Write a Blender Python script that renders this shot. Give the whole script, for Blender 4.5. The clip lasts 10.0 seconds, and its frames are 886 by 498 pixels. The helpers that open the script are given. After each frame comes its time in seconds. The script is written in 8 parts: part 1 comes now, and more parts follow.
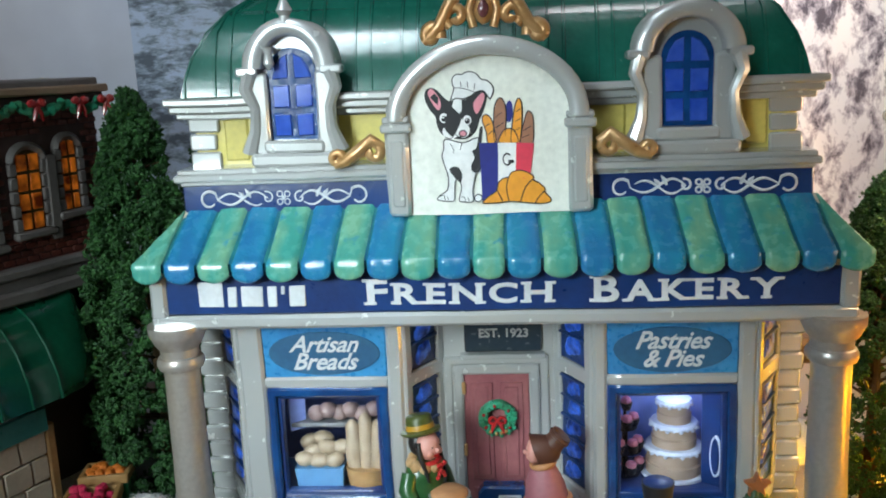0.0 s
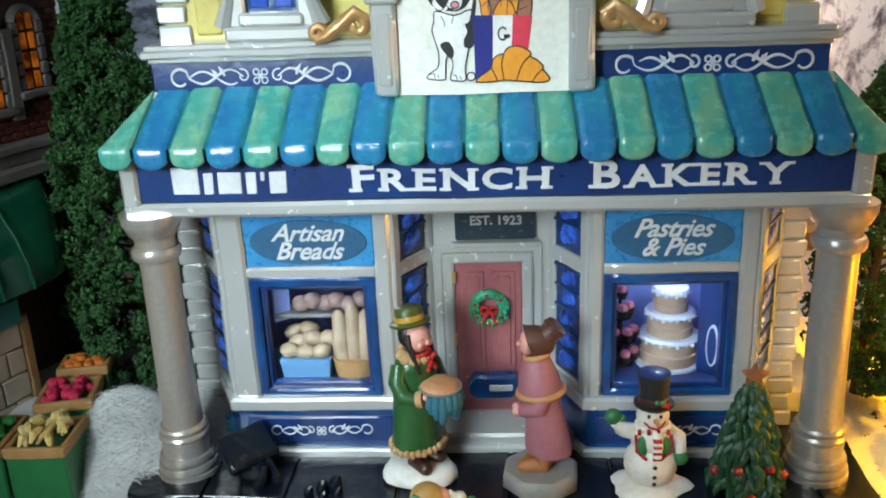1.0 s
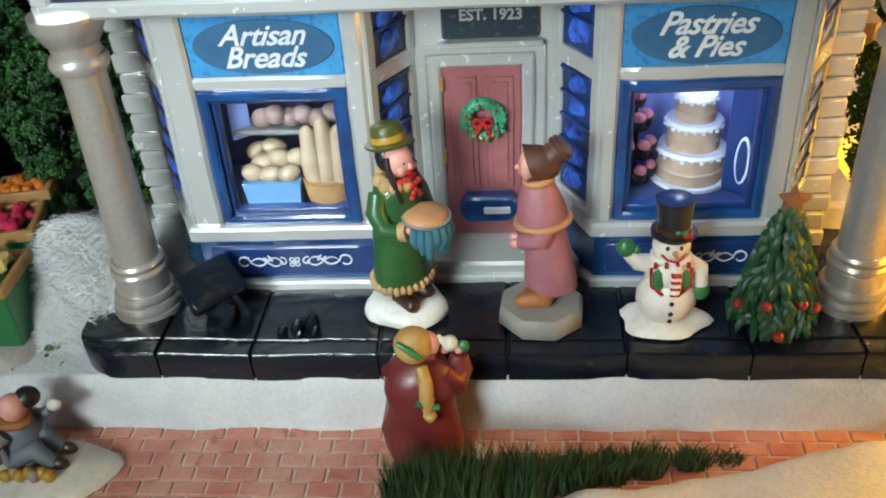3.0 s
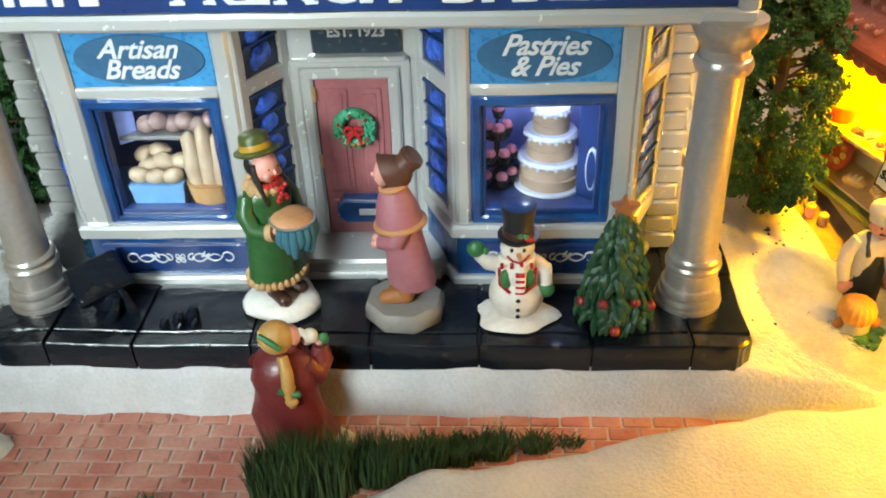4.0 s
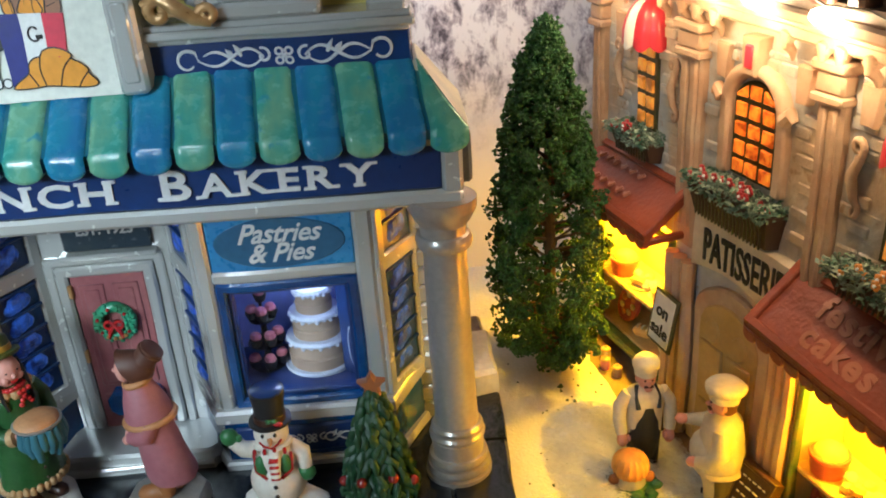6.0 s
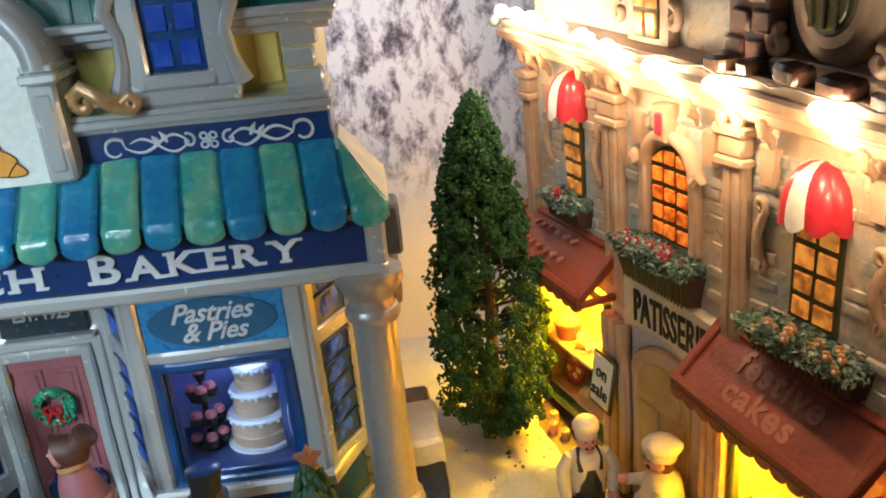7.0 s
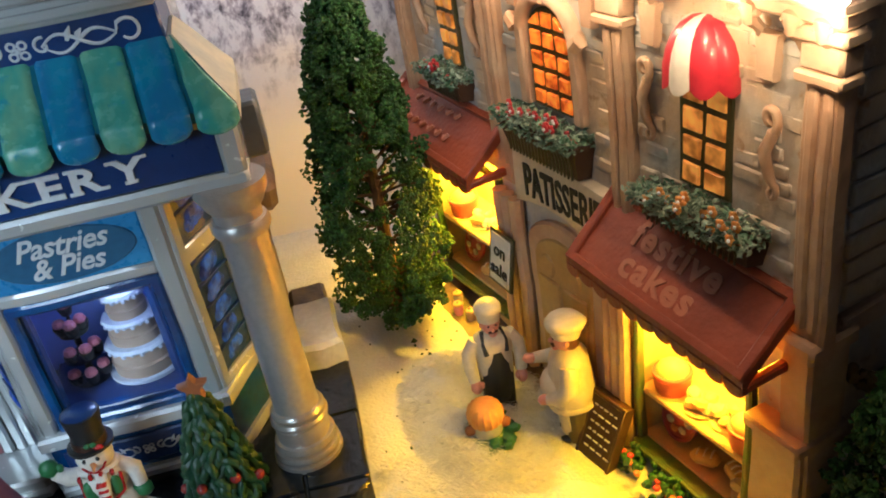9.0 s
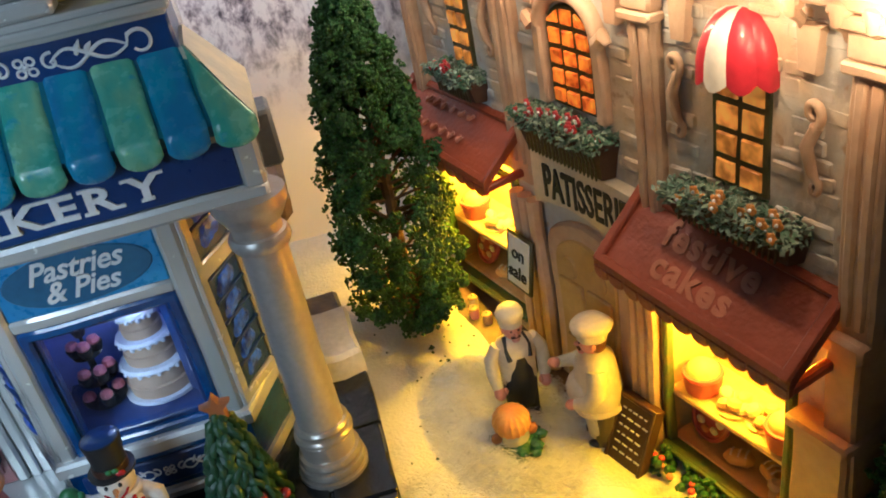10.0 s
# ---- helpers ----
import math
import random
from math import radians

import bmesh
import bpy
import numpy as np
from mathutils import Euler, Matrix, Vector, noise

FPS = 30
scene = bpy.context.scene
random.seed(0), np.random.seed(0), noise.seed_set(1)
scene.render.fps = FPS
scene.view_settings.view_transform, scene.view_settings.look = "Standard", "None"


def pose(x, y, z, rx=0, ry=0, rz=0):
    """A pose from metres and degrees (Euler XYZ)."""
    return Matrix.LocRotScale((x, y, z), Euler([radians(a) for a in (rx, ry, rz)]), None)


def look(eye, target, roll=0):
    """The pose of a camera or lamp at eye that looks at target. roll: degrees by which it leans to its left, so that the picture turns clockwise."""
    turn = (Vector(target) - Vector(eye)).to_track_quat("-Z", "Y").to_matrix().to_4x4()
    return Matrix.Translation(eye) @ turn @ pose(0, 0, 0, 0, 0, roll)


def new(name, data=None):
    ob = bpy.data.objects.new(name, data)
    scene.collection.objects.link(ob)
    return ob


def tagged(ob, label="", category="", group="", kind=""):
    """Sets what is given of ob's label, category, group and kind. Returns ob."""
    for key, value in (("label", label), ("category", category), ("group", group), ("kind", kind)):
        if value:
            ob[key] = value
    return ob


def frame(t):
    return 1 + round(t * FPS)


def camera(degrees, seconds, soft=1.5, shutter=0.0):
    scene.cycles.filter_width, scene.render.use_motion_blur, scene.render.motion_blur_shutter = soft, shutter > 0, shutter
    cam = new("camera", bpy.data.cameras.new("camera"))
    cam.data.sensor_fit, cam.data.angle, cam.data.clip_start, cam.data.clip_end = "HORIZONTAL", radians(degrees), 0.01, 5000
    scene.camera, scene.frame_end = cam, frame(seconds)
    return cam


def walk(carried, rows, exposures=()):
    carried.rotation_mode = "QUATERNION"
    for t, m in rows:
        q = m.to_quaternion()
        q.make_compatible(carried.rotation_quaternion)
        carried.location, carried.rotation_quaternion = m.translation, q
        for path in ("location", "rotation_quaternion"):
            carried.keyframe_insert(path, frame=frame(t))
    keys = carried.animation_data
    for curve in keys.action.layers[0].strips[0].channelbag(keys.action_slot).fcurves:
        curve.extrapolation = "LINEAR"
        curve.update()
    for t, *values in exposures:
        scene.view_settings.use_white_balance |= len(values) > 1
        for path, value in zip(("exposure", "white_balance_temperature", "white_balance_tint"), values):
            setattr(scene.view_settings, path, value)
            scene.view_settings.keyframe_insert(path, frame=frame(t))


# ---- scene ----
import collections

cam = camera(52.9, 10.0, soft=1.9)
PATH = [
    (0, (0.678, -0.333, 19.2), (0.489, 1.615, 18.788), -2.5),
    (0.5, (0.651, 0.618, 19.308), (0.482, 2.53, 18.745), -2.4),
    (1, (0.312, 1.18, 18.956), (0.157, 3.058, 18.286), -2.4),
    (1.5, (0.693, 2.267, 18.885), (0.54, 4.105, 18.111), -2.6),
    (1.8, (0.639, 3.312, 18.843), (0.472, 5.116, 17.996), -3.4),
    (2, (0.704, 3.842, 18.808), (0.549, 5.635, 17.936), -3.0),
    (2.5, (0.145, 5.235, 18.293), (-0.011, 6.963, 17.298), -3.4),
    (2.7, (-0.226, 5.603, 18.046), (-0.385, 7.295, 16.991), -3.6),
    (3.8, (3.271, 4.302, 19.295), (3.156, 5.933, 18.144), -2.3),
    (4, (3.573, 4.129, 19.484), (3.475, 5.771, 18.347), -2.0),
    (4.5, (5.045, 4.559, 19.907), (5.006, 6.234, 18.815), -1.5),
    (5, (5.991, 4.872, 20.137), (5.975, 6.604, 19.136), -1.8),
    (5.5, (7.746, 4.724, 20.352), (7.765, 6.497, 19.427), -2.6),
    (5.7, (8.393, 4.548, 20.053), (8.423, 6.336, 19.157), -3.1),
    (6.8, (10.23, 3.532, 20.269), (10.326, 5.395, 19.548), -5.2),
    (7, (10.517, 3.528, 20.203), (10.623, 5.397, 19.499), -5.5),
    (7.5, (10.66, 4.038, 20.3), (10.785, 5.901, 19.585), -7.4),
    (8, (10.946, 5.128, 20.284), (11.116, 6.933, 19.439), -7.8),
    (8.5, (11.445, 5.847, 20.473), (11.654, 7.573, 19.485), -8.5),
    (9, (11.794, 5.502, 20.121), (12.032, 7.213, 19.113), -9.9),
    (9.5, (11.0, 6.015, 19.998), (11.249, 7.721, 18.985), -10.8),
    (10, (11.043, 6.387, 20.191), (11.304, 8.088, 19.172), -11.5),
]
U = 0.01            # the plan below is in centimetres
walk(cam, [(t, look([U * v for v in eye], [U * v for v in target], roll)) for t, eye, target, roll in PATH],
     exposures=[(0, 0.05, 6500, 10), (1.5, 0.22, 6550, 10), (2.5, 0.32, 6700, 10), (4.0, 0.52, 6900, 10), (4.5, 0.48, 6800, 10), (5.5, -0.05, 6300, 10), (7.0, -0.16, 5900, 10), (8.5, -0.2, 5600, 10), (10.0, -0.3, 5450, 10)])

# ---- light: added room and backdrop lamps, soft daylight in the room, and the models' own bulbs ----
world = bpy.data.worlds.new("world")
scene.world = world
world.use_nodes = True
world.node_tree.nodes["Background"].inputs[0].default_value = (0.80, 0.88, 1.0, 1)
world.node_tree.nodes["Background"].inputs[1].default_value = 0.125


def lamp(name, kind, at, watts, colour, size=1.0, target=None, size_y=None):
    data = bpy.data.lights.new(name, kind)
    data.energy, data.color = watts * U * U, colour
    if kind == "AREA":
        data.size = size * U
        if size_y:
            data.shape, data.size_y = "RECTANGLE", size_y * U
    else:
        data.shadow_soft_size = size * U
    ob = new(name, data)
    at = Vector(at) * U
    ob.matrix_world = look(at, Vector(target) * U) if target else Matrix.Translation(at)
    return ob


# Unseen stand-in for the room's light from front left, in a narrow beam.
KEY_LAMP = lamp("added_room_light", "AREA", (-22, -15, 25), 1900, (0.80, 0.97, 1.02), 15, (-5.6, 26.5, 10), 15)
KEY_LAMP.data.spread = radians(43)
# Added narrow lamp for highlights and fill on the bakery's upper front.
TOP = lamp("added_room_light", "AREA", (-14, -4, 54), 560, (0.80, 0.95, 1.04), 13, (-4, 28, 13), 13)
TOP.data.spread = radians(33)
# Added narrow fills that only brighten the backdrop and back wall.
REAR = lamp("added_backdrop_light", "AREA", (8, 22, 48), 2200, (0.95, 0.96, 1.0), 12, (8, 41.4, 26), 12)
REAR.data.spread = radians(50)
REAR_L = lamp("added_backdrop_light", "AREA", (-19, 22, 48), 650, (0.86, 0.93, 1.0), 12, (-21, 42, 26), 12)
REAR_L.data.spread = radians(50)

# ---- helpers for meshes ----
ORG, XF = {}, [Matrix.Identity(4)]


def thing(name, at, label="", category="", group="", kind=""):
    ob = new(name)
    ob.empty_display_size = 0.5 * U
    at = XF[-1] @ Vector(at)
    ORG[ob] = at
    ob.location = at * U
    return tagged(ob, label, category, group, kind)


def wobble(p, k=0.05):
    return p + k * noise.noise_vector(p * 0.35) + 0.42 * k * noise.noise_vector(p * 1.3)


def finish(ob_name, bm, materials, origin, wob=0.0, sharp=38, xf=True):
    m = XF[-1] if xf else Matrix.Identity(4)
    if wob and len(bm.verts) < 80:
        # long straight edges get points between their ends, so that they can run a little uneven
        runs = collections.defaultdict(list)
        for e in bm.edges:
            k = min(14, int(e.calc_length() / 0.55))
            if k:
                runs[k].append(e)
        for k, es in runs.items():
            bmesh.ops.subdivide_edges(bm, edges=es, cuts=k)
    for v in bm.verts:
        p = m @ v.co
        if wob:
            p = wobble(p, wob)
        v.co = (p - origin) * U
    bmesh.ops.recalc_face_normals(bm, faces=bm.faces)
    me = bpy.data.meshes.new(ob_name)
    for f in bm.faces:
        f.smooth = True
    bm.to_mesh(me)
    bm.free()
    me.set_sharp_from_angle(angle=radians(sharp))
    for mt in materials if isinstance(materials, (list, tuple)) else [materials]:
        me.materials.append(mt)
    return me


def part(name, bm, material, parent, label="", wob=0.0, sharp=38, kind=""):
    """One mesh under a thing or a part."""
    origin = ORG[parent]
    ob = new(name, finish(name, bm, material, origin, wob, sharp))
    ob.parent = parent
    ORG[ob] = origin
    return tagged(ob, label, kind=kind)


def solid(name, bm, material, at, label="", category="", group="", kind="", wob=0.0, sharp=38):
    """A thing that is one mesh."""
    at = XF[-1] @ Vector(at)
    ob = new(name, finish(name, bm, material, at, wob, sharp))
    ob.location = at * U
    ORG[ob] = at
    return tagged(ob, label, category, group, kind)


def B():
    return bmesh.new()


def box(bm, x0, x1, y0, y1, z0, z1, b=0.05, mi=0, m=None):
    """A box with chamfered edges."""
    c = ((x0 + x1) / 2, (y0 + y1) / 2, (z0 + z1) / 2)
    h = (abs(x1 - x0) / 2, abs(y1 - y0) / 2, abs(z1 - z0) / 2)
    b = min(b, 0.45 * min(h))
    vs = {}
    for sx in (-1, 1):
        for sy in (-1, 1):
            for sz in (-1, 1):
                s = (sx, sy, sz)
                for k in range(3):
                    p = Vector([c[i] + s[i] * (h[i] if i == k else h[i] - b) for i in range(3)])
                    vs[s, k] = bm.verts.new(m @ p if m else p)
    faces = []
    for k in range(3):
        i, j = (k + 1) % 3, (k + 2) % 3
        for s in (-1, 1):
            q = []
            for a, d in ((-1, -1), (1, -1), (1, 1), (-1, 1)):
                t = [0, 0, 0]
                t[k], t[i], t[j] = s, a, d
                q.append(vs[tuple(t), k])
            faces.append(q)
        for a in (-1, 1):
            for d in (-1, 1):
                t0, t1 = [0, 0, 0], [0, 0, 0]
                t0[k], t0[i], t0[j] = -1, a, d
                t1[k], t1[i], t1[j] = 1, a, d
                faces.append([vs[tuple(t0), i], vs[tuple(t1), i], vs[tuple(t1), j], vs[tuple(t0), j]])
    for sx in (-1, 1):
        for sy in (-1, 1):
            for sz in (-1, 1):
                faces.append([vs[(sx, sy, sz), k] for k in range(3)])
    for q in faces:
        bm.faces.new(q).material_index = mi
    return bm


def loft(bm, rings, close=True, caps=True, mi=0):
    """Skin between rings of equally many points."""
    rows = [[bm.verts.new(p) for p in r] for r in rings]
    n = len(rows[0])
    for a, c in zip(rows, rows[1:]):
        for i in range(n if close else n - 1):
            j = (i + 1) % n
            bm.faces.new((a[i], a[j], c[j], c[i])).material_index = mi
    if caps and close:
        bm.faces.new(rows[0][::-1]).material_index = mi
        bm.faces.new(rows[-1]).material_index = mi
    return bm


def prism(bm, pts, y0, y1, b=0.0, mi=0):
    """A polygon in x, z drawn from y0 (front) back to y1, its front edge chamfered by b."""
    pts = [Vector((p[0], p[1])) for p in pts]
    area = sum(a.x * c.y - c.x * a.y for a, c in zip(pts, pts[1:] + pts[:1]))
    if area < 0:
        pts.reverse()
    rings = []
    if b:
        ins = []
        n = len(pts)
        for i in range(n):
            e0, e1 = (pts[i] - pts[i - 1]).normalized(), (pts[(i + 1) % n] - pts[i]).normalized()
            nn = Vector((-e0.y - e1.y, e0.x + e1.x))
            ins.append(pts[i] + nn.normalized() * b if nn.length > 1e-6 else pts[i])
        rings.append([(p.x, y0, p.y) for p in ins])
        rings.append([(p.x, y0 + b, p.y) for p in pts])
    else:
        rings.append([(p.x, y0, p.y) for p in pts])
    rings.append([(p.x, y1, p.y) for p in pts])
    return loft(bm, rings, mi=mi)


def slabz(bm, pts, z0, z1, b=0.0, mi=0):
    """A polygon in x, y from z0 up to z1, its top edge rounded by b."""
    m = Matrix(((1, 0, 0, 0), (0, 0, 1, 0), (0, -1, 0, 0), (0, 0, 0, 1)))
    t = prism(bmesh.new(), pts, -z1, -z0, b, mi)
    for v in t.verts:
        v.co = m @ v.co
    add(bm, t)
    return bm


def add(bm, other, m=None):
    """Joins other into bm and frees it."""
    vs = [bm.verts.new(m @ v.co if m else v.co) for v in other.verts]
    other.verts.index_update()
    for f in other.faces:
        bm.faces.new([vs[v.index] for v in f.verts]).material_index = f.material_index
    other.free()
    return bm


def lathe(bm, prof, c, n=20, mi=0, m=None, sx=1.0, sy=1.0):
    """Turns (radius, height) pairs about the upright line through c."""
    rings = []
    for r, z in prof:
        ring = []
        for i in range(n):
            a = 2 * math.pi * i / n
            p = Vector((max(r, 1e-3) * math.cos(a) * sx, max(r, 1e-3) * math.sin(a) * sy, z))
            ring.append((m @ p if m else p) + Vector(c))
        rings.append(ring)
    return loft(bm, rings, mi=mi)


def ball(bm, c, r, n=12, mi=0, m=None):
    rx, ry, rz = r if isinstance(r, (tuple, list)) else (r, r, r)
    k = max(5, n // 2 + 1)
    prof = [(math.sin(math.pi * (i + 0.15) / (k - 0.7)), -math.cos(math.pi * (i + 0.15) / (k - 0.7))) for i in range(k)]
    sc = Matrix.Diagonal((rx, ry, rz, 1))
    return lathe(bm, prof, c, n, mi, (m @ sc) if m else sc)


def tube(bm, pts, r, n=8, mi=0, flat=1.0):
    """A round rod along points; r is one radius or one for each point."""
    pts = [Vector(p) for p in pts]
    rs = r if isinstance(r, (list, tuple)) else [r] * len(pts)
    rings = []
    side = None
    for i, p in enumerate(pts):
        d = (pts[min(i + 1, len(pts) - 1)] - pts[max(i - 1, 0)]).normalized()
        if side is None:
            side = d.cross(Vector((0, 1, 0)))
            if side.length < 0.2:
                side = d.cross(Vector((1, 0, 0)))
        side = (side - d * side.dot(d)).normalized()
        up = d.cross(side)
        rings.append([p + rs[i] * (math.cos(2 * math.pi * k / n) * side + flat * math.sin(2 * math.pi * k / n) * up) for k in range(n)])
    return loft(bm, rings, mi=mi)


def ring(bm, c, R, r, n=20, k=8, mi=0, m=None):
    """A torus about the y axis (standing, facing the front) unless m turns it."""
    rows = []
    for i in range(n):
        a = 2 * math.pi * i / n
        row = []
        for j in range(k):
            t = 2 * math.pi * j / k
            p = Vector(((R + r * math.cos(t)) * math.cos(a), r * math.sin(t), (R + r * math.cos(t)) * math.sin(a)))
            row.append((m @ p if m else p) + Vector(c))
        rows.append([bm.verts.new(p) for p in row])
    for i in range(n):
        for j in range(k):
            a, d = rows[i], rows[(i + 1) % n]
            bm.faces.new((a[j], a[(j + 1) % k], d[(j + 1) % k], d[j])).material_index = mi
    return bm


def spiral(cx, cz, r0, r1, a0, a1, y, n=14):
    """Points of a flat spiral in x, z."""
    out = []
    for i in range(n + 1):
        t = i / n
        a, r = radians(a0 + (a1 - a0) * t), r0 + (r1 - r0) * t
        out.append((cx + r * math.cos(a), y, cz + r * math.sin(a)))
    return out


def lettering(body, size, at, bold=0.0, shear=0.0, depth=0.03, align="CENTER", spacing=1.0, m=None, xs=1.0):
    """Writing in the built-in font as a mesh, standing in x, z and facing the front."""
    cu = bpy.data.curves.new("writing", "FONT")
    cu.body, cu.size, cu.offset, cu.shear, cu.extrude = body, size, bold, shear, depth
    cu.align_x, cu.align_y, cu.space_character, cu.resolution_u = align, "CENTER", spacing, 3
    ob = bpy.data.objects.new("writing", cu)
    scene.collection.objects.link(ob)
    dg = bpy.context.evaluated_depsgraph_get()
    me = bpy.data.meshes.new_from_object(ob.evaluated_get(dg))
    bm = bmesh.new()
    bm.from_mesh(me)
    bpy.data.objects.remove(ob)
    bpy.data.meshes.remove(me)
    for v in bm.verts:
        p = Vector((v.co.x * xs, -v.co.z, v.co.y))
        v.co = (m @ p if m else p) + Vector(at)
    return bm


# ---- materials ----
def nodes_of(name):
    mt = bpy.data.materials.new(name)
    mt.use_nodes = True
    return mt, mt.node_tree.nodes, mt.node_tree.links, mt.node_tree.nodes["Principled BSDF"]


def place_node(n, l, scale, stretch=(1, 1, 1)):
    g = n.new("ShaderNodeNewGeometry")
    v = n.new("ShaderNodeVectorMath")
    v.operation = "MULTIPLY"
    v.inputs[1].default_value = [scale * s / U for s in stretch]
    l.new(g.outputs["Position"], v.inputs[0])
    return v.outputs[0]


def paint(name, colour, rough=0.35, metal=0.0, other=None, amount=0.5, scale=0.6, fine=5.0, bump=0.25, coat=0.0, worn=None, stretch=(1, 1, 1), spread=0.12, mottle=1.0):
    """Hand-painted or natural surface: two tones mixed by broad noise, fine mottling, relief, and worn spots."""
    mt, n, l, p = nodes_of(name)
    other = other or tuple(c * 0.72 for c in colour)
    a = n.new("ShaderNodeTexNoise")
    a.inputs["Scale"].default_value, a.inputs["Detail"].default_value = 1.0, 4.0
    l.new(place_node(n, l, scale, stretch), a.inputs["Vector"])
    r = n.new("ShaderNodeMapRange")
    r.inputs[1].default_value, r.inputs[2].default_value = 0.5 - spread, 0.5 + spread
    r.inputs[4].default_value = amount
    l.new(a.outputs["Fac"], r.inputs[0])
    mix = n.new("ShaderNodeMix")
    mix.data_type = "RGBA"
    mix.inputs[6].default_value, mix.inputs[7].default_value = (*colour, 1), (*other, 1)
    l.new(r.outputs[0], mix.inputs[0])
    f = n.new("ShaderNodeTexNoise")
    f.inputs["Scale"].default_value, f.inputs["Detail"].default_value = 1.0, 5.0
    l.new(place_node(n, l, fine), f.inputs["Vector"])
    fr = n.new("ShaderNodeMapRange")
    fr.inputs[1].default_value, fr.inputs[2].default_value = 0.3, 0.7
    fr.inputs[3].default_value, fr.inputs[4].default_value = 1 - 0.09 * mottle, 1 + 0.06 * mottle
    l.new(f.outputs["Fac"], fr.inputs[0])
    mul = n.new("ShaderNodeMix")
    mul.data_type, mul.blend_type = "RGBA", "MULTIPLY"
    mul.inputs[0].default_value = 1.0
    l.new(mix.outputs[2], mul.inputs[6])
    l.new(fr.outputs[0], mul.inputs[7])
    out = mul.outputs[2]
    if worn:
        w = n.new("ShaderNodeTexNoise")
        w.inputs["Scale"].default_value, w.inputs["Detail"].default_value = 1.0, 6.0
        l.new(place_node(n, l, 1.9), w.inputs["Vector"])
        wr = n.new("ShaderNodeMapRange")
        wr.inputs[1].default_value, wr.inputs[2].default_value = 0.62, 0.70
        l.new(w.outputs["Fac"], wr.inputs[0])
        wm = n.new("ShaderNodeMix")
        wm.data_type = "RGBA"
        wm.inputs[7].default_value = (*worn, 1)
        l.new(wr.outputs[0], wm.inputs[0])
        l.new(out, wm.inputs[6])
        out = wm.outputs[2]
    l.new(out, p.inputs["Base Color"])
    rr = n.new("ShaderNodeMapRange")
    rr.inputs[3].default_value, rr.inputs[4].default_value = rough * (1 - 0.25 * mottle), min(1, rough * (1 + 0.3 * mottle))
    l.new(f.outputs["Fac"], rr.inputs[0])
    l.new(rr.outputs[0], p.inputs["Roughness"])
    p.inputs["Metallic"].default_value = metal
    p.inputs["Coat Weight"].default_value = coat
    p.inputs["Coat Roughness"].default_value = 0.07
    if bump:
        bn = n.new("ShaderNodeBump")
        bn.inputs["Strength"].default_value, bn.inputs["Distance"].default_value = bump, 0.06 * U
        sm = n.new("ShaderNodeMath")
        sm.operation = "ADD"
        l.new(f.outputs["Fac"], sm.inputs[0])
        l.new(a.outputs["Fac"], sm.inputs[1])
        l.new(sm.outputs[0], bn.inputs["Height"])
        l.new(bn.outputs[0], p.inputs["Normal"])
    return mt


def glow(name, colour, strength):
    mt, n, l, p = nodes_of(name)
    p.inputs["Base Color"].default_value = (*colour, 1)
    p.inputs["Emission Color"].default_value = (*colour, 1)
    p.inputs["Emission Strength"].default_value = strength
    return mt


def lit_pane(name, dark, bright, strength, scale=1.2):
    """A frosted window with a bulb behind it, brighter in patches."""
    mt, n, l, p = nodes_of(name)
    a = n.new("ShaderNodeTexNoise")
    a.inputs["Scale"].default_value = 1.0
    l.new(place_node(n, l, scale), a.inputs["Vector"])
    r = n.new("ShaderNodeMapRange")
    r.inputs[1].default_value, r.inputs[2].default_value = 0.35, 0.65
    l.new(a.outputs["Fac"], r.inputs[0])
    mix = n.new("ShaderNodeMix")
    mix.data_type = "RGBA"
    mix.inputs[6].default_value, mix.inputs[7].default_value = (*dark, 1), (*bright, 1)
    l.new(r.outputs[0], mix.inputs[0])
    l.new(mix.outputs[2], p.inputs["Emission Color"])
    l.new(mix.outputs[2], p.inputs["Base Color"])
    p.inputs["Emission Strength"].default_value = strength
    p.inputs["Roughness"].default_value = 0.3
    return mt


SILVER = paint("silver_pearl_paint", (0.54, 0.565, 0.58), 0.27, 0.35, (0.50, 0.485, 0.44), 0.9, 0.25, 2.6, 0.0, 0.7, spread=0.4, mottle=0.12)
SILVER_WARM = paint("silver_gold_tinged_paint", (0.44, 0.42, 0.40), 0.32, 0.5, (0.40, 0.31, 0.22), 0.7, 0.5, 6, 0.10, 0.4, stretch=(1, 1, 0.25))
NAVY = paint("navy_glaze", (0.007, 0.040, 0.165), 0.3, 0, (0.012, 0.03, 0.12), 0.8, 0.6, 5, 0.3, 0.35)
BLUE_DEEP = paint("deep_blue_glaze", (0.006, 0.065, 0.22), 0.2, 0, (0.004, 0.028, 0.12), 0.8, 0.9, 5, 0.4, 0.8)
BLUE_LIGHT = paint("sky_blue_glaze", (0.045, 0.27, 0.55), 0.28, 0, (0.03, 0.18, 0.43), 0.8, 0.7, 5, 0.15, 0.4)
BLUE_OVAL = paint("slate_blue_paint", (0.03, 0.12, 0.23), 0.4, 0, (0.02, 0.09, 0.2), 0.6, 0.8, 5, 0.1, 0.2)
AWN_BLUE = paint("awning_blue_glaze", (0.018, 0.155, 0.34), 0.26, 0, (0.02, 0.22, 0.36), 0.9, 1.0, 3, 0.6, 0.4, stretch=(1.6, 0.5, 0.5))
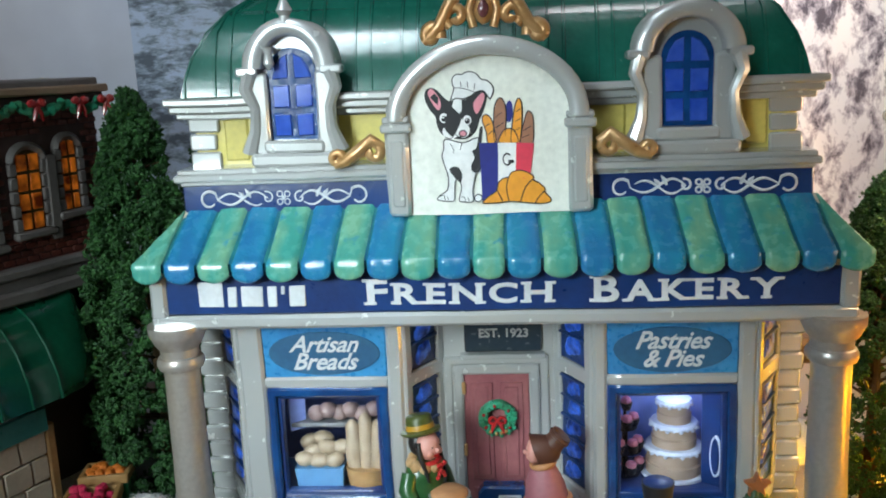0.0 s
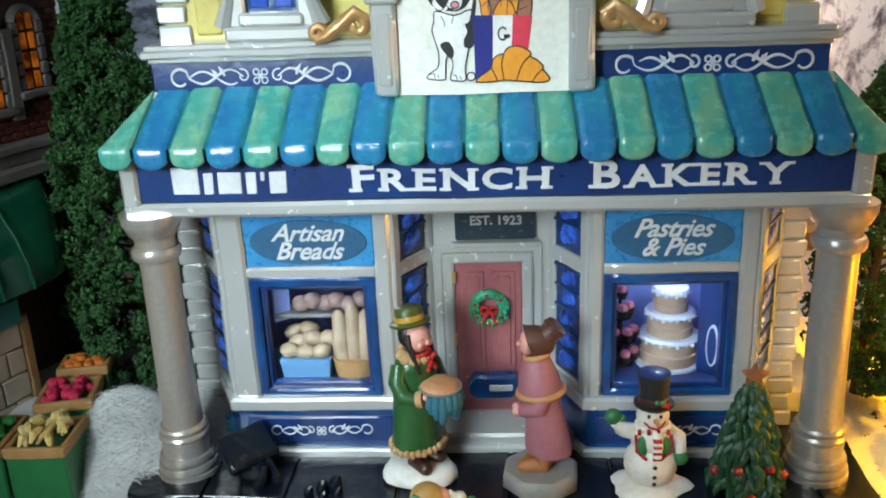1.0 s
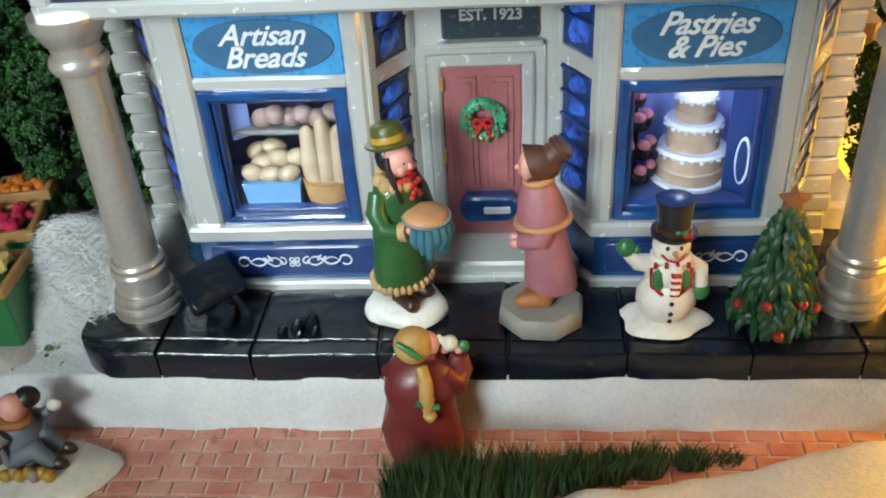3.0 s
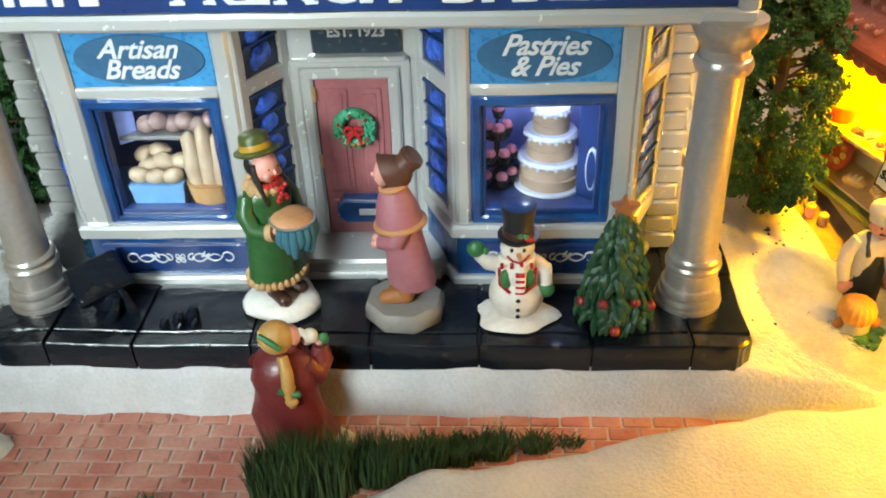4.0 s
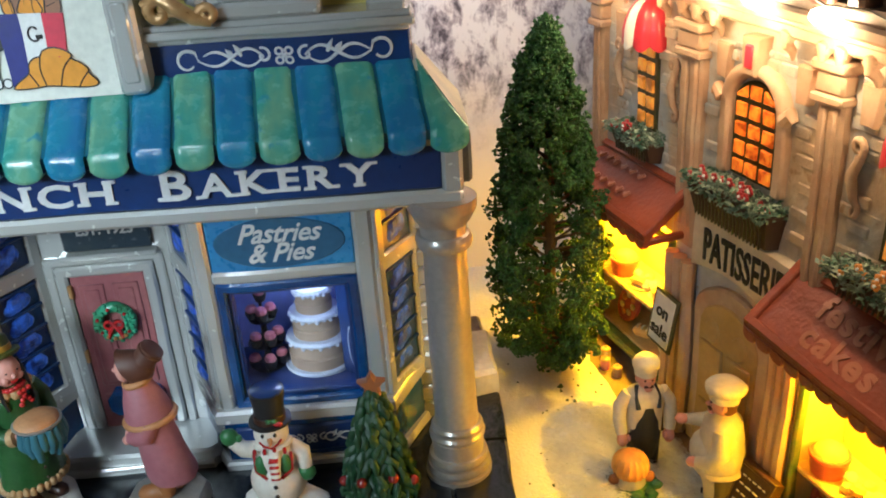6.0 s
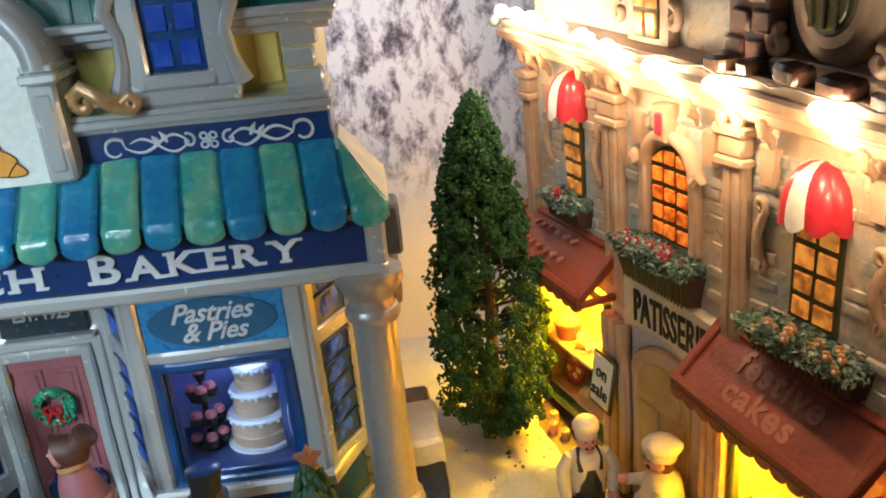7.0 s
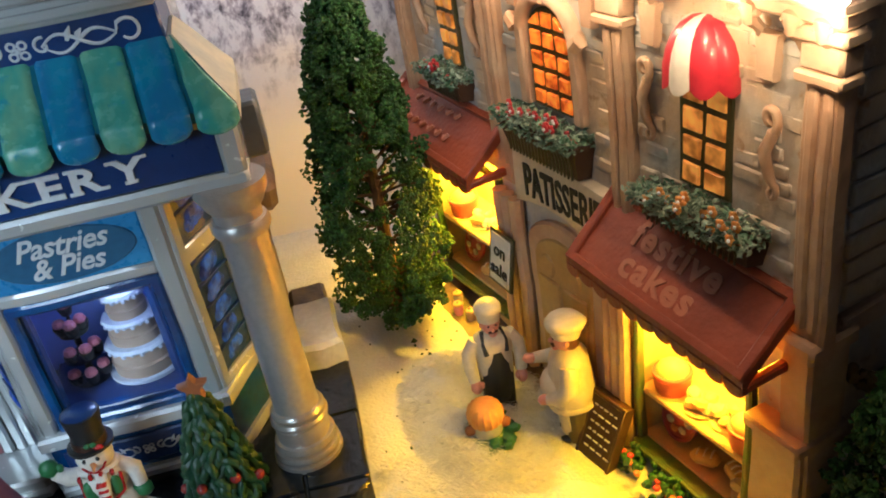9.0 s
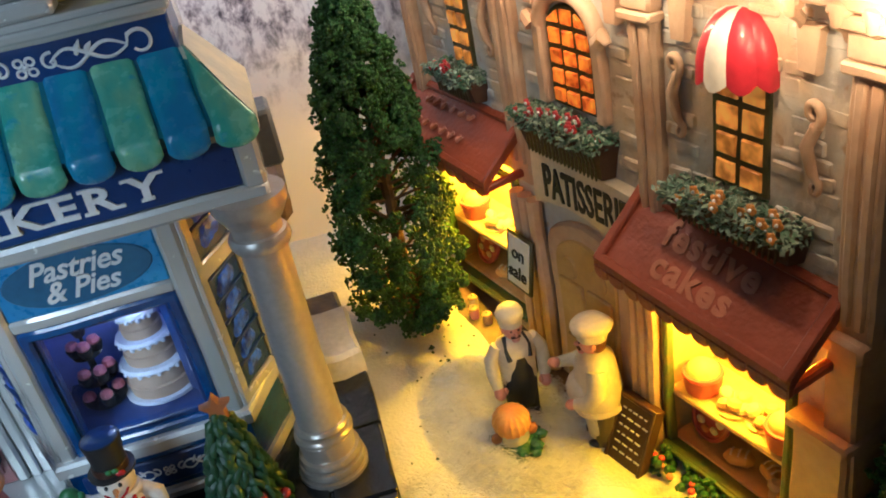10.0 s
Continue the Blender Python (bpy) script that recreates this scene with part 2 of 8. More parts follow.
AWN_GREEN = paint("awning_green_glaze", (0.05, 0.30, 0.25), 0.26, 0, (0.17, 0.38, 0.24), 0.9, 1.0, 3, 0.5, 0.4, worn=(0.03, 0.24, 0.32), stretch=(1.4, 0.6, 0.6))
AWN_TEAL = paint("awning_teal_groove", (0.004, 0.10, 0.17), 0.3, 0, (0.02, 0.18, 0.16), 0.8, 1.0, 6, 0.3, 0.4)
ROOF_GREEN = paint("roof_green_glaze", (0.004, 0.085, 0.058), 0.24, 0, (0.01, 0.12, 0.085), 0.8, 0.5, 5, 0.2, 0.5)
YELLOW = paint("pale_yellow_paint", (0.62, 0.52, 0.13), 0.35, 0, (0.55, 0.45, 0.12), 0.6, 0.7, 5, 0.2, 0.2)
GOLD = paint("antique_gold_paint", (0.46, 0.24, 0.085), 0.3, 0.4, (0.56, 0.34, 0.15), 0.8, 1.5, 6, 0.3, 0.2)
WHITE_PANEL = paint("cream_white_enamel", (0.80, 0.80, 0.72), 0.3, 0, (0.74, 0.75, 0.66), 0.6, 0.5, 5, 0.1, 0.3)
LETTER = paint("white_letter_paint", (0.66, 0.68, 0.70), 0.4, 0, (0.52, 0.55, 0.58), 0.5, 2.0, 8, 0.1)
BLACK = paint("black_paint", (0.012, 0.012, 0.014), 0.4, 0, (0.02, 0.02, 0.02), 0.5, 1, 6, 0.1)
SLAB = paint("black_glazed_paving", (0.004, 0.007, 0.013), 0.2, 0, (0.008, 0.011, 0.016), 0.9, 0.7, 3, 0.6, 0.1, worn=(0.022, 0.019, 0.016))
SNOW = paint("cotton_snow", (0.64, 0.63, 0.63), 0.9, 0, (0.54, 0.54, 0.54), 0.6, 0.8, 9, 0.9)
SNOWBASE = paint("white_glazed_snow", (0.78, 0.76, 0.70), 0.35, 0, (0.66, 0.60, 0.52), 0.7, 1.0, 5, 0.4, 0.2)
DOOR = paint("dusty_rose_paint", (0.28, 0.085, 0.095), 0.4, 0, (0.36, 0.13, 0.13), 0.7, 1.0, 6, 0.2, 0.2)

# ---- ground, street, backdrop, room ----
def smooth(a, b, x):
    t = min(1, max(0, (x - a) / (b - a)))
    return t * t * (3 - 2 * t)


def ground_z(x, y):
    """Height of the snow: a foam platform under the models, an alley that dips, a street in front, a drift before it."""
    edge = 23.75 + 0.12 * noise.noise(Vector((x * 0.5, 3.0, 0)))
    alley = smooth(11.2, 13.2, x) * smooth(40, 34, y)
    top = 1.62 - 0.45 * alley - 1.05 * smooth(13.5, 16.8, x) * smooth(36, 30, y)
    top += 1.5 * smooth(-11.5, -16, x) * smooth(24.5, 28, y) + 0.6 * smooth(-10.8, -12.5, x) * smooth(25.8, 27.2, y)
    top += 0.05 * noise.noise(Vector((x * 0.8, y * 0.8, 1.0)))
    low = -0.34
    crest = float(np.interp(x, [-3, -0.3, 2, 5.3, 10, 14.5, 20], [15.5, 19.4, 20.8, 21.6, 22.5, 23.5, 24.8]))
    drift = smooth(-0.35, 0.45, crest - y + 0.3 * noise.noise(Vector((x * 0.45, y * 0.45, 7.0))))
    low += drift * (1 - 0.8 * smooth(16.8, 18.6, x)) * (1.25 + 0.25 * noise.noise(Vector((x * 0.3, y * 0.3, 5.0))))
    low += 0.25 * smooth(10.5, 13.5, x) * (1 - drift)
    return low + (top - low) * smooth(edge - 0.22, edge + 0.05, y)


def grid_sheet(xs, ys, h):
    me_v = [(x, y, h(x, y)) for y in ys for x in xs]
    n = len(xs)
    bm = bmesh.new()
    vs = [bm.verts.new(v) for v in me_v]
    for j in range(len(ys) - 1):
        for i in range(n - 1):
            bm.faces.new((vs[j * n + i], vs[j * n + i + 1], vs[(j + 1) * n + i + 1], vs[(j + 1) * n + i]))
    return bm


gx = [-70, -50, -36, -28] + [-24 + 0.3 * i for i in range(160)] + [26, 34, 50, 70]
gy = [-40, -20, -5, 6, 12] + [15 + 0.26 * i for i in range(32)] + [23.3 + 0.09 * i for i in range(9)] + [24.2 + 0.4 * i for i in range(44)] + [44, 50, 60]
solid("ground", grid_sheet(gx, gy, ground_z), SNOW, (0, 25, 0), "white cotton snow over a foam platform with scattered bits", "snow", kind="structure", sharp=80)

def print_material(name, kind):
    """A printed photograph: snow-covered rock, or snowy woods under a pale sky."""
    mt, n, l, p = nodes_of(name)
    v = place_node(n, l, 1.25, (1, 1, 0.6) if kind == "rock" else (0.55, 1, 1.5))
    w = n.new("ShaderNodeTexNoise")
    w.inputs["Scale"].default_value, w.inputs["Detail"].default_value, w.inputs["Roughness"].default_value, w.inputs["Distortion"].default_value = 1.0, 7, 0.7, 0.25
    l.new(v, w.inputs["Vector"])
    r = n.new("ShaderNodeValToRGB")
    e = r.color_ramp.elements
    if kind == "rock":
        e[0].position, e[0].color = 0.38, (0.10, 0.085, 0.11, 1)
        e[1].position, e[1].color = 0.54, (0.86, 0.83, 0.84, 1)
        e.new(0.46).color = (0.46, 0.41, 0.46, 1)
    else:
        e[0].position, e[0].color = 0.42, (0.13, 0.16, 0.20, 1)
        e[1].position, e[1].color = 0.58, (0.55, 0.66, 0.82, 1)
        e.new(0.49).color = (0.30, 0.37, 0.46, 1)
    l.new(w.outputs["Fac"], r.inputs[0])
    out = r.outputs[0]
    if kind == "rock":
        # the picture ends in a bank of plain snow
        g = n.new("ShaderNodeNewGeometry")
        sx = n.new("ShaderNodeSeparateXYZ")
        l.new(g.outputs["Position"], sx.inputs[0])
        ad = n.new("ShaderNodeMath")
        ad.operation = "MULTIPLY_ADD"
        l.new(w.outputs["Fac"], ad.inputs[0])
        ad.inputs[1].default_value = -5 * U
        l.new(sx.outputs["Z"], ad.inputs[2])
        fade = n.new("ShaderNodeMapRange")
        fade.inputs[1].default_value, fade.inputs[2].default_value = 5.0 * U, 9.5 * U
        l.new(ad.outputs[0], fade.inputs[0])
        mx = n.new("ShaderNodeMix")
        mx.data_type = "RGBA"
        mx.inputs[6].default_value = (0.72, 0.68, 0.67, 1)
        l.new(fade.outputs[0], mx.inputs[0])
        l.new(out, mx.inputs[7])
        out = mx.outputs[2]
    l.new(out, p.inputs["Base Color"])
    p.inputs["Roughness"].default_value = 0.6
    return mt


WALL_WHITE = paint("matt_white_wall", (0.74, 0.76, 0.80), 0.8, 0, (0.62, 0.68, 0.80), 0.9, 0.05, 0.3, 0.05)
ROOM = paint("plain_room_paint", (0.62, 0.60, 0.57), 0.8, 0, None, 0.3, 0.02, 2, 0.05)
ROCK, WOODS = print_material("printed_snowy_rock", "rock"), print_material("printed_snowy_woods", "woods")
bm = B()
box(bm, -90, 90, 42.2, 43.2, -2, 110, 0.2)
solid("wall_back", bm, WALL_WHITE, (0, 43, 0), "pale bluish white wall behind the display", "wall", kind="structure")


def sheet(x0, x1, z0, z1, y, amp):
    xs = [x0 + (x1 - x0) * i / 30 for i in range(31)]
    zs = [z0 + (z1 - z0) * i / 16 for i in range(17)]
    rings = []
    for s in (0, 0.12):
        rings.append([[(x, y + s + amp * noise.noise(Vector((x * 0.09, 1, z * 0.09))), z) for x in xs] for z in zs])
    bm = bmesh.new()
    lay = [[[bm.verts.new(p) for p in row] for row in r] for r in rings]
    for r in lay:
        for a, c in zip(r, r[1:]):
            for i in range(30):
                bm.faces.new((a[i], a[i + 1], c[i + 1], c[i]))
    return bm


solid("backdrop", sheet(-5.5, 60, 0.5, 62, 41.4, 0.5), ROCK, (10, 41, 9), "printed backdrop of a snow-covered rock face", "backdrop", kind="structure")
solid("backdrop", sheet(-17.6, -5.6, 0.5, 62, 41.2, 0.2), WOODS, (-11, 41, 9), "printed backdrop of snowy woods under blue sky", "backdrop", kind="structure")
for nm, q in (("wall_left", (-91, -90, -120, 43, -80, 190)), ("wall_right", (90, 91, -120, 43, -80, 190)), ("wall_front", (-91, 91, -121, -120, -80, 190))):
    solid(nm, box(B(), *q), ROOM, (q[0], q[2], q[4]), "plain pale room wall", "wall", kind="structure")
solid("ceiling", box(B(), -92, 92, -122, 44, 190, 192), ROOM, (0, -40, 190), "plain pale room ceiling", "ceiling", kind="structure")
solid("floor", box(B(), -92, 92, -122, 44, -82, -80), ROOM, (0, -40, -82), "plain room floor", "floor", kind="structure")

BRICK = paint("pink_red_brick_print", (0.50, 0.17, 0.12), 0.5, 0, (0.62, 0.31, 0.23), 0.9, 0.6, 6, 0.4, worn=(0.38, 0.13, 0.09))
MORTAR = paint("pale_mortar", (0.68, 0.54, 0.43), 0.8, 0, None, 0.6, 1.5, 6, 0.4)
street = solid("street", box(B(), -26, 13, 15.5, 23.72, -0.7, -0.24, 0.04), MORTAR, (-4, 20, -0.5), "pink-red brick street sheet with pale joints beside the snow", "street", kind="structure")

# ---- the bakery ----
W = 0.05
BK = thing("bakery_house", (-0.6, 27, 1.5), "glossy blue and silver ceramic bakery house with striped awning", "model house")

# black paving slab, its paving stones told apart by grooves
slab = part("base_slab", slabz(B(), [(-12.2 + 1.5 - 1.5 * math.cos(a), 23.85 + 1.4 - 1.4 * math.sin(a)) for a in [i * math.pi / 16 for i in range(9)]]
            + [(10.95, 23.85), (11.3, 24.2), (11.4, 31), (-12.2, 31)], 1.0, 2.36, 0.08), SLAB, BK, "glossy black paving slab", W)
cuts = [-12.25, -9.6, -6.9, -3.4, 0.15, 3.35, 6.6, 9.5, 11.32]
for i, (a, c) in enumerate(zip(cuts, cuts[1:])):
    a, c = a + 0.03, c - 0.03
    for y0, y1 in ((23.75, 24.35), (24.4, 27.3)):
        if i == 0:
            pts = [(a + 1.45 - 1.45 * math.cos(t), 23.75 + 1.5 - 1.5 * math.sin(t)) for t in [k * math.pi / 14 for k in range(8)]]
            if y0 > 24:
                pts = [p for p in pts if p[1] > 24.4] + [(a + 0.6, 24.4)]
                pts = pts + [(c, 24.4), (c, y1), (a, y1)]
            else:
                pts = [p for p in pts if p[1] < 24.4] + [(c, 23.75), (c, 24.35), (a + 0.62, 24.35)]
                pts = sorted(set(pts), key=lambda p: math.atan2(p[1] - 24.12, p[0] - (a + 1.6)))
        elif i == len(cuts) - 2:
            pts = [(a, y0), (c - (0.5 if y0 < 24 else 0), y0), (c, y0 + (0.4 if y0 < 24 else 0)), (c, y1), (a, y1)]
        else:
            pts = [(a, y0), (c, y0), (c, y1), (a, y1)]
        part("paving_stone", slabz(B(), pts, 1.55 if y0 < 24 else 2.0, 2.45, 0.07), SLAB, slab, wob=W)
part("paving_stone", slabz(B(), [(9.2, 27.35), (11.35, 27.35), (11.4, 29.9), (9.2, 29.2)], 2.0, 2.44, 0.07), SLAB, slab, wob=W)

# body walls
body = part("wall", box(B(), -10.2, 8.9, 31.0, 34.5, 2.4, 17.9, 0.1), SILVER, BK, "silver-grey house wall", W)
for x0, x1 in ((-10.2, -9.9), (8.5, 8.8)):
    part("wall", box(B(), x0, x1, 29.2, 31.1, 2.4, 17.9, 0.05), SILVER, BK, wob=W)
part("wall", box(B(), -10.1, 8.7, 29.3, 31.1, 11.5, 17.9, 0.05), SILVER, BK, wob=W)
for x0, x1 in ((-11.0, -9.75), (8.65, 9.75)):
    z, k = 2.45, 0
    part("quoin_core", box(B(), x0 + 0.1, x1 - 0.1, 28.9, 30.2, 2.4, 11.4, 0.05), SILVER, body, wob=W)
    while z < 11.0:
        h = 0.62
        ins = 0.1 if k % 2 else 0.0
        part("quoin_block", box(B(), x0 + (ins if x0 < 0 else 0), x1 - (0 if x0 < 0 else ins), 28.75, 30.2, z, z + h - 0.035, 0.07), SILVER, body, wob=W)
        z, k = z + h, k + 1
part("ceiling_board", box(B(), -10.6, 9.7, 26.0, 29.4, 11.35, 11.75, 0.05), SILVER, BK, wob=W)

# columns
for cx in (-10.52, 9.72):
    col = [(1.02, 2.4), (1.02, 2.58), (0.90, 2.6), (0.97, 2.68), (0.98, 2.78), (0.94, 2.88), (0.82, 2.9), (0.90, 2.98), (0.91, 3.08), (0.87, 3.18), (0.77, 3.2),
           (0.78, 3.45), (0.77, 3.7), (0.74, 3.72), (0.83, 3.8), (0.84, 3.88), (0.79, 3.97), (0.70, 3.99), (0.77, 4.06), (0.78, 4.13), (0.73, 4.22), (0.655, 4.24), (0.635, 4.7), (0.605, 6.8),
           (0.585, 9.6), (0.59, 9.9), (0.70, 9.95), (0.76, 10.08), (0.76, 10.2), (0.70, 10.33), (0.62, 10.36), (0.63, 10.62), (0.74, 10.75), (0.86, 11.0), (0.92, 11.12), (0.92, 11.4)]
    part("column", lathe(B(), col, (cx, 26.1, 0), 24), SILVER_WARM, BK, "silver column with ringed foot and capital", W, 32)

# fascia beam with its blue signboard
fas = part("fascia", prism(B(), [(-11.05, 11.35), (10.2, 11.35), (10.2, 13.6), (-11.05, 13.6)], 25.95, 29.2, 0.03), NAVY, BK, "dark blue signboard beam", W)
part("moulding", box(B(), -11.15, 10.3, 25.66, 26.9, 11.28, 11.72, 0.1), SILVER, fas, "silver lower moulding", W)
for x in (-11.15, 9.75):
    part("end_block", box(B(), x, x + 0.55, 25.66, 27.0, 11.6, 13.3, 0.1), SILVER, fas, "silver end block", W)
board = part("signboard", box(B(), -10.6, 9.75, 25.74, 26.2, 11.75, 13.4, 0.04), NAVY, fas, "navy signboard", W)


def caps_width(ch, h):
    bm = lettering(ch, h / 0.70, (0, 0, 0), 0.026, 0, 0.01, "LEFT")
    wd = max(v.co.x for v in bm.verts) - min(v.co.x for v in bm.verts)
    bm.free()
    return wd


def caps(word, x, end, z, y, big, small, gap, mat, parent):
    """Capitals with slab serifs: a large first letter, the rest smaller, all standing on one line; returns the end."""
    stems = {"F": "L", "R": "LR", "E": "L", "N": "LR", "C": "", "H": "LR", "B": "L", "A": "LR", "K": "LR", "Y": "M"}
    raw = sum(caps_width(ch, big if i == 0 else small) for i, ch in enumerate(word))
    wide = (end - x - gap * (len(word) - 1)) / raw
    for i, ch in enumerate(word):
        h = big if i == 0 else small
        bm = lettering(ch, h / 0.70, (0, y, z + h / 2), 0.026, 0, 0.035, "LEFT", m=Matrix.Diagonal((wide, 1, 1, 1)))
        lo, hi = min(v.co.x for v in bm.verts), max(v.co.x for v in bm.verts)
        zl, zh = min(v.co.z for v in bm.verts), max(v.co.z for v in bm.verts)
        for v in bm.verts:
            v.co.x += x - lo
            v.co.z = z + (v.co.z - zl) * h / (zh - zl)
        wd, s = hi - lo, 0.075 * h + 0.03
        for side in stems.get(ch, ""):
            c = {"L": 0.09 * h, "R": wd - 0.09 * h, "M": wd / 2}[side]
            box(bm, x + c - 0.25 * h, x + c + 0.25 * h, y - 0.035, y + 0.03, z - 0.003, z + s, 0.008)
            if ch in "FRENHBKE" and side == "L" or ch in "NHK":
                box(bm, x + c - 0.25 * h, x + c + 0.25 * h, y - 0.035, y + 0.03, z + h - s, z + h + 0.003, 0.008)
        if ch == "Y":
            for c in (0.05 * h, wd - 0.05 * h):
                box(bm, x + c - 0.17 * h, x + c + 0.17 * h, y - 0.035, y + 0.03, z + h - s, z + h + 0.003, 0.008)
        part("letter", bm, mat, parent, wob=W)
        x += wd + gap
    return x


# a name on the board: plain bars
x = -9.55
for i, wd in enumerate((0.78, 0.3, 0.68, 0.3, 0.12, 0.5)):
    h = 0.80 if i == 0 else (0.26 if i == 4 else 0.64)
    z0 = 12.0 if i != 4 else 12.38
    part("name_bar", box(B(), x, x + wd, 25.69, 25.78, z0, z0 + h, 0.05), LETTER, board, wob=W)
    x += wd + 0.14
caps("FRENCH", -4.25, 1.38, 11.98, 25.71, 0.80, 0.66, 0.20, LETTER, board)
caps("BAKERY", 2.6, 8.05, 11.98, 25.71, 0.80, 0.64, 0.20, LETTER, board)

# awning: 21 puffed stripes with rounded tips, and short returns at both ends
NS = 21
awn = part("awning", prism(B(), [(-10.3, 13.2), (9.4, 13.2), (9.3, 14.7), (-10.2, 14.7)], 26.9, 28.0), AWN_TEAL, BK, "blue and green striped awning with scalloped edge", W)


def stripe(top0, top1, low0, low1, lip, mat):
    """One puffed stripe between a top edge and a lower edge, with a lip that ends in a round tip."""
    n, bm = 10, bmesh.new()
    top0, top1, low0, low1 = (Vector(p) for p in (top0, top1, low0, low1))
    out = (low0 - top0).cross(low1 - low0).normalized()
    if out.z < 0:
        out = -out
    flat = Vector((out.x, out.y, 0)).normalized()
    puff = lambda s: min(1.0, 9.0 * min(s, 1 - s)) ** 0.5
    rows = []
    for t in (0, 0.3, 0.6, 0.9, 0.965, 1.0):
        row = []
        for i in range(n + 1):
            s = i / n
            p = top0.lerp(top1, s).lerp(low0.lerp(low1, s), t)
            row.append(p + out * (0.10 * puff(s) - 0.03) + flat * (0.03 if t == 1 else 0))
        rows.append(row)
    for t in (0.07, 0.4, 0.7, 0.9, 1.0):
        row = []
        for i in range(n + 1):
            s = i / n
            p = low0.lerp(low1, s)
            drop = lip * t * (0.62 + 0.38 * math.sin(math.pi * s) ** 0.6)
            row.append(p + flat * (0.05 + 0.09 * puff(s) * (1 if t < 0.95 else 0.4)) - Vector((0, 0, drop)))
        rows.append(row)
    rows.append([p - flat * 0.25 for p in rows[-1]])
    return loft(bm, rows, False, False)


def awn_x(i, a, c):
    return a + (c - a) * i / NS


part("awning_back", loft(B(), [[(-10.27, 27.0, 14.86), (9.32, 27.0, 14.86)], [(-11.42, 25.3, 13.47), (10.47, 25.3, 13.47)], [(-11.42, 25.33, 13.2), (10.47, 25.33, 13.2)]], False, False), AWN_TEAL, awn, "teal glaze in the grooves", W)
for i in range(NS):
    mt = AWN_GREEN if i % 2 == 0 else AWN_BLUE
    b0, b1 = awn_x(i, -11.45, 10.5), awn_x(i + 1, -11.45, 10.5)
    a0, a1 = (min(9.3, max(-10.25, -0.47 + 0.975 * (b + 0.47))) for b in (b0, b1))
    part("stripe", stripe((a0 + 0.04, 26.95, 14.86), (a1 - 0.04, 26.95, 14.86), (b0 + 0.05, 25.25, 13.5), (b1 - 0.05, 25.25, 13.5), 0.62, mt), mt, awn, wob=0.07, sharp=75)
CREAM_END = paint("cream_glaze_with_yellow", (0.62, 0.56, 0.38), 0.35, 0, (0.42, 0.42, 0.34), 0.8, 0.9, 5, 0.3, 0.3)
for sx, xa, xb in ((-1, -10.25, -11.42), (1, 9.3, 10.46)):
    xi = xa - sx * 0.5
    low = [(xi, 25.5, 13.0), (xb, 25.5, 13.0), (xb, 28.9, 13.0), (xi, 28.9, 13.0)]
    mid = [(xi, 25.5, 13.42), (xb, 25.45, 13.46), (xb, 28.9, 13.46), (xi, 28.9, 13.42)]
    top = [(xi, 26.95, 14.8), (xa, 26.95, 14.86), (xa, 28.9, 14.86), (xi, 28.9, 14.8)]
    part("awning_end", loft(B(), [low, mid, top]), CREAM_END, awn, "cream end of the awning", W)

# frieze, cornice, upper storey, eaves
fr = part("frieze", box(B(), -10.2, 9.2, 26.95, 29.5, 14.6, 15.72, 0.06), NAVY, BK, "navy frieze with silver scrolls", W)


def scrollwork(cx, cz, y, half, r, parent, hgt=0.3):
    """A flower between curling stems: an open curl at each end, an inner curl, crossing stems and small leaves."""
    bm = B()
    for k in range(4):
        a = math.pi / 4 + math.pi / 2 * k
        ring(bm, (cx + 0.5 * hgt * math.cos(a), y, cz + 0.5 * hgt * math.sin(a)), 0.26 * hgt, r * 0.8, 12, 6)
    ball(bm, (cx, y - 0.02, cz), (0.2 * hgt, 0.04, 0.2 * hgt), 8)
    x0, x1 = 1.5 * hgt, half - 1.5 * hgt
    for s in (-1, 1):
        for up in (-1, 1):
            # two strands that cross and meet
            loop = [(cx + s * (x0 + (x1 - x0) * t), y - 0.01 * up, cz + up * 0.62 * hgt * math.sin(2 * math.pi * t) * (1.15 - 0.4 * t)) for t in [i / 18 for i in range(19)]]
            tube(bm, loop, [r * (0.6 + 0.5 * math.sin(math.pi * i / 18)) for i in range(19)], 6)
        curl = [(cx + s * (1.55 * hgt - p[0]), y, cz + p[2]) for p in spiral(0, 0.02, 0.2 * hgt, 0.62 * hgt, 160, 470, y, 14)]
        tube(bm, curl, r * 0.9, 6)
        tail = [(cx + s * (x1 - 0.1 * hgt + 0.25 * hgt * t), y, cz + 0.75 * hgt * t * t) for t in (0, 0.5, 1)]
        end = [(cx + s * (half - 0.75 * hgt + p[0]), y, cz + p[2]) for p in spiral(0, 0, 0.85 * hgt, 0.55 * hgt, 140, -140, y, 16)]
        tube(bm, tail + end, [r * 0.7] * 3 + [r * (1.15 - 0.35 * i / 16) for i in range(17)], 6)
        for t, up in ((0.40, 1), (0.48, 0.7)):
            lf = [(cx + s * half * t, y, cz + 0.1 * hgt), (cx + s * (half * t + 0.2 * hgt), y, cz + 0.55 * hgt * up), (cx + s * (half * t + 0.5 * hgt), y, cz + 1.0 * hgt * up)]
            tube(bm, lf, [r, r * 1.8, r * 0.3], 6)
    return part("scrollwork", bm, LETTER, parent, "silver-white scrollwork", W)


scrollwork(-6.95, 15.2, 26.93, 2.65, 0.042, fr, 0.34)
scrollwork(6.0, 15.2, 26.93, 2.7, 0.042, fr, 0.34)


def moulding(name, x0, x1, z, parent, steps, back, mat):
    """A run of stepped moulding: (front y, height) from the bottom upwards."""
    first = None
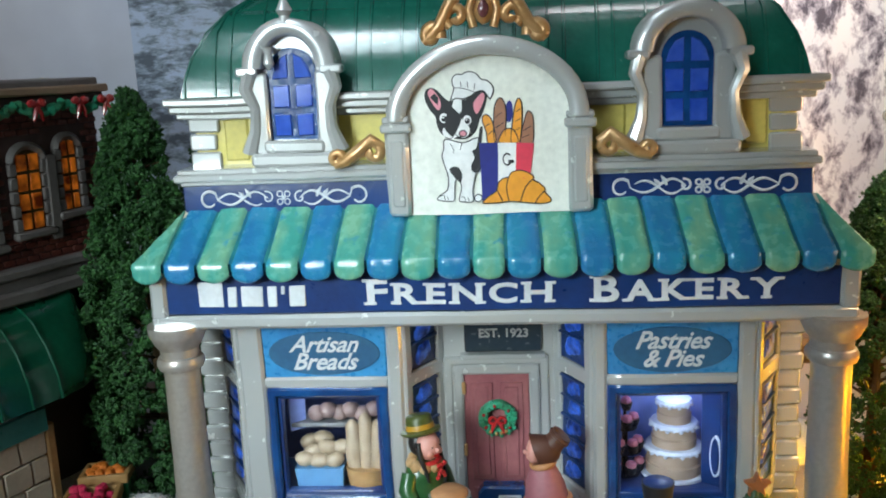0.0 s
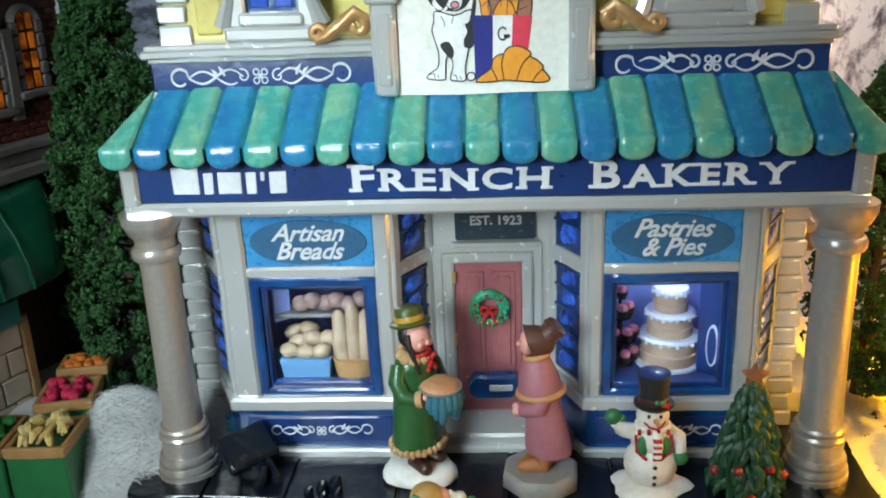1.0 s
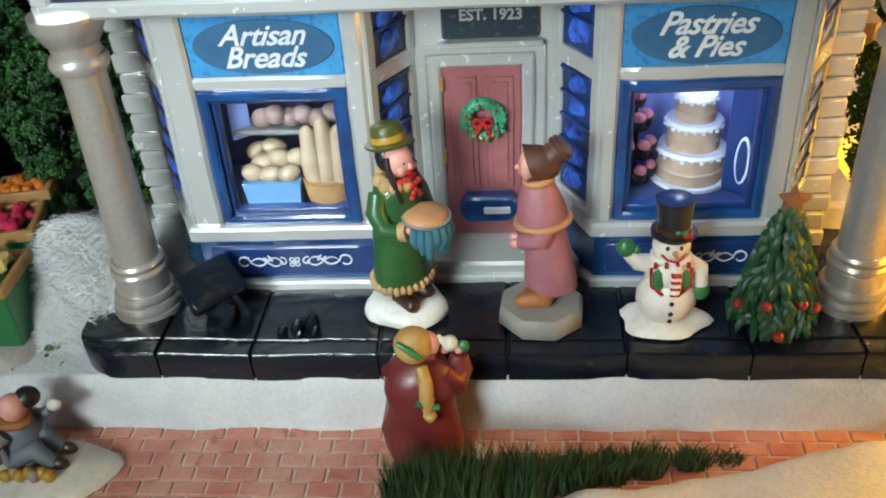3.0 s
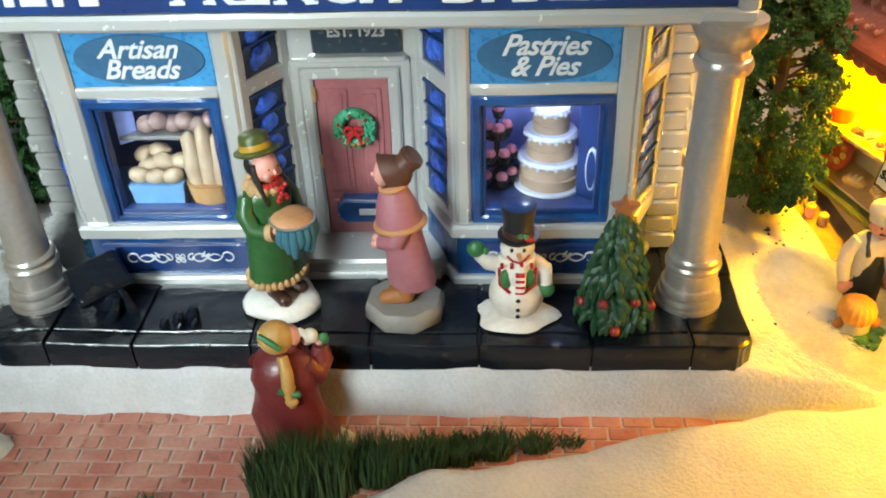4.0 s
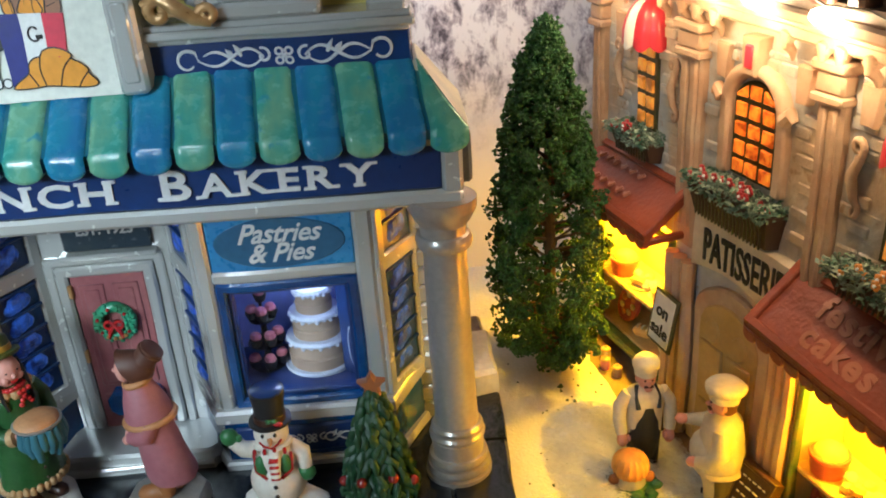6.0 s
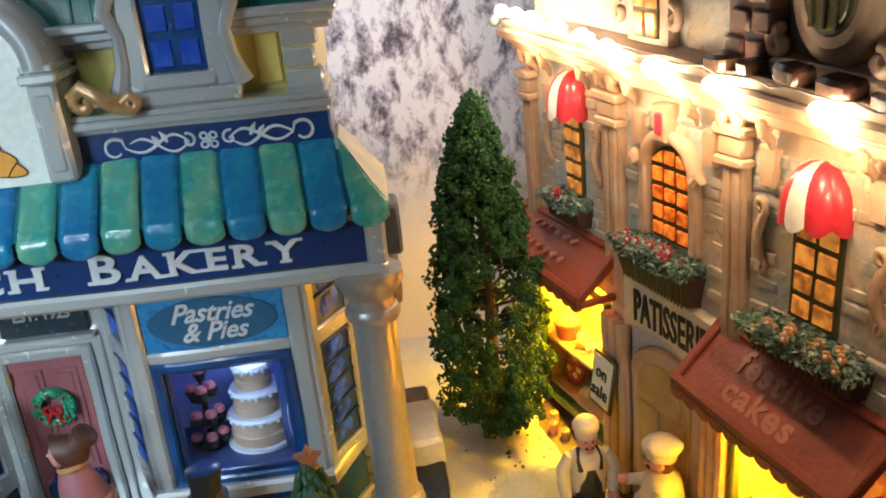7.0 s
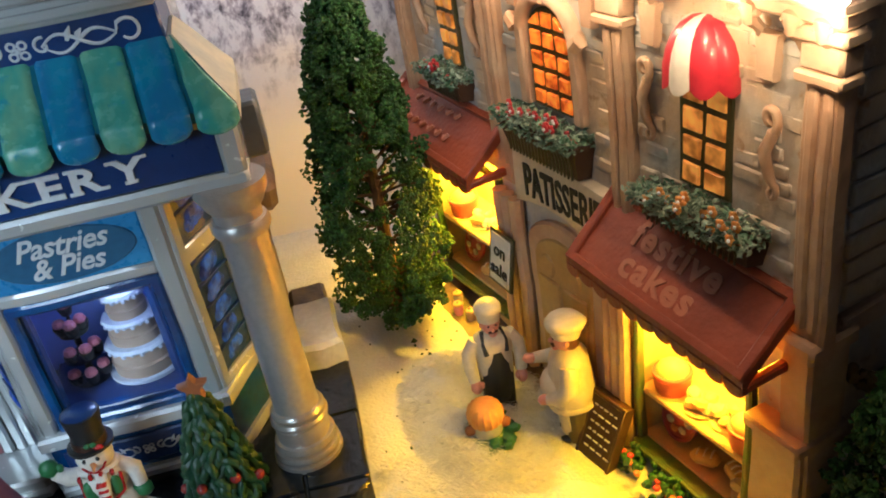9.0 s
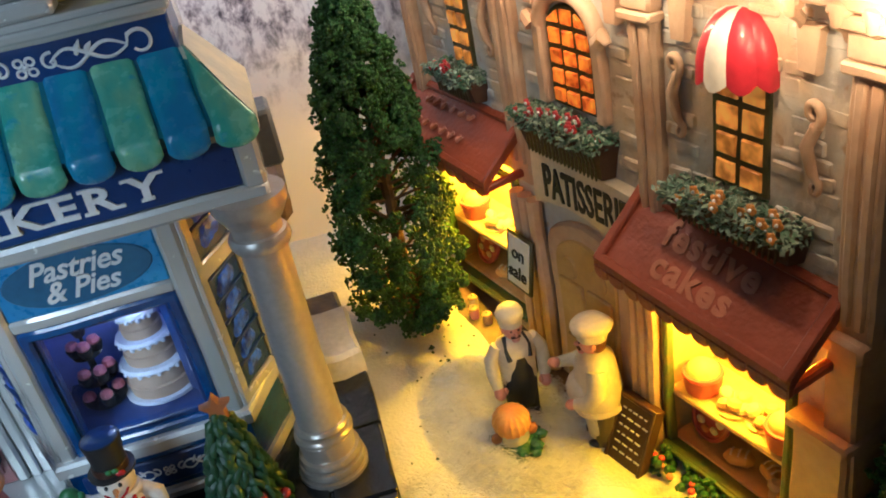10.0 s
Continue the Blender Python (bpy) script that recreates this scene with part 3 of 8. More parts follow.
    for y, h in steps:
        bm = box(B(), x0 + (y - steps[0][0]) * 0.5, x1 - (y - steps[0][0]) * 0.5, y, back, z, z + h, 0.07)
        z += h - 0.01
        if first:
            part(name + "_step", bm, mat, first, "", W)
        else:
            first = part(name, bm, mat, parent, "", W)
    return first


moulding("cornice", -10.2, 9.2, 15.66, BK, [(26.8, 0.16), (26.55, 0.22), (26.72, 0.16)], 29.5, SILVER)
up = part("upper_wall", box(B(), -10.0, 9.0, 28.0, 33.5, 16.0, 18.2, 0.06), YELLOW, BK, "pale yellow upper wall", W)
for x0, x1 in ((-10.15, -9.15), (8.15, 9.12)):
    for k in range(3):
        part("quoin_block", box(B(), x0, x1 - 0.12 * (k % 2), 27.85, 28.6, 16.1 + 0.58 * k, 16.63 + 0.58 * k, 0.06), SILVER, up, wob=W)
for x0, x1 in ((-9.0, -8.2), (-4.9, -3.6), (2.7, 3.8), (7.4, 8.1)):
    part("wall_panel", box(B(), x0, x1, 27.9, 28.2, 16.3, 17.7, 0.08), YELLOW, up, "raised yellow wall panel", W)
moulding("roof_moulding", -10.5, 9.5, 17.68, BK, [(27.72, 0.22), (27.45, 0.26), (27.25, 0.24)], 33.8, SILVER)

# curved ribbed roof
roof_prof = [(0.0, 18.35), (0.12, 18.9), (0.35, 19.6), (0.8, 20.4), (1.45, 21.1), (2.3, 21.7), (3.2, 22.1)]
rings = []
for ins, z in roof_prof:
    rings.append([(-10.3 + ins, 27.75 + ins * 0.8, z), (9.3 - ins, 27.75 + ins * 0.8, z), (9.3 - ins, 34.0 - ins * 0.5, z), (-10.3 + ins, 34.0 - ins * 0.5, z)])
roof = part("roof", loft(B(), rings), ROOF_GREEN, BK, "glossy dark green curved roof with raised seams", W, 60)
for i in range(26):
    x = -10.0 + 0.755 * i + (0.13 if i % 2 else -0.13)
    pts = []
    for ins, z in roof_prof:
        pts.append((min(9.25 - ins, max(-10.25 + ins, x)), 27.75 + ins * 0.8, z))
    part("seam", tube(B(), pts, 0.055, 6), ROOF_GREEN, roof, wob=W)
for k, (x, z) in enumerate(((-8.75, 20.3),)):
    part("finial", lathe(B(), [(0.16, 0), (0.2, 0.15), (0.1, 0.25), (0.17, 0.4), (0.05, 0.62)], (-9.35, 28.6, 19.85), 10), SILVER_WARM, roof, "small silver finial", W)


def arch_pts(cx, z0, zs, hw, rz, n=12):
    """The outline of an opening: straight sides to zs, then an arch of height rz."""
    return [(cx - hw, z0), (cx + hw, z0)] + [(cx + hw * math.cos(math.pi * i / n), zs + rz * math.sin(math.pi * i / n)) for i in range(n + 1)]


def arch_band(bm, cx, zs, r0, r1, rz0, rz1, y0, y1, n=18, a0=0, a1=180):
    rows = []
    for i in range(n + 1):
        a = radians(a0 + (a1 - a0) * i / n)
        c, s = math.cos(a), math.sin(a)
        rows.append([(cx + r0 * c, y1, zs + rz0 * s), (cx + r0 * c, y0 + 0.08, zs + rz0 * s), (cx + (r0 + 0.08) * c, y0, zs + (rz0 + 0.08) * s),
                     (cx + (r0 + r1) / 2 * c, y0 - 0.06, zs + (rz0 + rz1) / 2 * s),
                     (cx + (r1 - 0.08) * c, y0, zs + (rz1 - 0.08) * s), (cx + r1 * c, y0 + 0.08, zs + rz1 * s), (cx + r1 * c, y1, zs + rz1 * s)])
    return loft(bm, rows)


PANE_BLUE = paint("blue_window_glaze", (0.02, 0.07, 0.45), 0.15, 0, (0.05, 0.13, 0.55), 0.8, 0.9, 5, 0.1, 0.8)


def dormer(cx, hw):
    d = part("dormer", prism(B(), arch_pts(cx, 16.5, 19.15, hw - 0.3, 1.25), 27.35, 30.5), SILVER, BK, "silver dormer with arched blue window", W)
    wl, wr, zb, zt = cx - 0.72, cx + 0.72, 17.0, 19.1
    for s in (-1, 1):
        part("jamb", box(B(), cx + s * 1.05 - 0.3, cx + s * 1.05 + 0.3, 27.0, 27.6, 16.55, 19.1, 0.08), SILVER, d, wob=W)
        bm = B()
        tube(bm, [(cx + s * (hw - 0.2), 27.0, 19.1), (cx + s * (hw - 0.05), 26.95, 18.6), (cx + s * (hw - 0.3), 27.0, 18.0), (cx + s * (hw - 0.25), 27.05, 17.3), (cx + s * (hw - 0.02), 27.1, 16.6)], [0.25, 0.2, 0.16, 0.2, 0.28], 8)
        part("bracket", bm, SILVER, d, wob=W)
        part("capital", box(B(), cx + s * (hw - 0.15) - 0.34, cx + s * (hw - 0.15) + 0.34, 26.78, 27.6, 19.0, 19.28, 0.07), SILVER, d, wob=W)
    part("hood", arch_band(B(), cx, 19.2, hw - 0.62, hw, 0.98, 1.5, 26.85, 30.0), SILVER, d, "arched silver hood", W, 60)
    part("sill", box(B(), cx - hw + 0.1, cx + hw - 0.1, 26.75, 27.6, 16.18, 16.6, 0.1), SILVER, d, wob=W)
    part("sill", box(B(), cx - 0.95, cx + 0.95, 26.9, 27.6, 16.6, 16.98, 0.08), SILVER, d, wob=W)
    win = part("window_frame", prism(B(), arch_pts(cx, zb, 19.0, 0.76, 0.82), 27.22, 27.45), BLUE_DEEP, d, "deep blue arched window frame", W)
    for r in range(3):
        for c in (-1, 1):
            x0, x1 = (cx - 0.62, cx - 0.09) if c < 0 else (cx + 0.09, cx + 0.62)
            z0 = zb + 0.12 + 0.88 * r
            if r < 2:
                pts = [(x0, z0), (x1, z0), (x1, z0 + 0.68), (x0, z0 + 0.68)]
            else:
                pts = [(x0, z0), (x1, z0)] + [(x1 if c < 0 else x1 - 0.1, z0 + (0.75 if c < 0 else 0.35)), ((x0 + x1) / 2, z0 + 0.62), (x0 + (0.1 if c < 0 else 0), z0 + (0.35 if c < 0 else 0.75))]
            part("pane", prism(B(), pts, 27.17, 27.3, 0.05), PANE_BLUE, win, wob=W)
    return d


dorm_l = dormer(-6.48, 1.45)
dorm_r = dormer(5.55, 1.62)
part("finial", lathe(B(), [(0.2, 0), (0.16, 0.2), (0.26, 0.35), (0.14, 0.6), (0.02, 0.85)], (-6.48, 27.0, 20.55), 10), SILVER, dorm_l, wob=W)
part("drip", lathe(B(), [(0.03, 0), (0.17, 0.18), (0.12, 0.5), (0.2, 0.7)], (-7.05, 26.85, 19.15), 10), SILVER, dorm_l, "broken lump of glaze", W)

# arched sign with painted emblem (plain shapes)
sg = part("arched_sign", prism(B(), arch_pts(-0.43, 14.62, 17.3, 2.65, 2.2, 20), 26.45, 28.3), WHITE_PANEL, BK, "cream arched sign with painted emblem", W)
for s in (-1, 1):
    cx = -0.43 + s * 2.75
    part("pilaster", box(B(), cx - 0.36, cx + 0.36, 26.25, 28.0, 14.6, 17.2, 0.1), SILVER, sg, wob=W)
    part("pilaster_panel", box(B(), cx - 0.2, cx + 0.2, 26.2, 26.6, 14.9, 16.9, 0.05), SILVER, sg, wob=W)
    part("capital", box(B(), cx - 0.46, cx + 0.46, 26.1, 28.0, 17.15, 17.42, 0.09), SILVER, sg, wob=W)
    part("capital", box(B(), cx - 0.40, cx + 0.40, 26.16, 28.0, 17.42, 17.62, 0.07), SILVER, sg, wob=W)
part("arch_moulding", arch_band(B(), -0.43, 17.5, 2.45, 3.02, 1.82, 2.38, 26.12, 28.2, 26), SILVER, sg, "silver arch moulding", W, 60)
DOGW = paint("emblem_white", (0.82, 0.82, 0.80), 0.4)
PINK = paint("emblem_pink", (0.75, 0.28, 0.33), 0.4)
FLAGB = paint("emblem_blue", (0.012, 0.018, 0.20), 0.4)
FLAGR = paint("emblem_red", (0.72, 0.04, 0.08), 0.4)
ORANGE = paint("emblem_orange", (0.80, 0.33, 0.03), 0.4, 0, (0.72, 0.26, 0.02))
CRUST = paint("emblem_brown", (0.35, 0.15, 0.08), 0.4)
YF = 26.44


def oval(cx, cz, rx, rz, n=16, tilt=0):
    out = []
    for i in range(n):
        a = 2 * math.pi * i / n
        x, z = rx * math.cos(a), rz * math.sin(a)
        c, s = math.cos(radians(tilt)), math.sin(radians(tilt))
        out.append((cx + x * c - z * s, cz + x * s + z * c))
    return out


# the emblem is drawn on a sheet of its own units, u to the side and v down
def em(u, v):
    return Vector((-2.38 + 0.0160 * (u - 720) - 0.0008 * (v - 30), 18.56 - 0.0006 * (u - 720) - 0.01605 * (v - 30)))


def rounded(pts, closed=True, k=3):
    """A smooth line through the points."""
    n = len(pts)
    out = []
    for i in range(n if closed else n - 1):
        p = [pts[(i + j) % n] if closed else pts[min(n - 1, max(0, i + j))] for j in (-1, 0, 1, 2)]
        for t in (j / k for j in range(k)):
            out.append(0.5 * (2 * p[1] + (p[2] - p[0]) * t + (2 * p[0] - 5 * p[1] + 4 * p[2] - p[3]) * t * t + (3 * p[1] - p[0] - 3 * p[2] + p[3]) * t ** 3))
    return out if closed else out + [pts[-1]]


def inked(pts, closed, d, r=0.02):
    line = rounded([em(*p) for p in pts], closed)
    line = line + line[:1] if closed else line
    return part("ink_line", tube(B(), [(p.x, YF - d, p.y) for p in line], r, 5, flat=0.3), BLACK, sg, wob=W)


def patch(name, pts, mat, d, outline=True):
    part(name, prism(B(), rounded([em(*p) for p in pts]), YF - d, YF + 0.05), mat, sg, wob=W)
    if outline:
        inked(pts, True, d)


def disc(u, v, ru, rv):
    return [(u + ru * math.cos(0.785 * i), v + rv * math.sin(0.785 * i)) for i in range(8)]


# seated pet in a cap: plain shapes
patch("patch", [(766, 132), (763, 150), (760, 165), (768, 186), (773, 202), (772, 225), (758, 236), (755, 245), (784, 247), (786, 235), (786, 212), (792, 206), (799, 222), (795, 245), (806, 248), (823, 246), (821, 225), (827, 190), (837, 178), (838, 150), (828, 128), (800, 138)], DOGW, 0.010)
patch("patch", disc(832, 240, 7, 7), DOGW, 0.012)
patch("patch", [(832, 112), (838, 110), (836, 134), (833, 150), (835, 184), (828, 193), (818, 190), (817, 178), (823, 165), (818, 152), (826, 146)], BLACK, 0.014, False)
patch("patch", [(775, 187), (790, 182), (799, 196), (797, 211), (787, 205)], BLACK, 0.014, False)
for q in (((757, 238), (766, 236), (768, 245)), ((772, 238), (775, 245)), ((800, 238), (806, 240), (807, 247)), ((812, 239), (815, 246)), ((775, 140), (782, 150), (782, 158)), ((798, 138), (795, 152))):
    inked(q, False, 0.016, 0.012)
patch("patch", [(727, 50), (730, 40), (740, 36), (752, 42), (764, 55), (776, 61), (804, 59), (822, 47), (836, 42), (846, 44), (844, 62), (838, 82), (832, 96), (827, 112), (818, 124), (804, 131), (788, 131), (770, 129), (757, 119), (751, 105), (748, 90), (738, 78), (730, 64)], BLACK, 0.018, False)
patch("patch", [(733, 46), (740, 38), (752, 51), (758, 67), (755, 78), (748, 74), (741, 63)], PINK, 0.022, False)
patch("patch", [(837, 46), (841, 53), (836, 69), (828, 84), (822, 80), (820, 66), (828, 54)], PINK, 0.022, False)
patch("patch", [(785, 58), (797, 58), (798, 76), (797, 92), (807, 103), (813, 113), (810, 124), (800, 129), (790, 126), (780, 132), (768, 129), (761, 120), (765, 109), (773, 102), (778, 95), (778, 78), (781, 66)], DOGW, 0.022, False)
for u, v in ((764, 93), (808, 97)):
    patch("patch", disc(u, v, 8, 9), DOGW, 0.024, False)
    patch("patch", disc(u + 0.5, v + 1.5, 5, 5.5), BLACK, 0.027, False)
    patch("patch", disc(u - 1, v - 0.5, 1.6, 1.6), DOGW, 0.030, False)
patch("patch", [(776, 105), (784, 102), (792, 105), (789, 111), (784, 114), (779, 111)], BLACK, 0.026, False)
patch("patch", disc(800, 121, 7, 5.5), PINK, 0.026)
for q in (((784, 113), (784, 121), (776, 131), (766, 127)), ((784, 121), (792, 127), (800, 127))):
    inked(q, False, 0.026, 0.014)
patch("patch", [(777, 60), (783, 40), (780, 31), (780, 20), (788, 13), (797, 14), (806, 9), (818, 9), (827, 14), (834, 22), (845, 24), (855, 33), (857, 43), (851, 57), (846, 50), (838, 43), (826, 45), (816, 52), (800, 58), (788, 56)], DOGW, 0.030)
for q in (((783, 38), (800, 39), (822, 46)), ((795, 26), (797, 36)), ((808, 27), (809, 38)), ((822, 30), (821, 42))):
    inked(q, False, 0.032, 0.012)
# bag in three colours with loaves and a croissant
patch("loaf", disc(887, 80, 7, 20), FLAGB, 0.010, False)
for mt, pts in ((CRUST, [(861, 137), (859, 88), (860, 70), (866, 57), (874, 57), (881, 75), (882, 100), (878, 137)]), (ORANGE, [(893, 137), (893, 108), (897, 70), (903, 56), (909, 65), (911, 92), (908, 137)]),
                (CRUST, [(909, 137), (915, 97), (921, 79), (930, 86), (933, 105), (932, 137)]), (ORANGE, [(848, 137), (845, 118), (838, 100), (838, 89), (846, 86), (855, 95), (861, 115), (863, 137)]), (ORANGE, [(870, 137), (872, 124), (880, 113), (892, 111), (901, 120), (904, 137)])):
    patch("loaf", pts, mt, 0.014 if mt is CRUST else 0.018)
for q in (((861, 92), (874, 82)), ((863, 110), (878, 100)), ((898, 98), (909, 92)), ((897, 116), (908, 109)), ((899, 80), (908, 75)), ((843, 108), (852, 102)), ((848, 122), (858, 114)), ((914, 115), (928, 106)), ((912, 128), (926, 122))):
    inked(q, False, 0.021, 0.012)
for mt, pts in ((FLAGB, [(831, 137), (867, 137), (869, 230), (856, 246), (840, 249)]), (DOGW, [(867, 137), (902, 137), (901, 200), (869, 230)]), (FLAGR, [(902, 137), (935, 137), (929, 203), (901, 203)])):
    part("flag_band", prism(B(), [em(*p) for p in pts], YF - 0.024, YF + 0.05), mt, sg, wob=W)
gx_, gz_ = em(885, 167)
part("emblem_mark", arch_band(B(), gx_, gz_, 0.07, 0.19, 0.11, 0.22, YF - 0.03, YF, 16, 40, 340), BLACK, sg, wob=W)
part("emblem_mark", box(B(), gx_ + 0.03, gx_ + 0.2, YF - 0.034, YF, gz_ - 0.12, gz_ - 0.02, 0.01), BLACK, sg, wob=W)
patch("croissant", [(841, 249), (850, 238), (866, 226), (869, 212), (878, 203), (888, 200), (893, 192), (906, 188), (921, 191), (935, 199), (935, 206), (946, 211), (957, 221), (957, 228), (968, 240), (967, 247), (952, 250), (920, 248), (892, 246), (868, 249)], ORANGE, 0.030)
for q in (((867, 226), (873, 236), (878, 246)), ((888, 200), (885, 220), (890, 245)), ((934, 204), (920, 220), (912, 247)), ((956, 226), (945, 238), (939, 249))):
    inked(q, False, 0.033, 0.018)

# gold ornaments
bm = B()
for s in (-1, 1):
    tube(bm, [(-0.43 + s * p[0], p[1], p[2]) for p in spiral(1.55, 19.95, 0.30, 0.06, 200, -250, 26.35, 16)], [0.17] * 12 + [0.15] * 5, 8)
    tube(bm, [(-0.43 + s * 1.8, 26.35, 19.75), (-0.43 + s * 1.3, 26.3, 20.2), (-0.43 + s * 1.0, 26.3, 20.75), (-0.43 + s * 0.75, 26.3, 21.2), (-0.43 + s * 0.4, 26.3, 21.5)], [0.14, 0.2, 0.2, 0.22, 0.12], 8)
    tube(bm, [(-0.43 + s * p[0], p[1], p[2]) for p in spiral(0.8, 20.45, 0.34, 0.08, -60, 330, 26.3, 16)], 0.15, 8)
    tube(bm, [(-0.43 + s * 0.3, 26.3, 20.1), (-0.43 + s * 0.42, 26.3, 20.6), (-0.43 + s * 0.25, 26.3, 21.2)], 0.13, 8)
ball(bm, (-0.43, 26.35, 20.6), (0.3, 0.14, 0.42), 12)
part("crest", bm, GOLD, sg, "gold scrolled crest", W, 70)
part("jewel", ball(B(), (-0.43, 26.2, 20.62), (0.17, 0.09, 0.26), 12), paint("dark_amber_glaze", (0.14, 0.045, 0.05), 0.15, coat=0.8), sg, "dark oval jewel", W)
for s, cx in ((-1, -4.35), (1, 3.6)):
    bm = B()
    tube(bm, [(cx + s * -0.42 + p[0] * -s, p[1], p[2]) for p in spiral(0, 16.55, 0.36, 0.07, 200, -240, 26.5, 16)], 0.15, 8)
    tube(bm, [(cx + s * 0.72 + p[0] * s, p[1], p[2]) for p in spiral(0, 16.4, 0.24, 0.05, 190, -230, 26.5, 14)], 0.13, 8)
    tube(bm, [(cx - s * 0.75, 26.5, 16.72), (cx - s * 0.4, 26.46, 16.95), (cx, 26.44, 16.62), (cx + s * 0.4, 26.46, 16.34), (cx + s * 0.8, 26.5, 16.2)], [0.12, 0.19, 0.2, 0.19, 0.12], 8)
    part("gold_scroll", bm, GOLD, BK, "gold scroll ornament", W, 70)

# ---- bakery shop front: two bays and a door between ----
def glass_material(name):
    mt, n, l, p = nodes_of(name)
    p.inputs["Base Color"].default_value = (0.9, 0.95, 1, 1)
    p.inputs["Transmission Weight"].default_value = 1.0
    p.inputs["Roughness"].default_value = 0.03
    p.inputs["IOR"].default_value = 1.3
    return mt


GLASS = glass_material("shop_window_glass")
CREAM = paint("bread_cream", (0.27, 0.185, 0.115), 0.45, 0, (0.34, 0.25, 0.17), 0.8, 1.6, 6, 0.3)
BASKET = paint("basket_tan", (0.36, 0.20, 0.08), 0.5, 0, (0.28, 0.14, 0.05), 0.8, 2.0, 7, 0.5)
TRAY = paint("tray_blue", (0.09, 0.21, 0.36), 0.45)
ICING = paint("white_icing", (0.56, 0.58, 0.66), 0.5, 0, (0.62, 0.64, 0.72), 0.5, 2, 7, 0.4)
SPONGE = paint("cake_sponge", (0.36, 0.24, 0.17), 0.6, 0, (0.44, 0.31, 0.23), 0.7, 2, 7, 0.5)
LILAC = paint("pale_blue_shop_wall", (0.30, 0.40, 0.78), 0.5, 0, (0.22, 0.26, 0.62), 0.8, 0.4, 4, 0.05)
# Dark blue put in for shade on the shop's inner walls and floor.
SHADOW_BLUE = paint("shaded_blue_shop_wall", (0.03, 0.05, 0.16), 0.4)
PINKCAKE = paint("pink_icing", (0.70, 0.22, 0.26), 0.4)
ROSE_LOAF = paint("rosy_loaf", (0.20, 0.12, 0.11), 0.5, 0, (0.28, 0.18, 0.15), 0.7, 1.2, 6, 0.3)
# Emission in these panes stands in for bulb light coming through them.
PANE_GLOW = lit_pane("blue_lit_pane", (0.002, 0.012, 0.10), (0.03, 0.12, 0.60), 0.22, 2.6)
BAR_BLUE = paint("dark_blue_bars", (0.005, 0.04, 0.17), 0.3, 0, (0.008, 0.025, 0.09), 0.8, 1.0, 5, 0.4, 0.2)
COOL = (0.62, 0.74, 1.0)


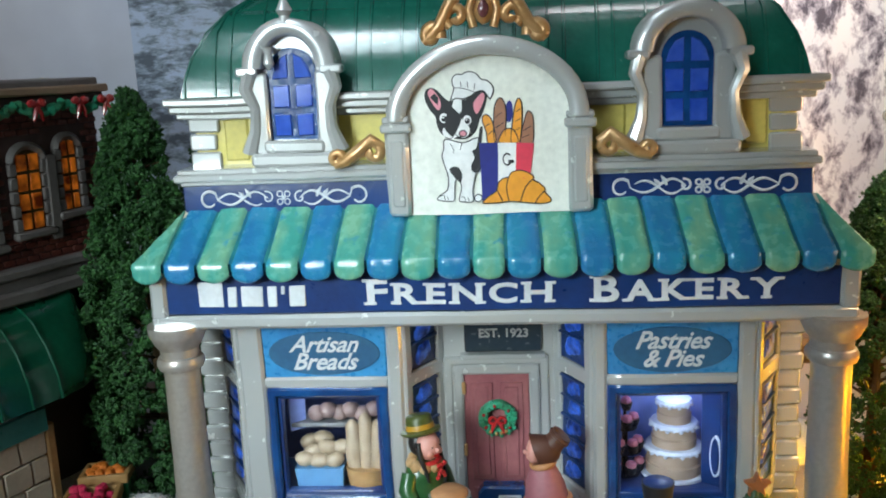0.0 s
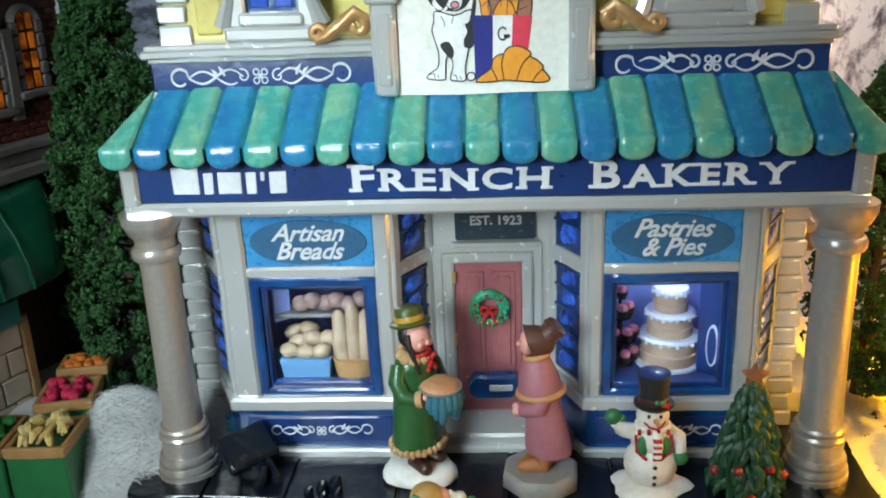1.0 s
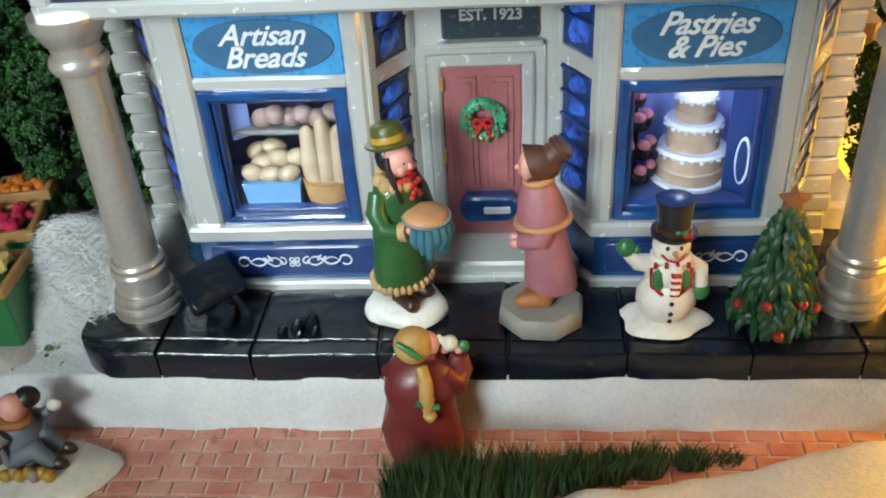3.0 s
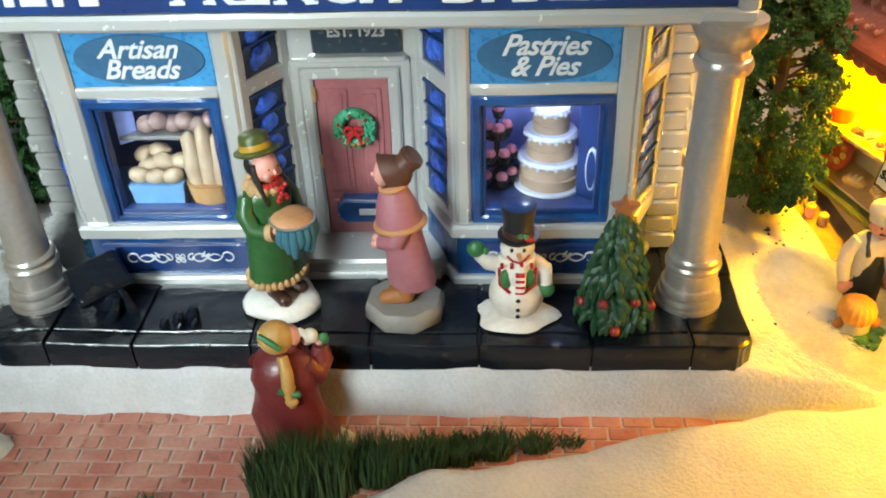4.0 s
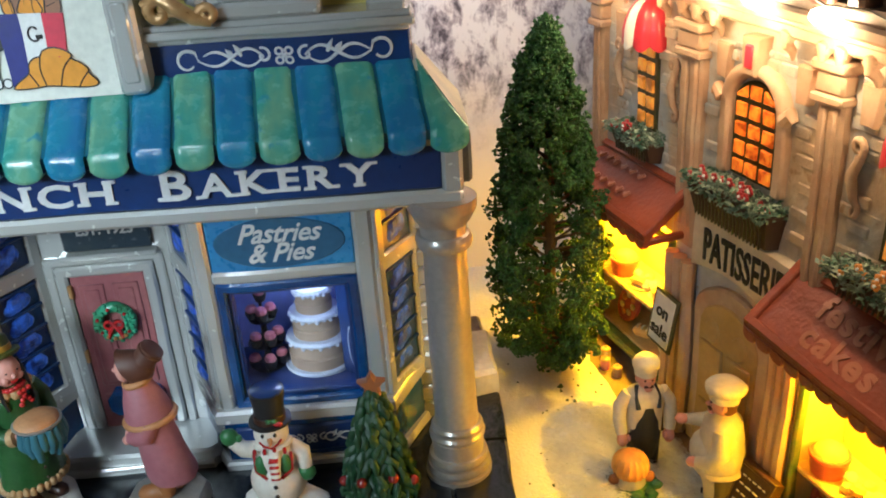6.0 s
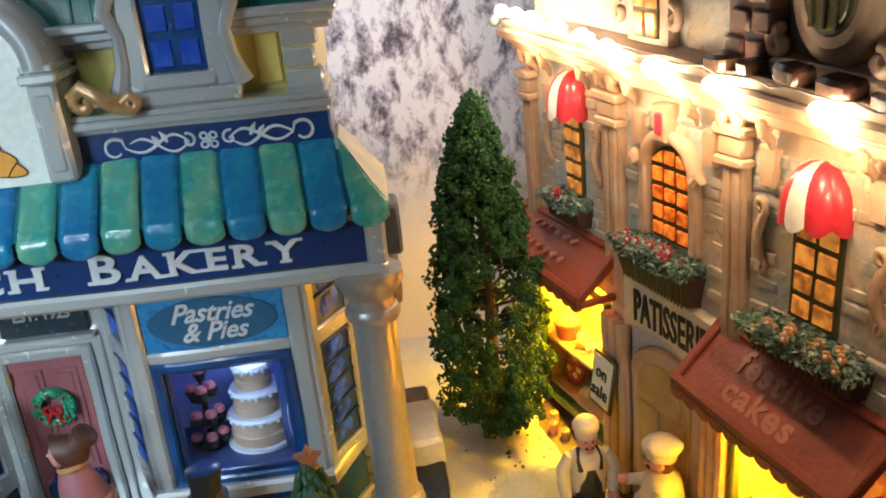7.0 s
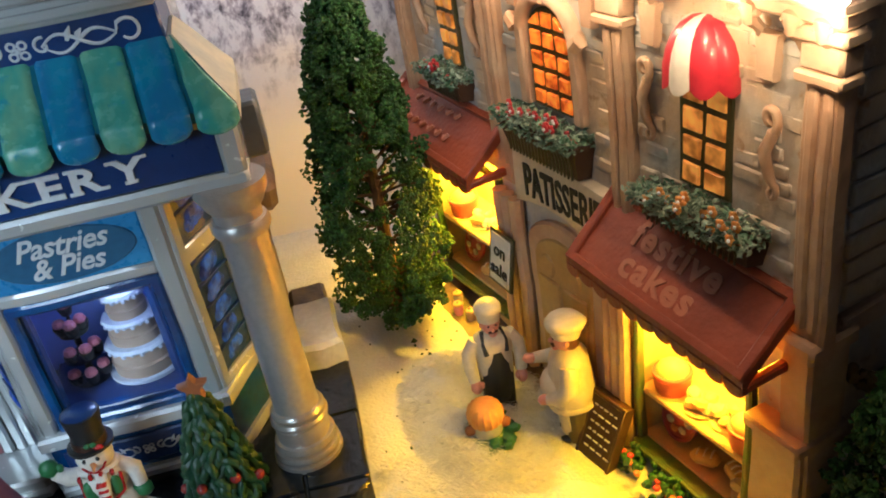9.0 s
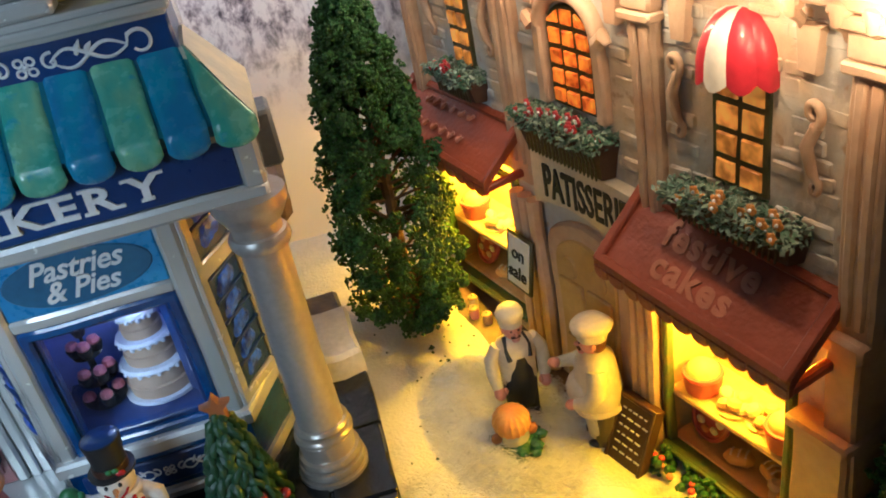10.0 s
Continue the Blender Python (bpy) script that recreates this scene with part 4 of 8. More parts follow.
def bay(x0, x1, xl, xr, wl, wr, writing, label):
    b = part("bay_window", slabz(B(), [(xl, 29.1), (x0, 26.98), (x1, 26.98), (xr, 29.1)], 2.4, 4.32, 0.03), BLUE_DEEP, BK, label, W)
    part("plinth", slabz(B(), [(xl - 0.15, 29.1), (x0 - 0.12, 26.78), (x1 + 0.12, 26.78), (xr + 0.15, 29.1)], 2.4, 2.72, 0.08), SILVER, b, "silver plinth", W)
    part("base_panel", box(B(), x0 + 0.3, x1 - 0.25, 26.88, 27.1, 2.92, 3.9, 0.06), NAVY, b, "navy panel with scroll", W)
    scrollwork((x0 + x1) / 2 + 0.05, 3.42, 26.86, 1.7, 0.03, b, 0.24)
    part("sill", slabz(B(), [(xl - 0.12, 29.1), (x0 - 0.15, 26.7), (x1 + 0.15, 26.7), (xr + 0.12, 29.1)], 4.27, 4.68, 0.1), SILVER, b, "silver sill", W)
    part("head", slabz(B(), [(xl, 29.1), (x0, 26.98), (x1, 26.98), (xr, 29.1)], 11.15, 11.5), SILVER, b, "", W)
    for a, c in ((x0, wl - 0.02), (wr + 0.02, x1)):
        part("post", box(B(), a, c, 26.9, 27.5, 4.55, 11.4, 0.1), SILVER, b, "silver window post", W)
    part("rail", box(B(), wl - 0.05, wr + 0.05, 26.94, 27.5, 8.82, 9.2, 0.08), SILVER, b, "silver rail", W)
    s = part("sign_panel", box(B(), wl - 0.02, wr + 0.02, 27.02, 27.4, 9.18, 11.3, 0.05), BLUE_LIGHT, b, "sky blue sign panel", W)
    cx = (wl + wr) / 2
    part("oval", prism(B(), oval(cx, 10.02, (wr - wl) * 0.455, 0.76, 28), 26.97, 27.1, 0.03), BLUE_OVAL, s, "slate blue oval", W)
    for k, line in enumerate(writing):
        part("writing", lettering(line, 0.80, (cx - 0.02, 26.965, 10.32 - 0.60 * k), 0.013, 0.42, 0.02, spacing=0.96, xs=0.98), LETTER, s, "white script", W)
    fr = part("window_frame", box(B(), wl, wr, 26.92, 27.3, 4.62, 4.92, 0.07), BLUE_DEEP, b, "deep blue window frame", W)
    for q in ((wl, wr, 26.92, 27.3, 8.52, 8.84), (wl, wl + 0.3, 26.92, 27.3, 4.7, 8.8), (wr - 0.3, wr, 26.92, 27.3, 4.7, 8.8)):
        part("frame_bar", box(B(), *q, 0.07), BLUE_DEEP, fr, wob=W)
    for q in ((wl + 0.28, wr - 0.28, 27.1, 27.5, 4.88, 5.08), (wl + 0.28, wl + 0.42, 27.1, 27.5, 4.9, 8.6), (wr - 0.42, wr - 0.28, 27.1, 27.5, 4.9, 8.6), (wl + 0.28, wr - 0.28, 27.1, 27.5, 8.42, 8.56)):
        part("frame_bar", box(B(), *q, 0.04), NAVY, fr, wob=W)
    pane = part("pane", box(B(), wl + 0.35, wr - 0.35, 27.2, 27.24, 5.0, 8.5, 0.005), GLASS, fr, "clear glass pane")
    pane.visible_shadow = False
    # splayed sides
    for (ax, ay), (cx2, cy) in (((xl, 29.0), (x0, 27.0)), ((x1, 27.0), (xr, 29.0))):
        d = Vector((cx2 - ax, cy - ay, 0))
        ln = d.length
        d.normalize()
        XF.append(Matrix(((d.x, -d.y, 0, ax), (d.y, d.x, 0, ay), (0, 0, 1, 0), (0, 0, 0, 1))))
        side = part("side_window", box(B(), 0.0, ln, 0.05, 0.3, 4.5, 11.4, 0.03), SILVER, b, "splayed side with small blue panes", W)
        for z0, z1, rows in ((4.95, 8.75, 5), (9.25, 11.1, 2)):
            part("blue_panel", box(B(), 0.38, ln - 0.38, 0.0, 0.2, z0, z1, 0.04), BAR_BLUE, side, wob=W)
            h = (z1 - z0 - 0.2) / rows
            for r in range(rows):
                zc = z0 + 0.1 + h * (r + 0.5)
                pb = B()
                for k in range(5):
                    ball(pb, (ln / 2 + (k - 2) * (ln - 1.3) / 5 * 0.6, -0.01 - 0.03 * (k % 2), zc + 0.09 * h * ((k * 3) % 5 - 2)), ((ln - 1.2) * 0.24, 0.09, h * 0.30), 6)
                part("small_pane", pb, PANE_GLOW, side, wob=0.12, sharp=12)
                part("pane_bar", box(B(), 0.4, ln - 0.4, -0.1, 0.1, zc + h / 2 - 0.05, zc + h / 2 + 0.05, 0.04), BAR_BLUE, side, wob=W)
        for z0, z1 in ((4.5, 4.95), (8.72, 9.25)):
            part("side_rail", box(B(), 0, ln, -0.1, 0.2, z0, z1, 0.06), SILVER, side, wob=W)
        part("side_post", box(B(), 0, 0.4, -0.1, 0.2, 4.5, 11.4, 0.06), SILVER, side, wob=W)
        part("side_post", box(B(), ln - 0.4, ln, -0.1, 0.2, 4.5, 11.4, 0.06), SILVER, side, wob=W)
        XF.pop()
    return b


bl = bay(-8.9, -3.45, -10.15, -2.35, -8.05, -4.0, ("Artisan", "Breads"), "silver bay with bread behind glass")
br = bay(2.65, 7.78, 1.55, 8.95, 3.12, 7.22, ("Pastries", "& Pies"), "silver bay with cakes behind glass")
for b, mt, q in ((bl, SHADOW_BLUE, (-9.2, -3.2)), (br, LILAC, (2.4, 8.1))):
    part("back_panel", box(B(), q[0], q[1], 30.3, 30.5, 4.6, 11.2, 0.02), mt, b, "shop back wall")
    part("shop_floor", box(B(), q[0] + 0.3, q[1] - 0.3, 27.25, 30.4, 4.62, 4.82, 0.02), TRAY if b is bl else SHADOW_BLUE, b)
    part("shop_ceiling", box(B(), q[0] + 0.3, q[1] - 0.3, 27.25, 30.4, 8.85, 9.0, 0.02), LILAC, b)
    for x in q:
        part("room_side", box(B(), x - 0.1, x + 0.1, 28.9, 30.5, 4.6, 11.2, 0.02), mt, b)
# bread window: shelf, a tray of rolls, a basket of long loaves
STONE_SH = paint("grey_brown_shelf", (0.16, 0.15, 0.15), 0.5)
sh = part("shelf", box(B(), -7.6, -4.2, 27.9, 28.8, 7.05, 7.2, 0.04), STONE_SH, bl, "grey-brown shelf")
rnd = random.Random(4)
for i in range(7):
    part("round_loaf", ball(B(), (-6.7 + 0.4 * i, 28.2 + rnd.uniform(-0.15, 0.15), 7.5 + 0.12 * (i % 2)), (0.34, 0.3, 0.28), 10), ROSE_LOAF, bl)
tr = part("tray", loft(B(), [[(-7.35, 27.5, 4.8), (-5.85, 27.5, 4.8), (-5.85, 28.5, 4.8), (-7.35, 28.5, 4.8)], [(-7.45, 27.4, 5.75), (-5.75, 27.4, 5.75), (-5.75, 28.6, 5.85), (-7.45, 28.6, 5.85)]]), TRAY, bl, "blue tray of rolls")
for i in range(8):
    part("roll", ball(B(), (-7.1 + 0.5 * (i % 3) + 0.2 * (i // 3 % 2), 27.65 + 0.35 * (i // 3), 5.95 + 0.22 * (i // 3) + rnd.uniform(-0.05, 0.1)), (0.36, 0.27, 0.27), 10, m=Euler((0, rnd.uniform(-0.5, 0.5), 0)).to_matrix().to_4x4()), CREAM, tr, wob=0.12)
bk = part("basket", lathe(B(), [(0.62, 4.8), (0.72, 5.2), (0.78, 5.6), (0.80, 5.72), (0.7, 5.7)], (-5.0, 28.0, 0), 18), BASKET, bl, "tan basket of long loaves")
for i, (dx, dz) in enumerate(((-0.48, 0.45), (-0.02, 0.8), (0.42, 0.5))):
    tp = 6.9 + dz
    part("long_loaf", tube(B(), [(-5.0 + dx * 0.8, 27.85, 5.4), (-5.0 + dx, 27.8, 6.2), (-5.0 + dx * 1.05, 27.85, tp - 0.2), (-5.0 + dx * 1.05, 27.9, tp)], [0.27, 0.3, 0.24, 0.08], 12), CREAM, bk, wob=0.12)
# cake window: a tall tiered cake and a stand of small cakes
XF.append(Matrix.Translation((5.58, 29.1, -0.25)) @ Matrix.Diagonal((0.95, 0.9, 1.06, 1)) @ Matrix.Translation((-5.4, -28.0, 0)))
ck = part("tiered_cake", lathe(B(), [(1.02, 4.88), (1.04, 5.25), (0.97, 5.29), (0.99, 5.74), (0.02, 5.78)], (5.4, 28.0, 0), 28), SPONGE, br, "tiered cake with white icing", 0.03)
part("tier", lathe(B(), [(0.80, 5.8), (0.82, 6.12), (0.76, 6.16), (0.78, 6.55), (0.02, 6.58)], (5.4, 28.0, 0), 26), SPONGE, ck, wob=0.03)
part("tier", lathe(B(), [(0.60, 6.6), (0.62, 6.9), (0.57, 6.94), (0.59, 7.28), (0.02, 7.3)], (5.4, 28.0, 0), 24), SPONGE, ck, wob=0.03)
for r, z in ((1.06, 5.78), (0.86, 6.58), (0.62, 7.32)):
    bm = lathe(B(), [(r * 0.97, z - 0.1), (r * 1.02, z - 0.03), (r * 0.96, z + 0.05), (0.02, z + 0.07)], (5.4, 28.0, 0), 28)
    for i in range(22):
        a = 2 * math.pi * i / 22
        ball(bm, (5.4 + r * 0.98 * math.cos(a), 28.0 + r * 0.98 * math.sin(a), z - 0.06 - 0.05 * (i % 2)), (0.075, 0.07, 0.07), 6)
    part("icing", bm, ICING, ck, "white icing", 0.03)
part("cake_board", lathe(B(), [(1.2, 4.8), (1.2, 4.9), (0.02, 4.92)], (5.4, 28, 0), 28), ICING, ck, "white cake board")
XF[-1] = Matrix.Translation((0.05, 1.1, -0.2)) @ Matrix.Diagonal((1, 1, 1.04, 1))
st = part("cake_stand", lathe(B(), [(0.7, 4.8), (0.12, 4.9), (0.1, 5.6), (0.58, 5.65), (0.1, 5.72), (0.1, 6.4), (0.42, 6.45), (0.06, 6.52), (0.05, 7.2)], (3.85, 28.0, 0), 16), BLACK, br, "dark stand of pink cupcakes")
for i, (a, r, lv) in enumerate(((-20, 0.5, 5.0), (-75, 0.55, 5.0), (-130, 0.55, 5.0), (-10, 0.45, 5.72), (-60, 0.45, 5.72), (-120, 0.45, 5.72), (0, 0.3, 6.52), (-80, 0.3, 6.52), (-160, 0.3, 6.52), (-60, 0.08, 7.1))):
    c = (3.85 + r * math.cos(radians(a)), 28.0 + r * math.sin(radians(a)), lv)
    cup = part("cupcake", lathe(B(), [(0.15, 0), (0.22, 0.22), (0.21, 0.25)], c, 10), BLACK, st)
    part("cupcake_top", ball(B(), (c[0], c[1], c[2] + 0.32), (0.2, 0.2, 0.17), 8), PINKCAKE, cup, "pink icing", 0.04)
XF.pop()
XF.append(Matrix.Translation((6.55, 28.3, 0)) @ Matrix.Rotation(radians(-38), 4, "Z"))
part("side_panel", box(B(), -0.2, 1.6, -0.06, 0.06, 4.8, 8.85, 0.02), NAVY, br, "dark blue inner wall")
part("oval_plate", prism(B(), oval(0.35, 5.9, 0.22, 0.75, 18), -0.14, -0.02, 0.03), ICING, br, "white rimmed plate standing up")
part("plate_face", prism(B(), oval(0.35, 5.9, 0.16, 0.66, 18), -0.16, -0.1, 0.02), NAVY, br)
XF.pop()
XF.append(Matrix.Translation((-7.55, 28.0, 0)) @ Matrix.Rotation(radians(40), 4, "Z"))
# Pale strip stands in for light on the splayed side's inner face.
part("side_panel", box(B(), -0.1, 0.5, -0.05, 0.05, 6.9, 8.6, 0.02), LILAC, bl, "pale blue strip for the lit inner face of the splayed side")
XF.pop()
lamp("cake_window_bulb", "POINT", (5.6, 28.6, 8.4), 95, COOL, 0.25)
lamp("bread_window_bulb", "POINT", (-7.2, 28.3, 8.3), 24, (0.85, 0.88, 1.0), 0.25)

part("glaze_run", ball(B(), (-9.45, 28.3, 2.75), (0.5, 0.45, 0.65), 14), paint("runny_blue_glaze", (0.03, 0.22, 0.46), 0.15, 0, (0.16, 0.42, 0.58), 0.9, 1.4, 4, 0.6, 0.8), bl, "pale blue glaze run at the foot", 0.15)

# door between the bays
dw = part("door_wall", box(B(), -2.5, 1.75, 28.95, 29.4, 2.5, 11.4, 0.03), SILVER, BK, "silver wall round the door", W)
for q in ((-1.98, -1.62, 28.7, 29.1, 3.05, 8.9), (0.62, 0.98, 28.7, 29.1, 3.05, 8.9), (-1.98, 0.98, 28.7, 29.1, 8.6, 8.95)):
    part("door_frame", box(B(), *q, 0.08), SILVER, dw, "silver door frame", W)
for q in ((-2.3, -1.99, 28.82, 29.1, 3.0, 9.2), (0.99, 1.3, 28.82, 29.1, 3.0, 9.2), (-2.3, 1.3, 28.82, 29.1, 8.94, 9.22)):
    part("door_frame", box(B(), *q, 0.06), SILVER, dw, wob=W)
part("lintel", box(B(), -1.7, 1.2, 28.6, 29.1, 9.2, 9.36, 0.06), SILVER, dw, wob=W)
PLAQUE = paint("slate_plaque_glaze", (0.018, 0.032, 0.05), 0.25, 0, (0.03, 0.045, 0.05), 0.7, 0.8, 5, 0.2, 0.5)
pl = part("plaque", box(B(), -1.55, 1.1, 28.78, 29.1, 9.4, 10.7, 0.06), PLAQUE, dw, "dark slate plaque", W)
part("writing", lettering("EST. 1923", 0.42, (-0.2, 28.76, 10.08), 0.012, 0, 0.015), SILVER, pl, "small silver writing", W)
door = part("door", box(B(), -1.62, 0.62, 28.82, 29.1, 3.05, 8.62, 0.05), DOOR, BK, "dusty rose panelled door", W)
for x0, x1 in ((-1.4, -0.62), (-0.38, 0.40)):
    for z0, z1 in ((4.7, 8.3), (3.5, 4.4)):
        part("door_panel", box(B(), x0, x1, 28.76, 28.9, z0, z1, 0.09), DOOR, door, wob=W)
        part("door_panel", box(B(), x0 + 0.15, x1 - 0.15, 28.72, 28.9, z0 + 0.15, z1 - 0.15, 0.05), DOOR, door, wob=W)
for z in (7.9, 5.6):
    part("hinge", box(B(), -1.68, -1.56, 28.68, 28.85, z, z + 0.45, 0.03), GOLD, door, "gold hinge", W)
kp = part("letter_tray", prism(B(), [(-1.25, 4.35), (-1.05, 4.6), (0.35, 4.6), (0.5, 4.35), (0.5, 4.0), (0.2, 3.72), (-1.0, 3.72), (-1.25, 3.95)], 28.35, 28.85, 0.08), BLUE_DEEP, door, "glossy blue letter tray", W)
part("letter", box(B(), -0.55, 0.25, 28.28, 28.5, 4.08, 4.3, 0.03), LETTER, kp, "pale letter", W)
stp = part("doorstep", slabz(B(), [(-2.6, 29), (-2.9, 27.5), (-2.6, 27.2), (2.0, 27.2), (2.3, 27.5), (1.9, 29)], 2.4, 3.05, 0.1), SILVER, BK, "silver doorstep", W)
part("step_edge", slabz(B(), [(-2.9, 27.6), (-2.8, 27.05), (2.1, 27.05), (2.3, 27.6)], 2.4, 2.68, 0.08), SILVER, stp, "", W)
GREEN_W = paint("wreath_green", (0.03, 0.20, 0.09), 0.4, 0, (0.02, 0.32, 0.18), 0.8, 2.5, 7, 0.5, 0.3)
RED = paint("red_enamel", (0.45, 0.02, 0.02), 0.25, 0, (0.3, 0.015, 0.02), 0.7, 2, 6, 0.2, 0.4)
wr = part("wreath", ring(B(), (-0.49, 28.66, 7.05), 0.5, 0.17, 28, 10), GREEN_W, door, "green wreath with red bow", 0.04)
bm = B()
for i in range(60):
    a, rr = rnd.uniform(0, 6.28), rnd.uniform(0.36, 0.66)
    ball(bm, (-0.49 + rr * math.cos(a), 28.53 + rnd.uniform(-0.03, 0.05), 7.05 + rr * math.sin(a)), rnd.uniform(0.05, 0.09), 6)
part("wreath_leaves", bm, GREEN_W, wr)
bm = B()
for s in (-1, 1):
    ring(bm, (-0.49 + s * 0.16, 28.46, 7.02), 0.12, 0.055, 12, 6)
    tube(bm, [(-0.49, 28.45, 7.0), (-0.49 + s * 0.15, 28.44, 6.8), (-0.49 + s * 0.22, 28.45, 6.55)], [0.05, 0.08, 0.03], 6)
for a in (40, 100, 160, 215, 325):
    ball(bm, (-0.49 + 0.5 * math.cos(radians(a)), 28.47, 7.05 + 0.5 * math.sin(radians(a))), 0.06, 8)
part("bow", bm, RED, wr, "red bow and berries")
bm = B()
for a in (240, 265, 285, 305):
    ball(bm, (-0.49 + 0.5 * math.cos(radians(a)), 28.46, 7.05 + 0.5 * math.sin(radians(a))), 0.07, 8)
part("bauble", bm, GOLD, wr, "gold baubles")

# side of the bakery, seen past the column
part("side_box", box(B(), 10.0, 10.75, 28.9, 30.2, 10.6, 12.2, 0.1), paint("grey_blue_glaze", (0.10, 0.12, 0.16), 0.35), BK, "grey-blue box on the side wall", W)
SIDE_BROWN = paint("brown_unpainted_clay", (0.20, 0.12, 0.06), 0.45, 0, (0.05, 0.035, 0.03), 0.8, 0.9, 5, 0.4)
part("side_ledge", box(B(), 8.8, 10.6, 29.9, 33.0, 8.4, 9.3, 0.2), SIDE_BROWN, BK, "brown side ledge", 0.1)
# This wall's brown also carries the shade past the column.
part("side_wall", box(B(), 8.6, 9.8, 30.1, 34.6, 2.4, 10.5, 0.1), SIDE_BROWN, BK, "brown unpainted side wall with shade put into its colour", 0.1)
bm = slabz(B(), [(9.7, 30.0), (10.7, 29.9), (11.45, 30.1), (11.35, 31.4), (11.3, 32.9), (9.8, 32.9)], 2.3, 3.25, 0.15)
bmesh.ops.subdivide_edges(bm, edges=bm.edges, cuts=2, use_grid_fill=True)
part("snow_block", bm, SNOWBASE, BK, "rough white glazed snow ledge", 0.12)
bm = slabz(B(), [(9.8, 33.0), (11.2, 33.0), (11.1, 34.6), (9.8, 34.6)], 2.3, 3.0, 0.2)
part("rubble", bm, SIDE_BROWN, BK, "brown glazed rubble", 0.15)
# black glazed lumps on the paving
bm = B()
m = Matrix.Translation((-8.35, 25.7, 3.45)) @ Euler((0.45, -0.12, 0.7)).to_matrix().to_4x4()
box(bm, -0.85, 0.85, -0.7, 0.7, -0.22, 0.22, 0.1, m=m)
cr = part("black_crate", bm, SLAB, BK, "black glazed tipped crate", W)
part("crate_foot", box(B(), -8.6, -7.6, 25.2, 26.2, 2.4, 3.3, 0.25), SLAB, cr, wob=0.12)
bm = B()
tube(bm, [(-7.9, 25.0, 2.45), (-7.7, 24.95, 2.8), (-7.6, 25.1, 3.2)], [0.2, 0.16, 0.12], 8)
part("leg", bm, SLAB, cr, wob=W)
bm = B()
tube(bm, [(-7.3, 25.3, 2.45), (-7.4, 25.3, 2.9), (-7.6, 25.4, 3.3)], [0.18, 0.14, 0.1], 8)
part("leg", bm, SLAB, cr, wob=W)
for x, y, r in ((-6.2, 24.7, 0.2), (-5.8, 24.85, 0.26), (-5.4, 24.95, 0.3), (-5.75, 24.55, 0.14), (-5.3, 24.7, 0.16)):
    part("black_lump", tube(B(), [(x, y, 2.4), (x + 0.05, y, 2.4 + r), (x + 0.12, y + 0.03, 2.4 + r * 1.8)], [r * 0.8, r * 0.7, r * 0.35], 8), SLAB, BK, "black glazed lump", W)

# ---- the patisserie, turned towards the alley: local x along its front, y inwards ----
ALONG = Vector((0.2874, -0.9578, 0)).normalized()
PM = Matrix(((ALONG.x, -ALONG.y, 0, 18.18), (ALONG.y, ALONG.x, 0, 29.70), (0, 0, 1, 0), (0, 0, 0, 1)))
XF.append(PM)
PW = 0.06
STONE = paint("peach_stone_paint", (0.60, 0.46, 0.32), 0.55, 0, (0.47, 0.50, 0.52), 0.9, 0.55, 3.5, 1.0, worn=(0.42, 0.28, 0.17))
STONE_TRIM = paint("rosy_stone_trim", (0.46, 0.29, 0.19), 0.5, 0, (0.54, 0.41, 0.30), 0.8, 0.6, 3.5, 0.6)
TERRA = paint("terracotta_paint", (0.30, 0.065, 0.03), 0.4, 0, (0.22, 0.045, 0.02), 0.8, 0.5, 6, 0.5, 0.1)
# Lighter terracotta for raised writing, its highlight put into the colour.
TERRA_HI = paint("terracotta_highlight", (0.44, 0.16, 0.09), 0.35)
WINFRAME = paint("bronze_green_bars", (0.04, 0.05, 0.018), 0.4, 0, (0.07, 0.05, 0.02), 0.7, 2, 6, 0.3)
LIT_ORANGE = lit_pane("orange_lit_pane", (0.38, 0.05, 0.004), (1.0, 0.27, 0.02), 0.75, 2.8)
LIT_AMBER = lit_pane("amber_lit_pane", (0.30, 0.09, 0.01), (0.85, 0.34, 0.05), 0.6, 2.0)
LEAF = paint("window_box_leaves", (0.05, 0.13, 0.08), 0.5, 0, (0.24, 0.32, 0.27), 0.9, 2.5, 7, 0.5)
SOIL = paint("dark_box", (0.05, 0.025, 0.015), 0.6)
REDPET = paint("red_petals", (0.5, 0.03, 0.04), 0.4)
OCHRE = paint("ochre_plaster", (0.42, 0.28, 0.10), 0.6, 0, (0.5, 0.36, 0.16), 0.8, 0.7, 5, 0.4)
PT = thing("patisserie_house", (2.5, 0, 0.3), "peach stone patisserie house with red-brown awnings and lit windows", "model house")


def blocks(name, x0, x1, y, z0, z1, h, wdt, parent, mat, skip):
    """Courses of stone blocks, each a piece of its own; skip tells where an opening is."""
    rr = random.Random(7)
    row, z = 0, z0
    while z < z1 - 0.05:
        x = x0 - (wdt * 0.5 if row % 2 else 0)
        while x < x1:
            a, c = max(x, x0) + 0.025, min(x + wdt * rr.uniform(0.85, 1.1), x1) - 0.025
            if c - a > 0.15 and not skip((a + c) / 2, z + h / 2, (c - a) / 2):
                part(name, box(B(), a, c, y - 0.02 - rr.uniform(0, 0.07), y + 0.12, z + 0.03, min(z + h, z1) - 0.02, 0.06), mat, parent, wob=0.08)
            x = c + 0.025
        z += h
        row += 1


